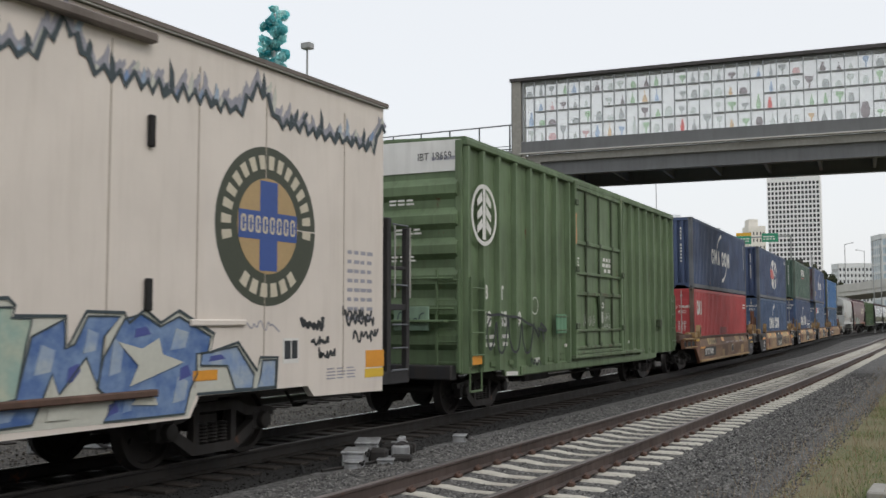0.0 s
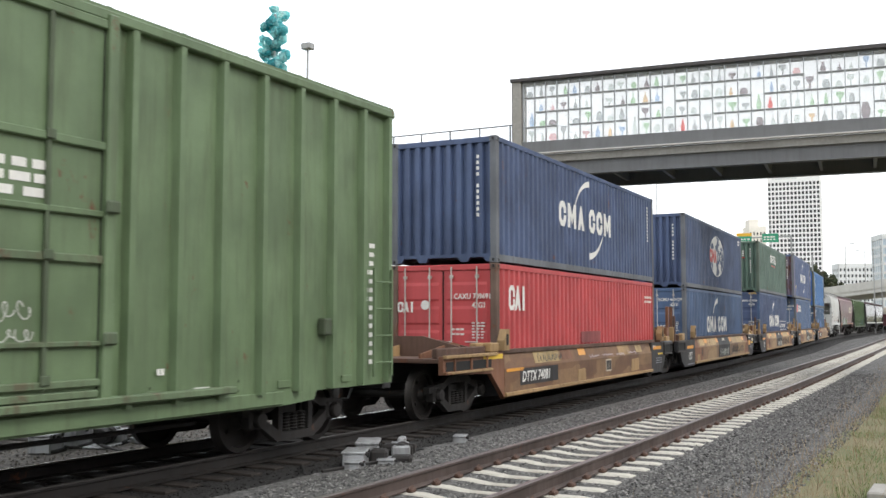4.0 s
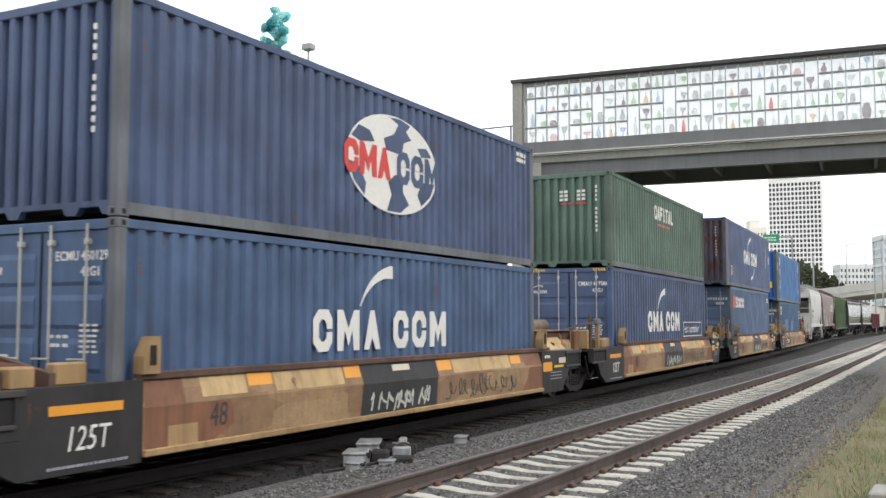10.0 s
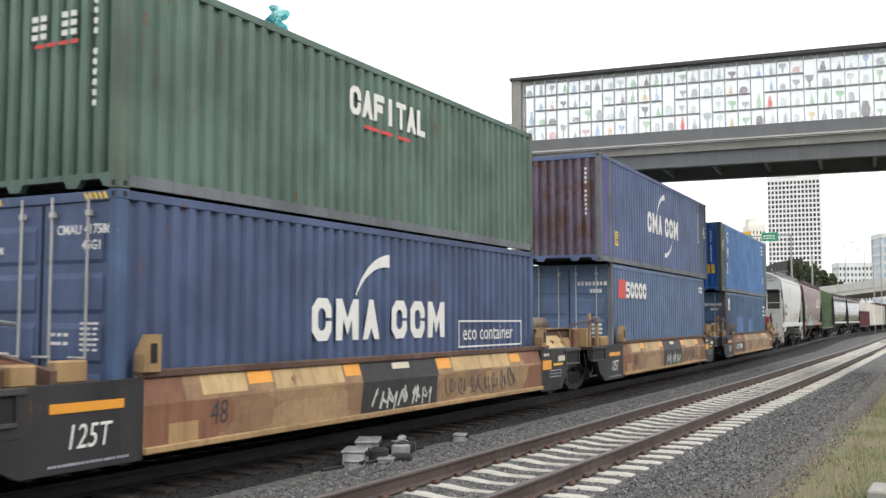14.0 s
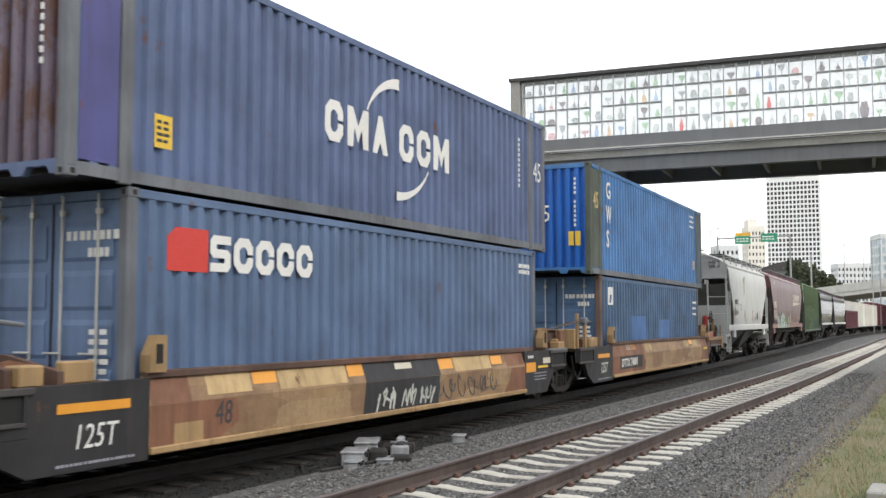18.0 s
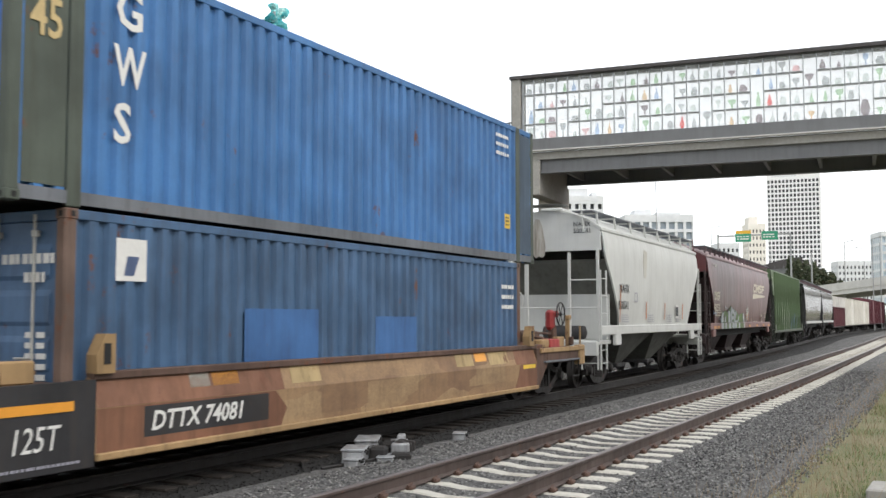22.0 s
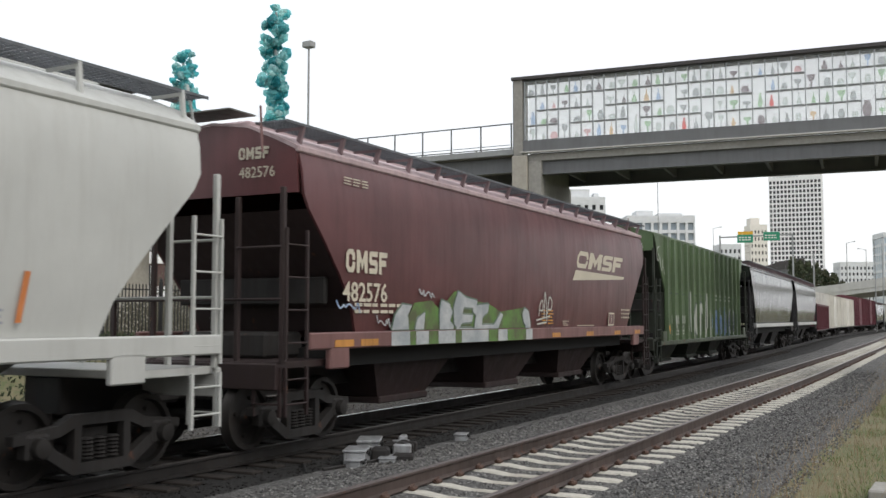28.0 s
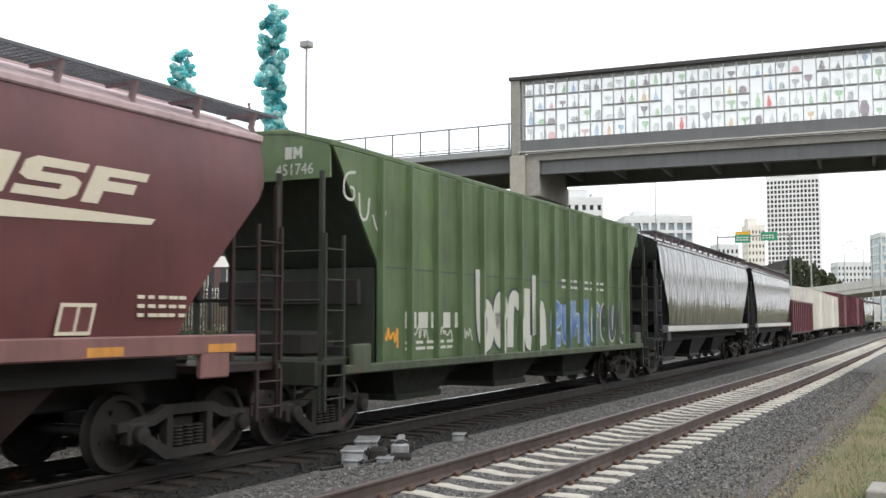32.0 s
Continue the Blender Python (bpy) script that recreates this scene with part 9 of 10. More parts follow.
words("451746", 0.24, -8.0, -0.45, 3.92, k, PALEP, END, squeeze=0.95)
part("marking", blocks(0.62, 4.16, 0.18, ["bar", "comb"], 0, 0.7, 0.14)[0], PALEP, k, "pale brand shapes", m=pose(-8.0, 0, 0, 0, 0, -90))
for i, p in enumerate(([(-7.35, 4.0), (-7.65, 3.95), (-7.7, 3.6), (-7.4, 3.55), (-7.38, 3.75), (-7.5, 3.76)], [(-7.25, 3.7), (-7.22, 3.3), (-7.0, 3.3), (-6.95, 3.65)], [(-6.85, 3.4), (-6.7, 3.12), (-6.5, 3.3), (-6.45, 3.5)])):
    part("graffiti", Shape().ribbon(p, 0.045, -1.453 - 0.001 * i, 2), PALEP, k, "pale sprayed scrawl")
rng = random.Random(9)


def bubble(x, z, w, h, kind):
    """Rounded letter-like strokes, not a letter of any word."""
    forms = {0: [(0.1, 1.0), (0.15, 0.1), (0.8, 0.05), (0.85, 0.5), (0.2, 0.55)], 1: [(0.15, 0.45), (0.85, 0.55), (0.75, 0.85), (0.25, 0.8), (0.2, 0.15), (0.9, 0.1)],
             2: [(0.2, 0.0), (0.25, 0.75), (0.5, 0.9), (0.9, 0.75)], 3: [(0.5, 1.05), (0.45, 0.1), (0.8, 0.05)], 4: [(0.15, 1.0), (0.15, 0.0), (0.2, 0.5), (0.75, 0.6), (0.85, 0.0)], 5: [(0.2, 0.9), (0.2, 0.15), (0.6, 0.1), (0.8, 0.9)]}
    return [(x + a * w, z + b * h) for a, b in forms[kind]]


ribs_at = [-6.65 + 13.3 * i / 14 for i in range(15)]
for i, kd in enumerate((0, 1, 2, 3, 4)):
    p = bubble(-3.0 + 0.7 * i, 1.22, 0.72, 1.15 if i not in (0, 4) else 1.5, kd)
    part("graffiti", Shape().ribbon(p, 0.42, -1.453 - 0.001 * i, 2), GRAF_DARK, k, "dark sprayed outline")
    part("graffiti", Shape().ribbon(p, 0.32, -1.46 - 0.001 * i, 2), PALEP, k, "pale sprayed stroke")
for i, kd in enumerate((1, 5, 4, 3, 2, 1, 5, 3)):
    p = bubble(0.85 + 0.7 * i, 1.22, 0.7, 1.0, kd)
    part("graffiti", Shape().ribbon(p, 0.34, -1.453 - 0.001 * i, 2), GRAF_LBLUE if i < 4 else PALEP, k, "pale sprayed outline")
    part("graffiti", Shape().ribbon(p, 0.22, -1.463 - 0.001 * i, 2), GRAF_BLUE if i < 5 else GRAF_DARK, k, "blue sprayed stroke")
for x in ribs_at:
    if -3.1 < x < 6.5:
        top = rng.uniform(1.8, 2.2)
        part("graffiti", flat([[(x - 0.034, 1.1), (x + 0.034, 1.1), (x + 0.034, top), (x - 0.034, top - 0.1)]], -1.551), PALEP if x < 0.6 else GRAF_BLUE if x < 4 else GRAF_DARK, k, "spray running over a side post")
for x, c_ in ((-6.5, ORANGEP), (-5.5, PALEP), (-4.6, PALEP), (-3.75, PALEP)):
    part("graffiti", scrawl(x, x + 0.5, 1.3, 1.8, int(x * 10), -1.452, 0.05 if c_ is ORANGEP else 0.03, 8), c_, k, "faded sprayed marks")
part("marking", bars(-5.8, 1.62, 2.3, 0.3, 1, -1.452, 5, 0.1), PALEP, k, "faded pale print")
part("marking", bars(-5.8, 1.25, 1.9, 0.2, 2, -1.452, 5, 0.5), PALEP, k, "faded small print")
part("marking", bars(1.6, 2.45, 3.6, 0.3, 2, -1.452, 9, 0.6), PALEP, k, "faded small print")
part("weld_line", Shape().box(-6.6, 6.6, -1.456, -1.4505, 2.6, 2.62), GRAF_DARK, k, "dark seam")

for c_, half_, pivot_ in ((140.0, 8.9, 7.6), (158.2, 8.3, 7.0)):
    k = hopper(c_, half_, SILVER, SILVER, BLACKPAINT, "glossy dark silver curved-side covered hopper", 3, pivot_, sill_skin=BLACKPAINT, posts=False)
    part("sill_strip", Shape().chamfer(-half_ + 1.2, half_ - 1.2, -1.63, -1.602, 1.4, 1.57, 0.005), HOPGREY, k, "pale sill strip")


def gondola(c, half):
    root = thing("gondola", "dull red open gondola car", "railway car", group="cars of the train")
    for m in (1, -1):
        part("side", Shape().box(-half, half, -1.5 if m > 0 else 1.44, -1.44 if m > 0 else 1.5, 0.9, 2.9), MAROON, root)
        part("top_chord", Shape().chamfer(-half, half, -1.58 if m > 0 else 1.42, -1.42 if m > 0 else 1.58, 2.86, 3.0, 0.02), MAROON, root)
    for sg in (-1, 1):
        part("end_wall", Shape().box(min(sg * half, sg * (half - 0.06)), max(sg * half, sg * (half - 0.06)), -1.43, 1.43, 0.9, 2.9), MAROON, root)
        truck(root, sg * (half - 1.8))
        coupler(root, sg * half, sg)
    for i in range(12):
        x = -half + 0.4 + i * (2 * half - 0.8) / 11
        part("side_post", Shape().box(x - 0.05, x + 0.05, -1.57, -1.501, 0.95, 2.85), MAROON, root)
    part("floor", Shape().box(-half + 0.07, half - 0.07, -1.42, 1.42, 0.8, 0.95), BLACKPAINT, root)
    return ride(root, c)


def plain_boxcar(c, half, skin, label, up=4.6):
    root = thing("boxcar", label, "railway car", group="cars of the train")
    for m in (1, -1):
        part("side", Shape().box(-half, half, -1.5 if m > 0 else 1.44, -1.44 if m > 0 else 1.5, 0.95, up), skin, root)
    for sg in (-1, 1):
        part("end_wall", Shape().box(min(sg * half, sg * (half - 0.06)), max(sg * half, sg * (half - 0.06)), -1.43, 1.43, 0.95, up), skin, root)
        truck(root, sg * (half - 1.8))
        coupler(root, sg * half, sg)
    part("roof", Shape().prism([(-1.56, up), (1.56, up), (0, up + 0.25)], -half - 0.03, half + 0.03, "x"), skin, root)
    for i in range(14):
        x = -half + 0.1 + i * (2 * half - 0.2) / 13
        part("side_post", Shape().box(x - 0.05, x + 0.05, -1.58, -1.501, 0.95, up - 0.02), skin, root)
    part("door", Shape().chamfer(-1.6, 1.6, -1.56, -1.502, 1.05, up - 0.1, 0.01), skin, root)
    part("floor", Shape().box(-half, half, -1.43, 1.43, 0.85, 0.94), BLACKPAINT, root)
    return ride(root, c)


gondola(175.2, 8.0)
plain_boxcar(192.5, 8.4, CREAM, "dirty cream ribbed boxcar with a grimy roof", 4.15)
plain_boxcar(210.0, 8.4, CREAM, "dirty cream ribbed boxcar with a grimy roof", 4.15)
plain_boxcar(227.5, 8.3, MAROON, "maroon ribbed steel boxcar")
plain_boxcar(244.8, 8.3, MAROON, "maroon ribbed steel boxcar")
hopper(263.0, 8.6, SILVER, SILVER, BLACKPAINT, "glossy dark silver curved-side covered hopper", 3, 7.3, sill_skin=BLACKPAINT, posts=False)
hopper(281.0, 8.6, HOPGREY, HOPGREY, SLOPEGREY, "light grey curved-side covered hopper", 3, 7.3, posts=False)


# ---- the town behind ----
def afar(across, depth, z=0.0, turn=0.0):
    """A place by its bearing (tangent right of the camera's mean heading) and depth; local x to the right, y away from the eye."""
    a = radians(28.49)
    f, r = (math.cos(a), math.sin(a)), (math.sin(a), -math.cos(a))
    x, y = depth * (f[0] + across * r[0]), depth * (f[1] + across * r[1])
    return pose(x, y, z, 0, 0, math.degrees(math.atan2(y, x)) - 90 + turn)


def office(across, depth, width, deep, top, rows, cols, frame_m, glass_m, label, head=2.0, turn=0.0, bar=0.42, base=0.0, floor=3.8):
    """An office block: a glass core behind a grid of columns and floor bands."""
    root = thing("office_building", label, "building", afar(across, depth, 0, turn), group="buildings of the town")
    w, y0 = width / 2, 0.0
    part("core", Shape().box(-w + 0.3, w - 0.3, 0.9, deep - 0.9, 1.0, top - 0.5), glass_m, root)
    part("parapet", Shape().box(-w, w, 0, deep, top - head, top), frame_m, root)
    bay, sd = width / cols, max(1, round(deep / (width / cols)))
    for i in range(cols + 1):
        x = -w + i * bay
        part("column", Shape().box(max(-w, x - bay * bar / 2), min(w, x + bay * bar / 2), 0.0, 0.95, 0.5, top - head), frame_m, root)
    for i in range(rows + 1):
        z = top - head - i * floor
        part("floor_band", Shape().box(-w, w, 0.04, 0.93, z - floor * bar / 2, z + floor * bar / 2), frame_m, root)
    for sg in (-1, 1):
        for i in range(sd + 1):
            y = i * deep / sd
            part("column", Shape().box(min(sg * w, sg * (w - 0.5)), max(sg * w, sg * (w - 0.5)), max(0.95, y - bay * bar / 2), min(deep, y + bay * bar / 2), 0.5, top - head), frame_m, root)
        for i in range(rows + 1):
            z = top - head - i * floor
            part("floor_band", Shape().box(min(sg * (w - 0.04), sg * (w - 0.46)), max(sg * (w - 0.04), sg * (w - 0.46)), 0.95, deep, z - floor * bar / 2, z + floor * bar / 2), frame_m, root)
    return root


tower = office(0.3505, 673, 33.6, 24, 101, 26, 14, TOWERWHITE, WINDOWM, "tall white office tower with a grid of dark windows", 5.2, -4, 0.35, floor=3.2)
part("sign", bars(-13.5, 97.2, 16, 2.2, 1, -0.02, 9, 0.1), TOWERGREY, tower, "row of grey letter bars on the parapet")
part("plant_room", Shape().box(-8, 8, 6, 18, 101, 105), TOWERWHITE, tower)
b = office(0.138, 300, 13.8, 12, 38.5, 8, 6, TOWERGREY, WINDOWM, "pale grey block of flats with roof plant", 1.6, 10, 0.5, floor=3.2)
part("roof_plant", Shape().box(-3.5, 2.5, 2, 9, 38.5, 41), TOWERGREY, b)
part("roof_plant", Shape().box(4.0, 5.5, 3, 8, 38.5, 40), TOWERGREY, b)
b = office(0.216, 350, 24, 16, 38.0, 8, 8, TOWERGREY, BLUEGLASS, "grey office block with bands of windows", 2.0, 12, 0.3, floor=3.6)
part("roof_plant", Shape().box(-8, -2, 3, 12, 38.0, 40.0), TOWERGREY, b)
part("roof_plant", Shape().box(0, 8.5, 4, 12, 38.0, 39.2), TOWERGREY, b)
b = office(0.285, 450, 9.8, 12, 35.5, 7, 5, TOWERGREY, WINDOWM, "small grey office block", 1.6, 15, 0.5, floor=3.4)
b = office(0.3137, 500, 8.5, 12, 49.0, 10, 5, APRICOT, WINDOWM, "slim apricot apartment tower", 2.0, 15, 0.55, floor=3.5)
part("roof_step", Shape().box(-3.5, 1.0, 2, 10, 49.0, 52.5), APRICOT, b)
office(0.4545, 400, 13.0, 14, 36.5, 9, 6, TOWERGREY, BLUEGLASS, "grey glass office block beside the freeway", 1.5, 18, 0.3, floor=3.5)
office(0.411, 600, 20, 14, 36, 6, 9, TOWERGREY, WINDOWM, "low grey office block far off", 2.0, 18, 0.5, floor=3.6)
office(0.378, 640, 9, 10, 30, 5, 4, TOWERGREY, WINDOWM, "small grey building far off", 2.0, 18, 0.5, floor=3.6)


def flyover(across0, across1, depth0, depth1, z0, z1, label, thick=1.3):
    a, b = afar(across0, depth0).translation, afar(across1, depth1).translation
    d = (b - a).normalized()
    n = Vector((-d.y, d.x, 0))
    root = thing("flyover", label, "road bridge", kind="structure")

    def slab(off, w, lo, hi):
        sh = Shape()
        steps = 10
        for i in range(steps + 1):
            k = i / steps
            p = a.lerp(b, k)
            z = z0 + (z1 - z0) * (k * k * (3 - 2 * k))
            sh.v += [tuple(p + n * (off - w)) [:2] + (z + lo,), tuple(p + n * (off + w))[:2] + (z + lo,), tuple(p + n * (off + w))[:2] + (z + hi,), tuple(p + n * (off - w))[:2] + (z + hi,)]
        for i in range(steps):
            u, v = 4 * i, 4 * i + 4
            sh.f += [(u + j, u + (j + 1) % 4, v + (j + 1) % 4, v + j) for j in range(4)]
        sh.f += [(0, 1, 2, 3), (4 * steps + 3, 4 * steps + 2, 4 * steps + 1, 4 * steps)]
        return sh
    part("deck", slab(0, 5.0, -thick, 0), PALECON, root)
    for s in (-5.0, 5.0):
        part("parapet", slab(s, 0.15, -0.5, 0.95), PALECON, root)
    for k in (0.15, 0.5, 0.85):
        p = a.lerp(b, k)
        z = z0 + (z1 - z0) * (k * k * (3 - 2 * k))
        part("pier", Shape().rod((p.x, p.y, -0.4), (p.x, p.y, z - thick + 0.02), 0.9, 14), CONCRETE, root)


flyover(0.365, 0.6, 215, 150, 7.2, 9.4, "pale concrete freeway flyover on round piers")


def sloped_hall():
    """A hall under one dark roof that rises towards the freeway."""
    root = thing("hall", "dark grey hall with one sloping roof", "building", afar(0.336, 300, 0), group="buildings of the town")
    part("wall", Shape().prism([(-6.2, -0.4), (6.0, -0.4), (6.0, 17.0), (-6.2, 16.2)], 0.3, 14.0), STEELGREY, root)
    part("roof", Shape().prism([(-6.8, 16.2), (6.4, 17.0), (6.4, 20.0), (3.0, 19.7), (-1.0, 18.9), (-4.2, 17.8), (-6.8, 16.7)], 0.0, 14.4), DARKSTEEL, root, "dark curved roof")
    for x in (-4.0, -1.5, 1.0, 3.5):
        part("roof_seam", Shape().box(x - 0.06, x + 0.06, -0.06, -0.002, 16.6, 17.6 + 0.16 * x), STEELGREY, root)


sloped_hall()


def conifer(across, depth, top, wide, seed):
    rng = random.Random(seed)
    root = thing("evergreen_tree", "dark evergreen tree beside the freeway", "tree", afar(across, depth, 0), group="trees beside the freeway")
    part("trunk", Shape().rod((0, 0, -0.4), (0, 0, top * 0.8), 0.4, 8, 0.1), BARK, root)
    for i in range(7):
        a, z = rng.uniform(0, 6.28), top * (0.25 + 0.09 * i)
        part("limb", Shape().rod((0, 0, z), (math.cos(a) * wide * 0.6, math.sin(a) * wide * 0.6, z + 0.8), 0.12, 6, 0.03), BARK, root)
    sh = Shape()
    for _ in range(900):
        k = rng.random() ** 0.8
        z = top * (0.12 + 0.88 * k)
        r = wide * (1 - k) ** 0.7 * math.sqrt(rng.random()) * rng.uniform(0.7, 1.15) + 0.15
        a = rng.uniform(0, 6.28)
        q = rng.uniform(0.25, 0.6)
        c = Vector((r * math.cos(a), r * math.sin(a), z))
        pts = [tuple(c + Vector((rng.uniform(-q, q), rng.uniform(-q, q), rng.uniform(-q, q)))) for _ in range(4)]
        sh.add(pts, [(0, 1, 2), (0, 2, 3), (0, 3, 1), (1, 3, 2)])
    tagged(part("crown", sh, LEAFM, root), kind="stuff")


for i, (ac, dp, tp, wd) in enumerate(((0.362, 266, 17.0, 4.4), (0.37, 262, 16.2, 4.4), (0.379, 266, 14.8, 4.2), (0.387, 260, 13.6, 4.0), (0.396, 262, 11.5, 3.8), (0.354, 270, 17.4, 4.2), (0.405, 258, 9.8, 3.5), (0.347, 275, 18.6, 4.0))):
    conifer(ac, dp, tp, wd, i)


def gantry():
    root = thing("sign_gantry", "steel gantry with green and yellow road signs", "road sign", afar(0.315, 185, 0))
    part("beam", Shape().rod((-7.2, 0, 17.0), (5.6, 0, 17.3), 0.14, 8), LIGHTGREY, root)
    for x in (-7.2, 5.6):
        part("post", Shape().rod((x, 0, -0.4), (x, 0, 17.4), 0.16, 8), LIGHTGREY, root)
    part("sign", Shape().chamfer(-4.1, -1.3, -0.3, -0.2, 15.9, 17.4, 0.02), SIGNGREEN, root, "green road sign")
    part("sign", Shape().chamfer(-4.0, -1.3, -0.3, -0.2, 17.42, 18.0, 0.02), SIGNYELLOW, root, "yellow road sign")
    part("sign", Shape().chamfer(0.55, 3.4, -0.3, -0.2, 16.2, 17.8, 0.02), SIGNGREEN, root, "green road sign")
    for x0, z0 in ((-3.8, 16.2), (0.8, 16.5)):
        part("lettering", bars(x0, z0, 2.2, 0.9, 2, -0.302, 4, 0.5), WHITEP, root, "white print bars")


gantry()


def pole(across, depth, top, r, label="thin grey lamp pole", arm=0.0):
    root = thing("lamp_pole", label, "lamp pole", afar(across, depth, 0), group="lamp poles of the town")
    part("shaft", Shape().rod((0, 0, -0.4), (0, 0, top), r, 8, r * 0.6), LIGHTGREY, root)
    if arm:
        part("arm", Shape().rod((0, 0, top - 0.1), (arm, 0, top + 0.2), r * 0.5, 6), LIGHTGREY, root)
        part("lamp", Shape().chamfer(min(arm, arm * 1.4), max(arm, arm * 1.4), -0.15, 0.15, top + 0.12, top + 0.28, 0.03), LIGHTGREY, root)


for ac, dp, tp, r, am in ((0.2133, 150, 23.0, 0.09, 0), (0.3675, 150, 11.7, 0.16, 0), (0.4007, 200, 17.0, 0.12, 1.2), (0.42, 205, 16, 0.1, -1.2), (0.4285, 160, 14.5, 0.09, 1.0), (0.436, 175, 15.0, 0.09, 0), (0.268, 190, 19.0, 0.09, 1.2), (0.3265, 420, 52.0, 0.12, 0)):
    pole(ac, dp, tp, r, arm=am)


# ---- the domed station ----
def station():
    root = thing("domed_station", "brick railway station with a ribbed brown dome", "building", afar(-0.397, 135, 0.75), kind="")
    # dome
    dome = [(9.5, 24.2), (9.6, 24.7), (9.2, 25.3), (9.0, 26.2), (8.5, 27.2), (7.9, 28.2), (7.1, 29.3), (6.2, 30.3), (5.5, 31.0), (5.4, 31.2)]
    part("dome", Shape().lathe(dome, 48, "z", (0, 4, 0)), COPPER, root, smooth=True)
    for j in range(1):
        part("dome_ring", Shape().lathe([(9.3 - 0.5 * j, 25.2 + 1.0 * j), (9.5 - 0.5 * j, 25.4 + 1.0 * j), (9.2 - 0.5 * j, 25.75 + 1.0 * j)], 48, "z", (0, 4, 0)), COPPER, root)
    for i in range(40):
        a = 2 * math.pi * i / 40
        big = i % 5 == 0
        sh = Shape()
        pts = dome[3:]
        for (r0, z0), (r1, z1) in zip(pts[:-1], pts[1:]):
            sh.rod(((r0 + 0.03) * math.cos(a), 4 + (r0 + 0.03) * math.sin(a), z0), ((r1 + 0.03) * math.cos(a), 4 + (r1 + 0.03) * math.sin(a), z1), 0.28 if big else 0.1, 5)
        part("dome_rib", sh, COPPER, root)
    fine = Shape()
    for i in range(150):
        a = 2 * math.pi * i / 150
        for (r0, z0), (r1, z1) in zip(dome[3:-1], dome[4:]):
            fine.rod((r0 * math.cos(a), 4 + r0 * math.sin(a), z0), (r1 * math.cos(a), 4 + r1 * math.sin(a), z1), 0.06, 4)
    tagged(part("standing_seams", fine, COPPER, root), kind="stuff")
    for i in range(8):
        a = 2 * math.pi * (i + 0.3) / 8
        part("buttress", Shape().chamfer(-0.55, 0.55, -0.6, 0.6, 24.2, 26.6, 0.2), COPPER, root, m=pose(8.9 * math.cos(a), 4 + 8.9 * math.sin(a), 0, 0, 0, math.degrees(a)))
    part("lantern_ring", Shape().lathe([(5.5, 31.1), (5.6, 31.6), (5.3, 31.9), (5.35, 32.5), (5.0, 32.9), (2.0, 33.2), (0.1, 33.3)], 32, "z", (0, 4, 0)), COPPER, root)
    # drum and barrel roofs
    part("drum", Shape().lathe([(9.9, 14), (9.9, 24.2)], 32, "z", (0, 4, 0)), BRICK, root)

    def vault(cx, y0, y1, r, spring, rise, mat, name, label, band=None):
        pts = [(cx + r * math.cos(radians(a)), spring + rise * math.sin(radians(a))) for a in range(0, 181, 9)]
        part(name, Shape().prism(pts + [(cx - r, 6), (cx + r, 6)], y0, y1), mat, root, label)
        if band:
            ring = [(cx + (r + 0.25) * math.cos(radians(a)), spring + (rise + 0.25) * math.sin(radians(a))) for a in range(0, 181, 9)]
            inner = [(cx + (r - 0.6) * math.cos(radians(a)), spring + (rise - 0.6) * math.sin(radians(a))) for a in range(180, -1, -9)]
            part("arch_band", Shape().prism(ring + inner, y0 - 0.5, y0 + 0.4), band, root)
        return pts
    vault(2.5, -10, 4, 9.0, 18.2, 7.4, COPPER, "barrel_roof", "arched copper roof", PATINA)
    for i in range(26):
        a = radians(10 + 160 * i / 25)
        part("dentil", Shape().chamfer(-0.16, 0.16, -0.75, 0.0, -0.5, 0.1, 0.02), LIMESTONE, root, m=pose(2.5 + 8.3 * math.cos(a), -10, 18.2 + 6.7 * math.sin(a), 0, math.degrees(math.pi / 2 - a), 0))
    part("tympanum", Shape().prism([(2.5 + 7.2 * math.cos(radians(a)), 18.2 + 5.6 * math.sin(radians(a))) for a in range(0, 181, 12)], -10.2, -10.02), BRICK, root)
    part("cartouche", Shape().prism([(-1.2 + u, 25.3 + v) for u, v in ((-1.9, 0.5), (-1.3, 0.8), (-0.9, 1.25), (0, 1.4), (0.9, 1.25), (1.3, 0.8), (1.9, 0.5), (1.6, 0.1), (1.3, -0.5), (0.8, -1.1), (0, -1.3), (-0.8, -1.1), (-1.3, -0.5), (-1.6, 0.1))], -10.9, -10.3), VERDI, root, "pale green carved emblem")
    part("cartouche_boss", Shape().lathe([(0.1, -11.2), (0.6, -11.1), (0.8, -10.9)], 14, "y", (-1.2, 0, 25.4)), VERDI, root)
    vault(9.5, -20, -8, 7.0, 15.5, 6.6, COPPER, "side_wing", "wing with an arched metal roof", REDCOPPER)
    part("arch_band", Shape().prism([(9.5 + 5.6 * math.cos(radians(a)), 15.0 + 5.4 * math.sin(radians(a))) for a in range(0, 181, 9)] + [(9.5 + 4.9 * math.cos(radians(a)), 15.0 + 4.7 * math.sin(radians(a))) for a in range(180, -1, -9)], -20.6, -20.1), LIMESTONE, root)
    part("arch_window", Shape().prism([(9.5 + 4.9 * math.cos(radians(a)), 15.0 + 4.7 * math.sin(radians(a))) for a in range(0, 181, 9)], -20.3, -20.05), WINDOWM, root)
    for x in (7.4, 9.5, 11.6):
        part("window_bar", Shape().box(x - 0.2, x + 0.2, -20.5, -20.31, 15.0, 18.6), LIMESTONE, root)
    # lower block with its cornice and windows
    part("lower_wall", Shape().box(-26, 7.2, -26, -16, 9.2, 15.2), BRICK, root)
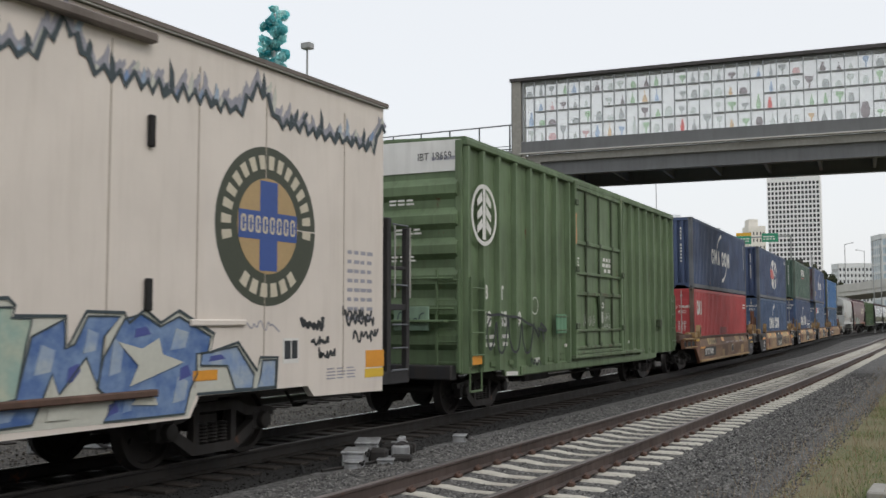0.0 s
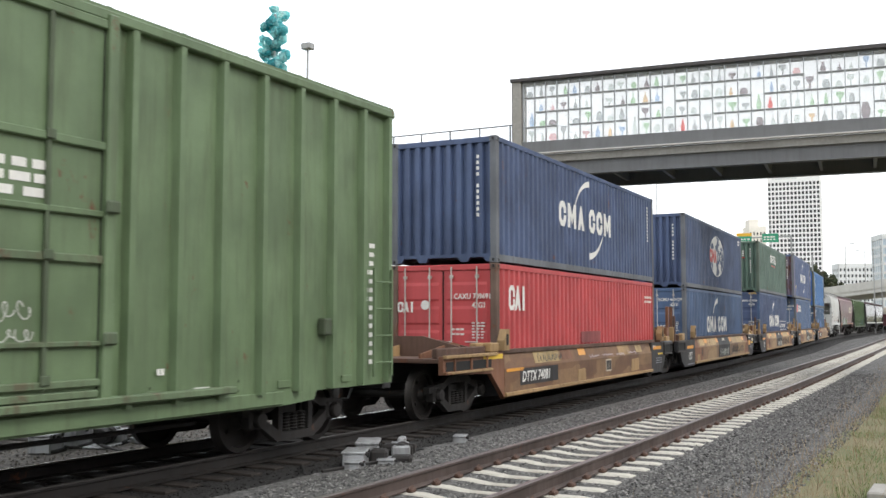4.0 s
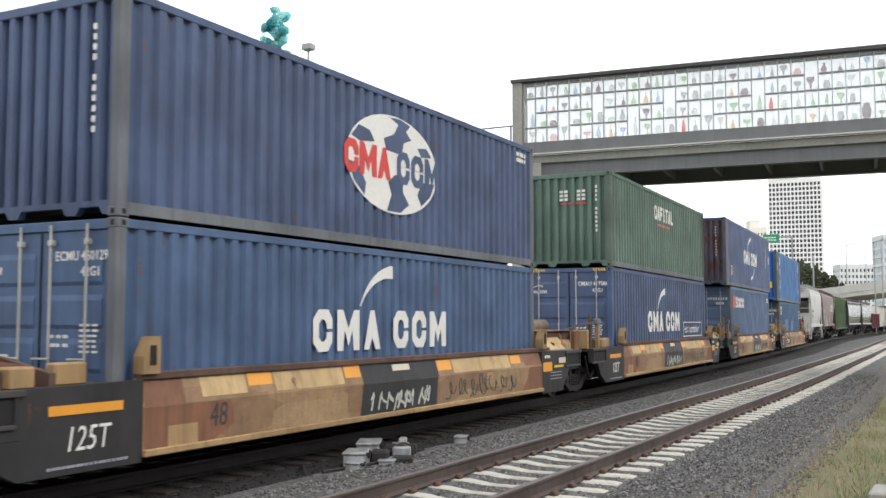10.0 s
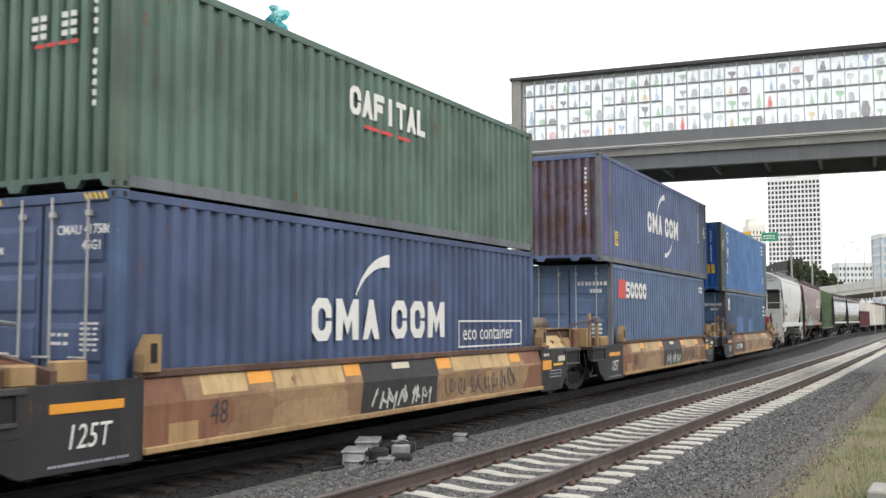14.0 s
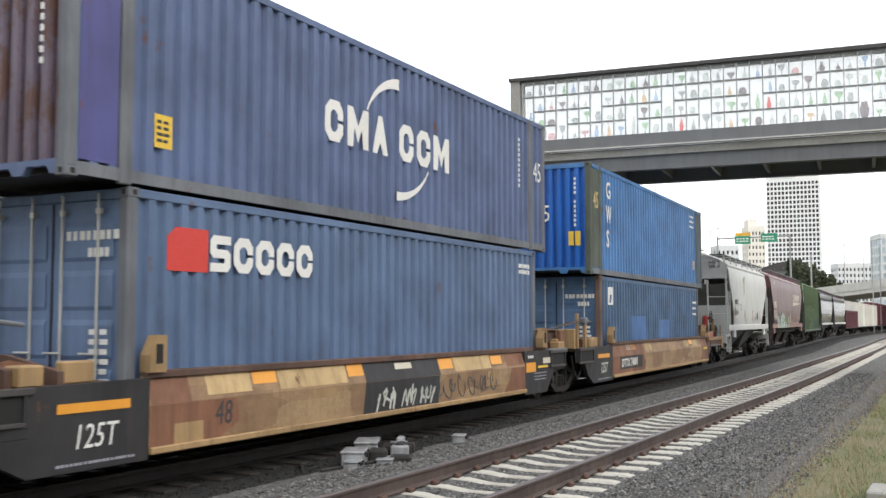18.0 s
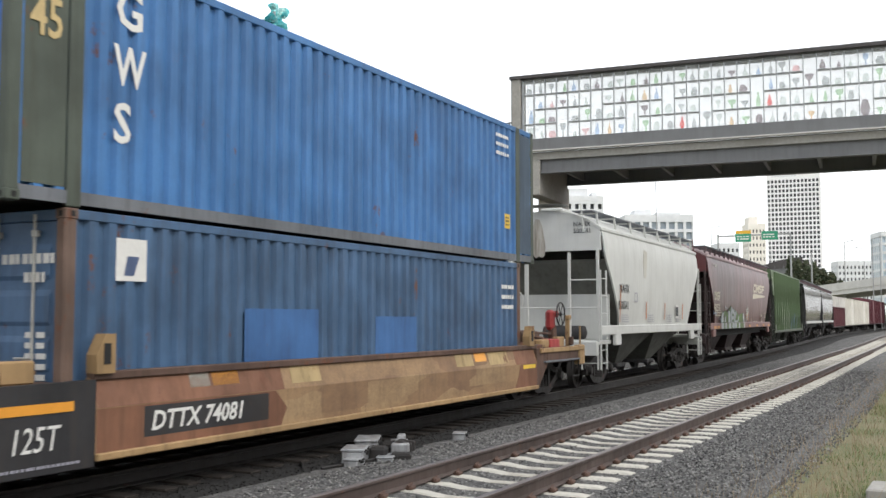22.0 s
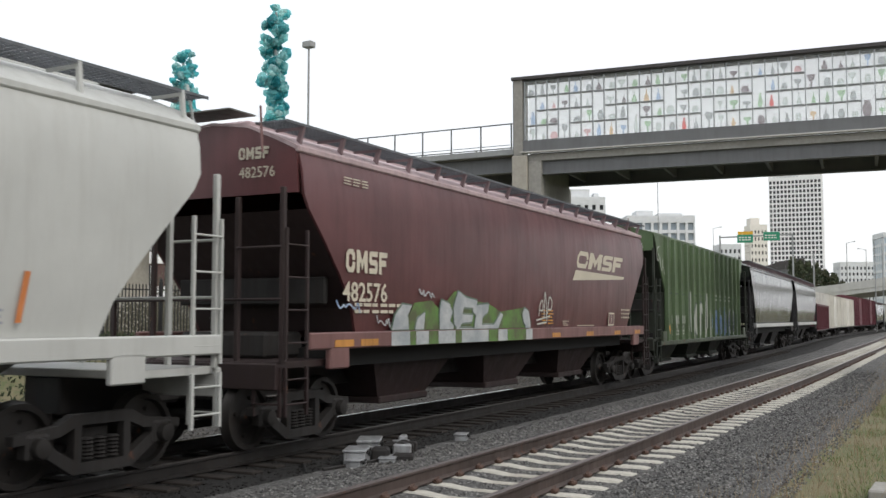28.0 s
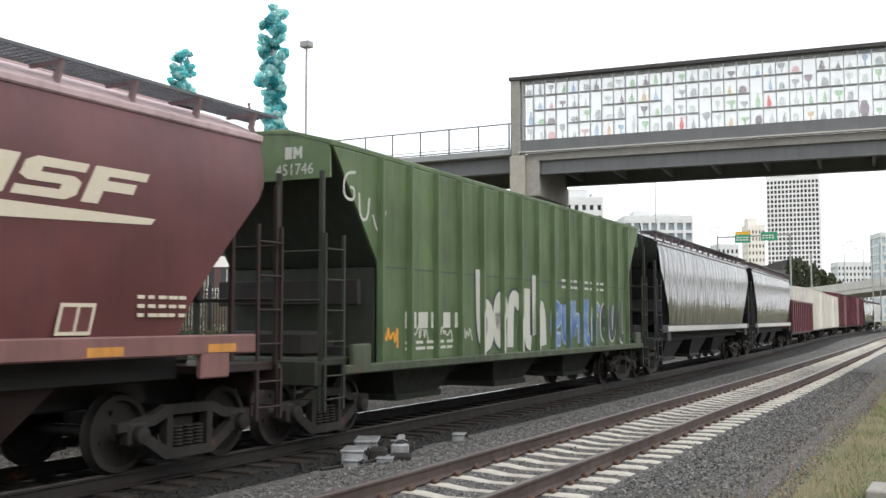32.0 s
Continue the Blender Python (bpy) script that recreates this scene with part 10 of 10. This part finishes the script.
    part("base_wall", Shape().box(-26, 7.4, -26.2, -16, -0.6, 8.2), LIMESTONE, root)
    part("cornice", Shape().chamfer(-26.2, 7.7, -26.9, -16, 8.2, 8.7, 0.1).chamfer(-26.2, 7.6, -26.6, -16, 8.7, 9.2, 0.1), LIMESTONE, root)
    part("parapet", Shape().chamfer(-26.2, 7.6, -26.5, -16, 15.2, 15.9, 0.1), LIMESTONE, root)
    part("corner_pier", Shape().chamfer(5.4, 7.45, -26.25, -25, 9.2, 15.2, 0.05), LIMESTONE, root)
    for i in range(8):
        x = -22.5 + 3.35 * i
        for z0, z1 in ((9.9, 12.6), (4.6, 7.0)):
            win = part("window", Shape().box(x - 0.75, x + 0.75, -26.28, -26.02 if z0 > 8 else -26.22, z0, z1), WINDOWM, root)
            part("surround", Shape().box(x - 1.15, x - 0.75, -26.4, -26.0, z0 - 0.3, z1 + 0.3).box(x + 0.75, x + 1.15, -26.4, -26.0, z0 - 0.3, z1 + 0.3).box(x - 1.3, x + 1.3, -26.55, -26.0, z1, z1 + 0.5).box(x - 1.2, x + 1.2, -26.5, -26.0, z0 - 0.45, z0), LIMESTONE, win)
            part("glazing_bar", Shape().box(x - 0.06, x + 0.06, -26.34, -26.29, z0, z1).box(x - 0.75, x + 0.75, -26.34, -26.29, (z0 + z1) / 2 - 0.06, (z0 + z1) / 2 + 0.06), TOWERWHITE, win)


station()

# buildings and street furniture seen under the walkway
b = thing("glass_hall", "dark glazed hall with pale frames", "building", afar(-0.345, 118, 0), group="buildings of the town")
part("core", Shape().box(-3.2, 3.2, 0, 6, 0.8, 13), WINDOWM, b)
for i in range(5):
    part("frame", Shape().box(-3.3 + 1.6 * i, -3.15 + 1.6 * i, -0.15, 0.0, 0.8, 13), LIGHTGREY, b)
for z in (3.5, 6.2, 9.0, 12.9):
    part("frame", Shape().box(-3.3, 3.3, -0.12, -0.01, z, z + 0.15), LIGHTGREY, b)
for ac, dp, w, tp in ((-0.295, 112, 11, 14.5), (-0.225, 120, 9, 13.0), (-0.17, 125, 9, 12.0)):
    b = thing("town_house", "red brick building with white bands and dark windows", "building", afar(ac, dp, 0), group="buildings of the town")
    part("wall", Shape().box(-w / 2, w / 2, 0, 8, 0.8, tp), BRICK, b)
    for z in (4.2, 8.0, tp - 0.6):
        part("band", Shape().chamfer(-w / 2 - 0.1, w / 2 + 0.1, -0.2, 8, z, z + 1.3, 0.05), TOWERWHITE, b, "white stucco band")
    for i in range(int(w / 2.2)):
        for z in (5.6, 9.4):
            win = part("window", Shape().box(-w / 2 + 0.6 + 2.2 * i, -w / 2 + 2.0 + 2.2 * i, -0.06, -0.002, z, z + 2.2), WINDOWM, b)
            part("glazing_bar", Shape().box(-w / 2 + 1.26 + 2.2 * i, -w / 2 + 1.34 + 2.2 * i, -0.1, -0.061, z, z + 2.2), TOWERWHITE, win)
for ac, dp, tp in ((-0.362, 62, 7.6), (-0.303, 64, 7.4)):
    pole(ac, dp, tp, 0.09, "white street light pole", 0.55)
for ac, dp in ((-0.351, 66), (-0.305, 70)):
    b = thing("globe_lamp", "street lamp with two white globes", "street lamp", afar(ac, dp, 0), group="globe lamps")
    part("post", Shape().rod((0, 0, 0.8), (0, 0, 6.6), 0.08, 8), FENCEM, b)
    for x in (-0.3, 0.3):
        part("globe", Shape().lathe([(0.05, 6.5), (0.2, 6.58), (0.25, 6.75), (0.18, 6.95), (0.04, 7.02)], 12, "z", (x, 0, 0)), TOWERWHITE, b, smooth=True)
    part("cross_arm", Shape().rod((-0.32, 0, 6.5), (0.32, 0, 6.5), 0.04, 6), FENCEM, b)


def shrub(x, y, w, h, seed, label="dense grey brown leafless shrub behind the fence"):
    rng = random.Random(seed)
    root = thing("shrub", label, "shrub", pose(x, y, lift(y)), group="shrubs on the bank")
    for i in range(6):
        a = rng.uniform(0, 6.28)
        part("stem", Shape().rod((0, 0, -0.05), (math.cos(a) * w * 0.5, math.sin(a) * w * 0.5, h * 0.7), 0.03, 5, 0.01), BARK, root)
    sh = Shape()
    for _ in range(2600):
        u, v = rng.uniform(0, 6.28), rng.random()
        r = w * math.sqrt(rng.random()) * (1 - 0.5 * v * v)
        c = Vector((r * math.cos(u), r * math.sin(u), h * v * rng.uniform(0.8, 1.1)))
        q = 0.05
        sh.add([tuple(c + Vector((rng.uniform(-q, q), rng.uniform(-q, q), rng.uniform(-q, q)))) for _ in range(3)] + [tuple(c + Vector((0, 0, q)))], [(0, 1, 2), (0, 2, 3), (0, 3, 1), (1, 3, 2)])
    tagged(part("foliage", sh, SHRUBM, root), kind="stuff")


def bank_cover():
    """Low ivy and dead stalks on the bank below the fence."""
    rng = random.Random(21)
    sh = Shape()
    for _ in range(24000):
        x, y = rng.uniform(4, 75), rng.uniform(17.2, 22.8)
        q = rng.uniform(0.03, 0.08)
        shift = float(np.interp(x, _x, _y)) - BASE
        c = Vector((x, y + shift * 0.6, lift(y) + rng.uniform(0.0, 0.22)))
        sh.add([tuple(c + Vector((rng.uniform(-q, q), rng.uniform(-q, q), rng.uniform(-q, q)))) for _ in range(3)] + [tuple(c + Vector((0, 0, q)))], [(0, 1, 2), (0, 2, 3), (0, 3, 1), (1, 3, 2)])
    me = bpy.data.meshes.new("bank_ivy")
    me.from_pydata(sh.v, [], sh.f)
    me.materials.append(LEAFM)
    tagged(new("bank_ivy", me), "dark low ivy and stalks on the bank", "plants", kind="stuff")


bank_cover()
for i, (x, y, w, h) in enumerate(((24, 27.5, 1.8, 1.5), (27, 27.0, 1.6, 1.2), (30, 27.5, 1.9, 1.6), (33, 26.5, 1.5, 1.1), (36, 27, 1.8, 1.3), (39.5, 26.5, 1.6, 1.2), (20.5, 26.5, 1.5, 1.2), (44, 44, 3.2, 3.6), (40.5, 47, 3.0, 3.2), (46, 41, 2.6, 2.6))):
    shrub(x, y, w, h, i)
solid("retaining_wall", Shape().chamfer(10, 48, 22.82, 23.18, 0.2, 1.24, 0.02), CONCRETE, "low concrete wall under the fence", "wall", kind="structure")
solid("street", Shape().box(5, 120, 48, 60, 1.0, 1.21), ASPHALT, "grey asphalt street behind the bank", "road", kind="structure")


# unseen fronts added behind the viewer: they close the place and darken reflections
behind = thing("unseen_row_behind", "unseen plain brick fronts added for dark reflections", "wall", kind="structure")
for x0, x1, h in ((-70, -30, 11), (-29.5, 5, 14), (5.5, 48, 12), (48.5, 95, 15), (95.5, 150, 11)):
    part("front", Shape().box(x0, x1, -46, -40, -0.5, h), BRICK, behind)


def motions():
    """The whole train rolls past; each wheelset turns with the way it goes."""
    for ob, c, z in MOVERS:
        walk(ob, [(t, on_track(c + rolled(t), 0, z)) for t in range(0, 33)])
    gone = rolled(0)
    times = [0.0]
    while times[-1] < SECONDS:
        times.append(min(SECONDS, times[-1] + 0.1333333))
    for w, x, r in WHEELS:
        walk(w, [(t, pose(x, 0, r, 0, math.degrees((rolled(t) - gone) / r), 0)) for t in times])


motions()
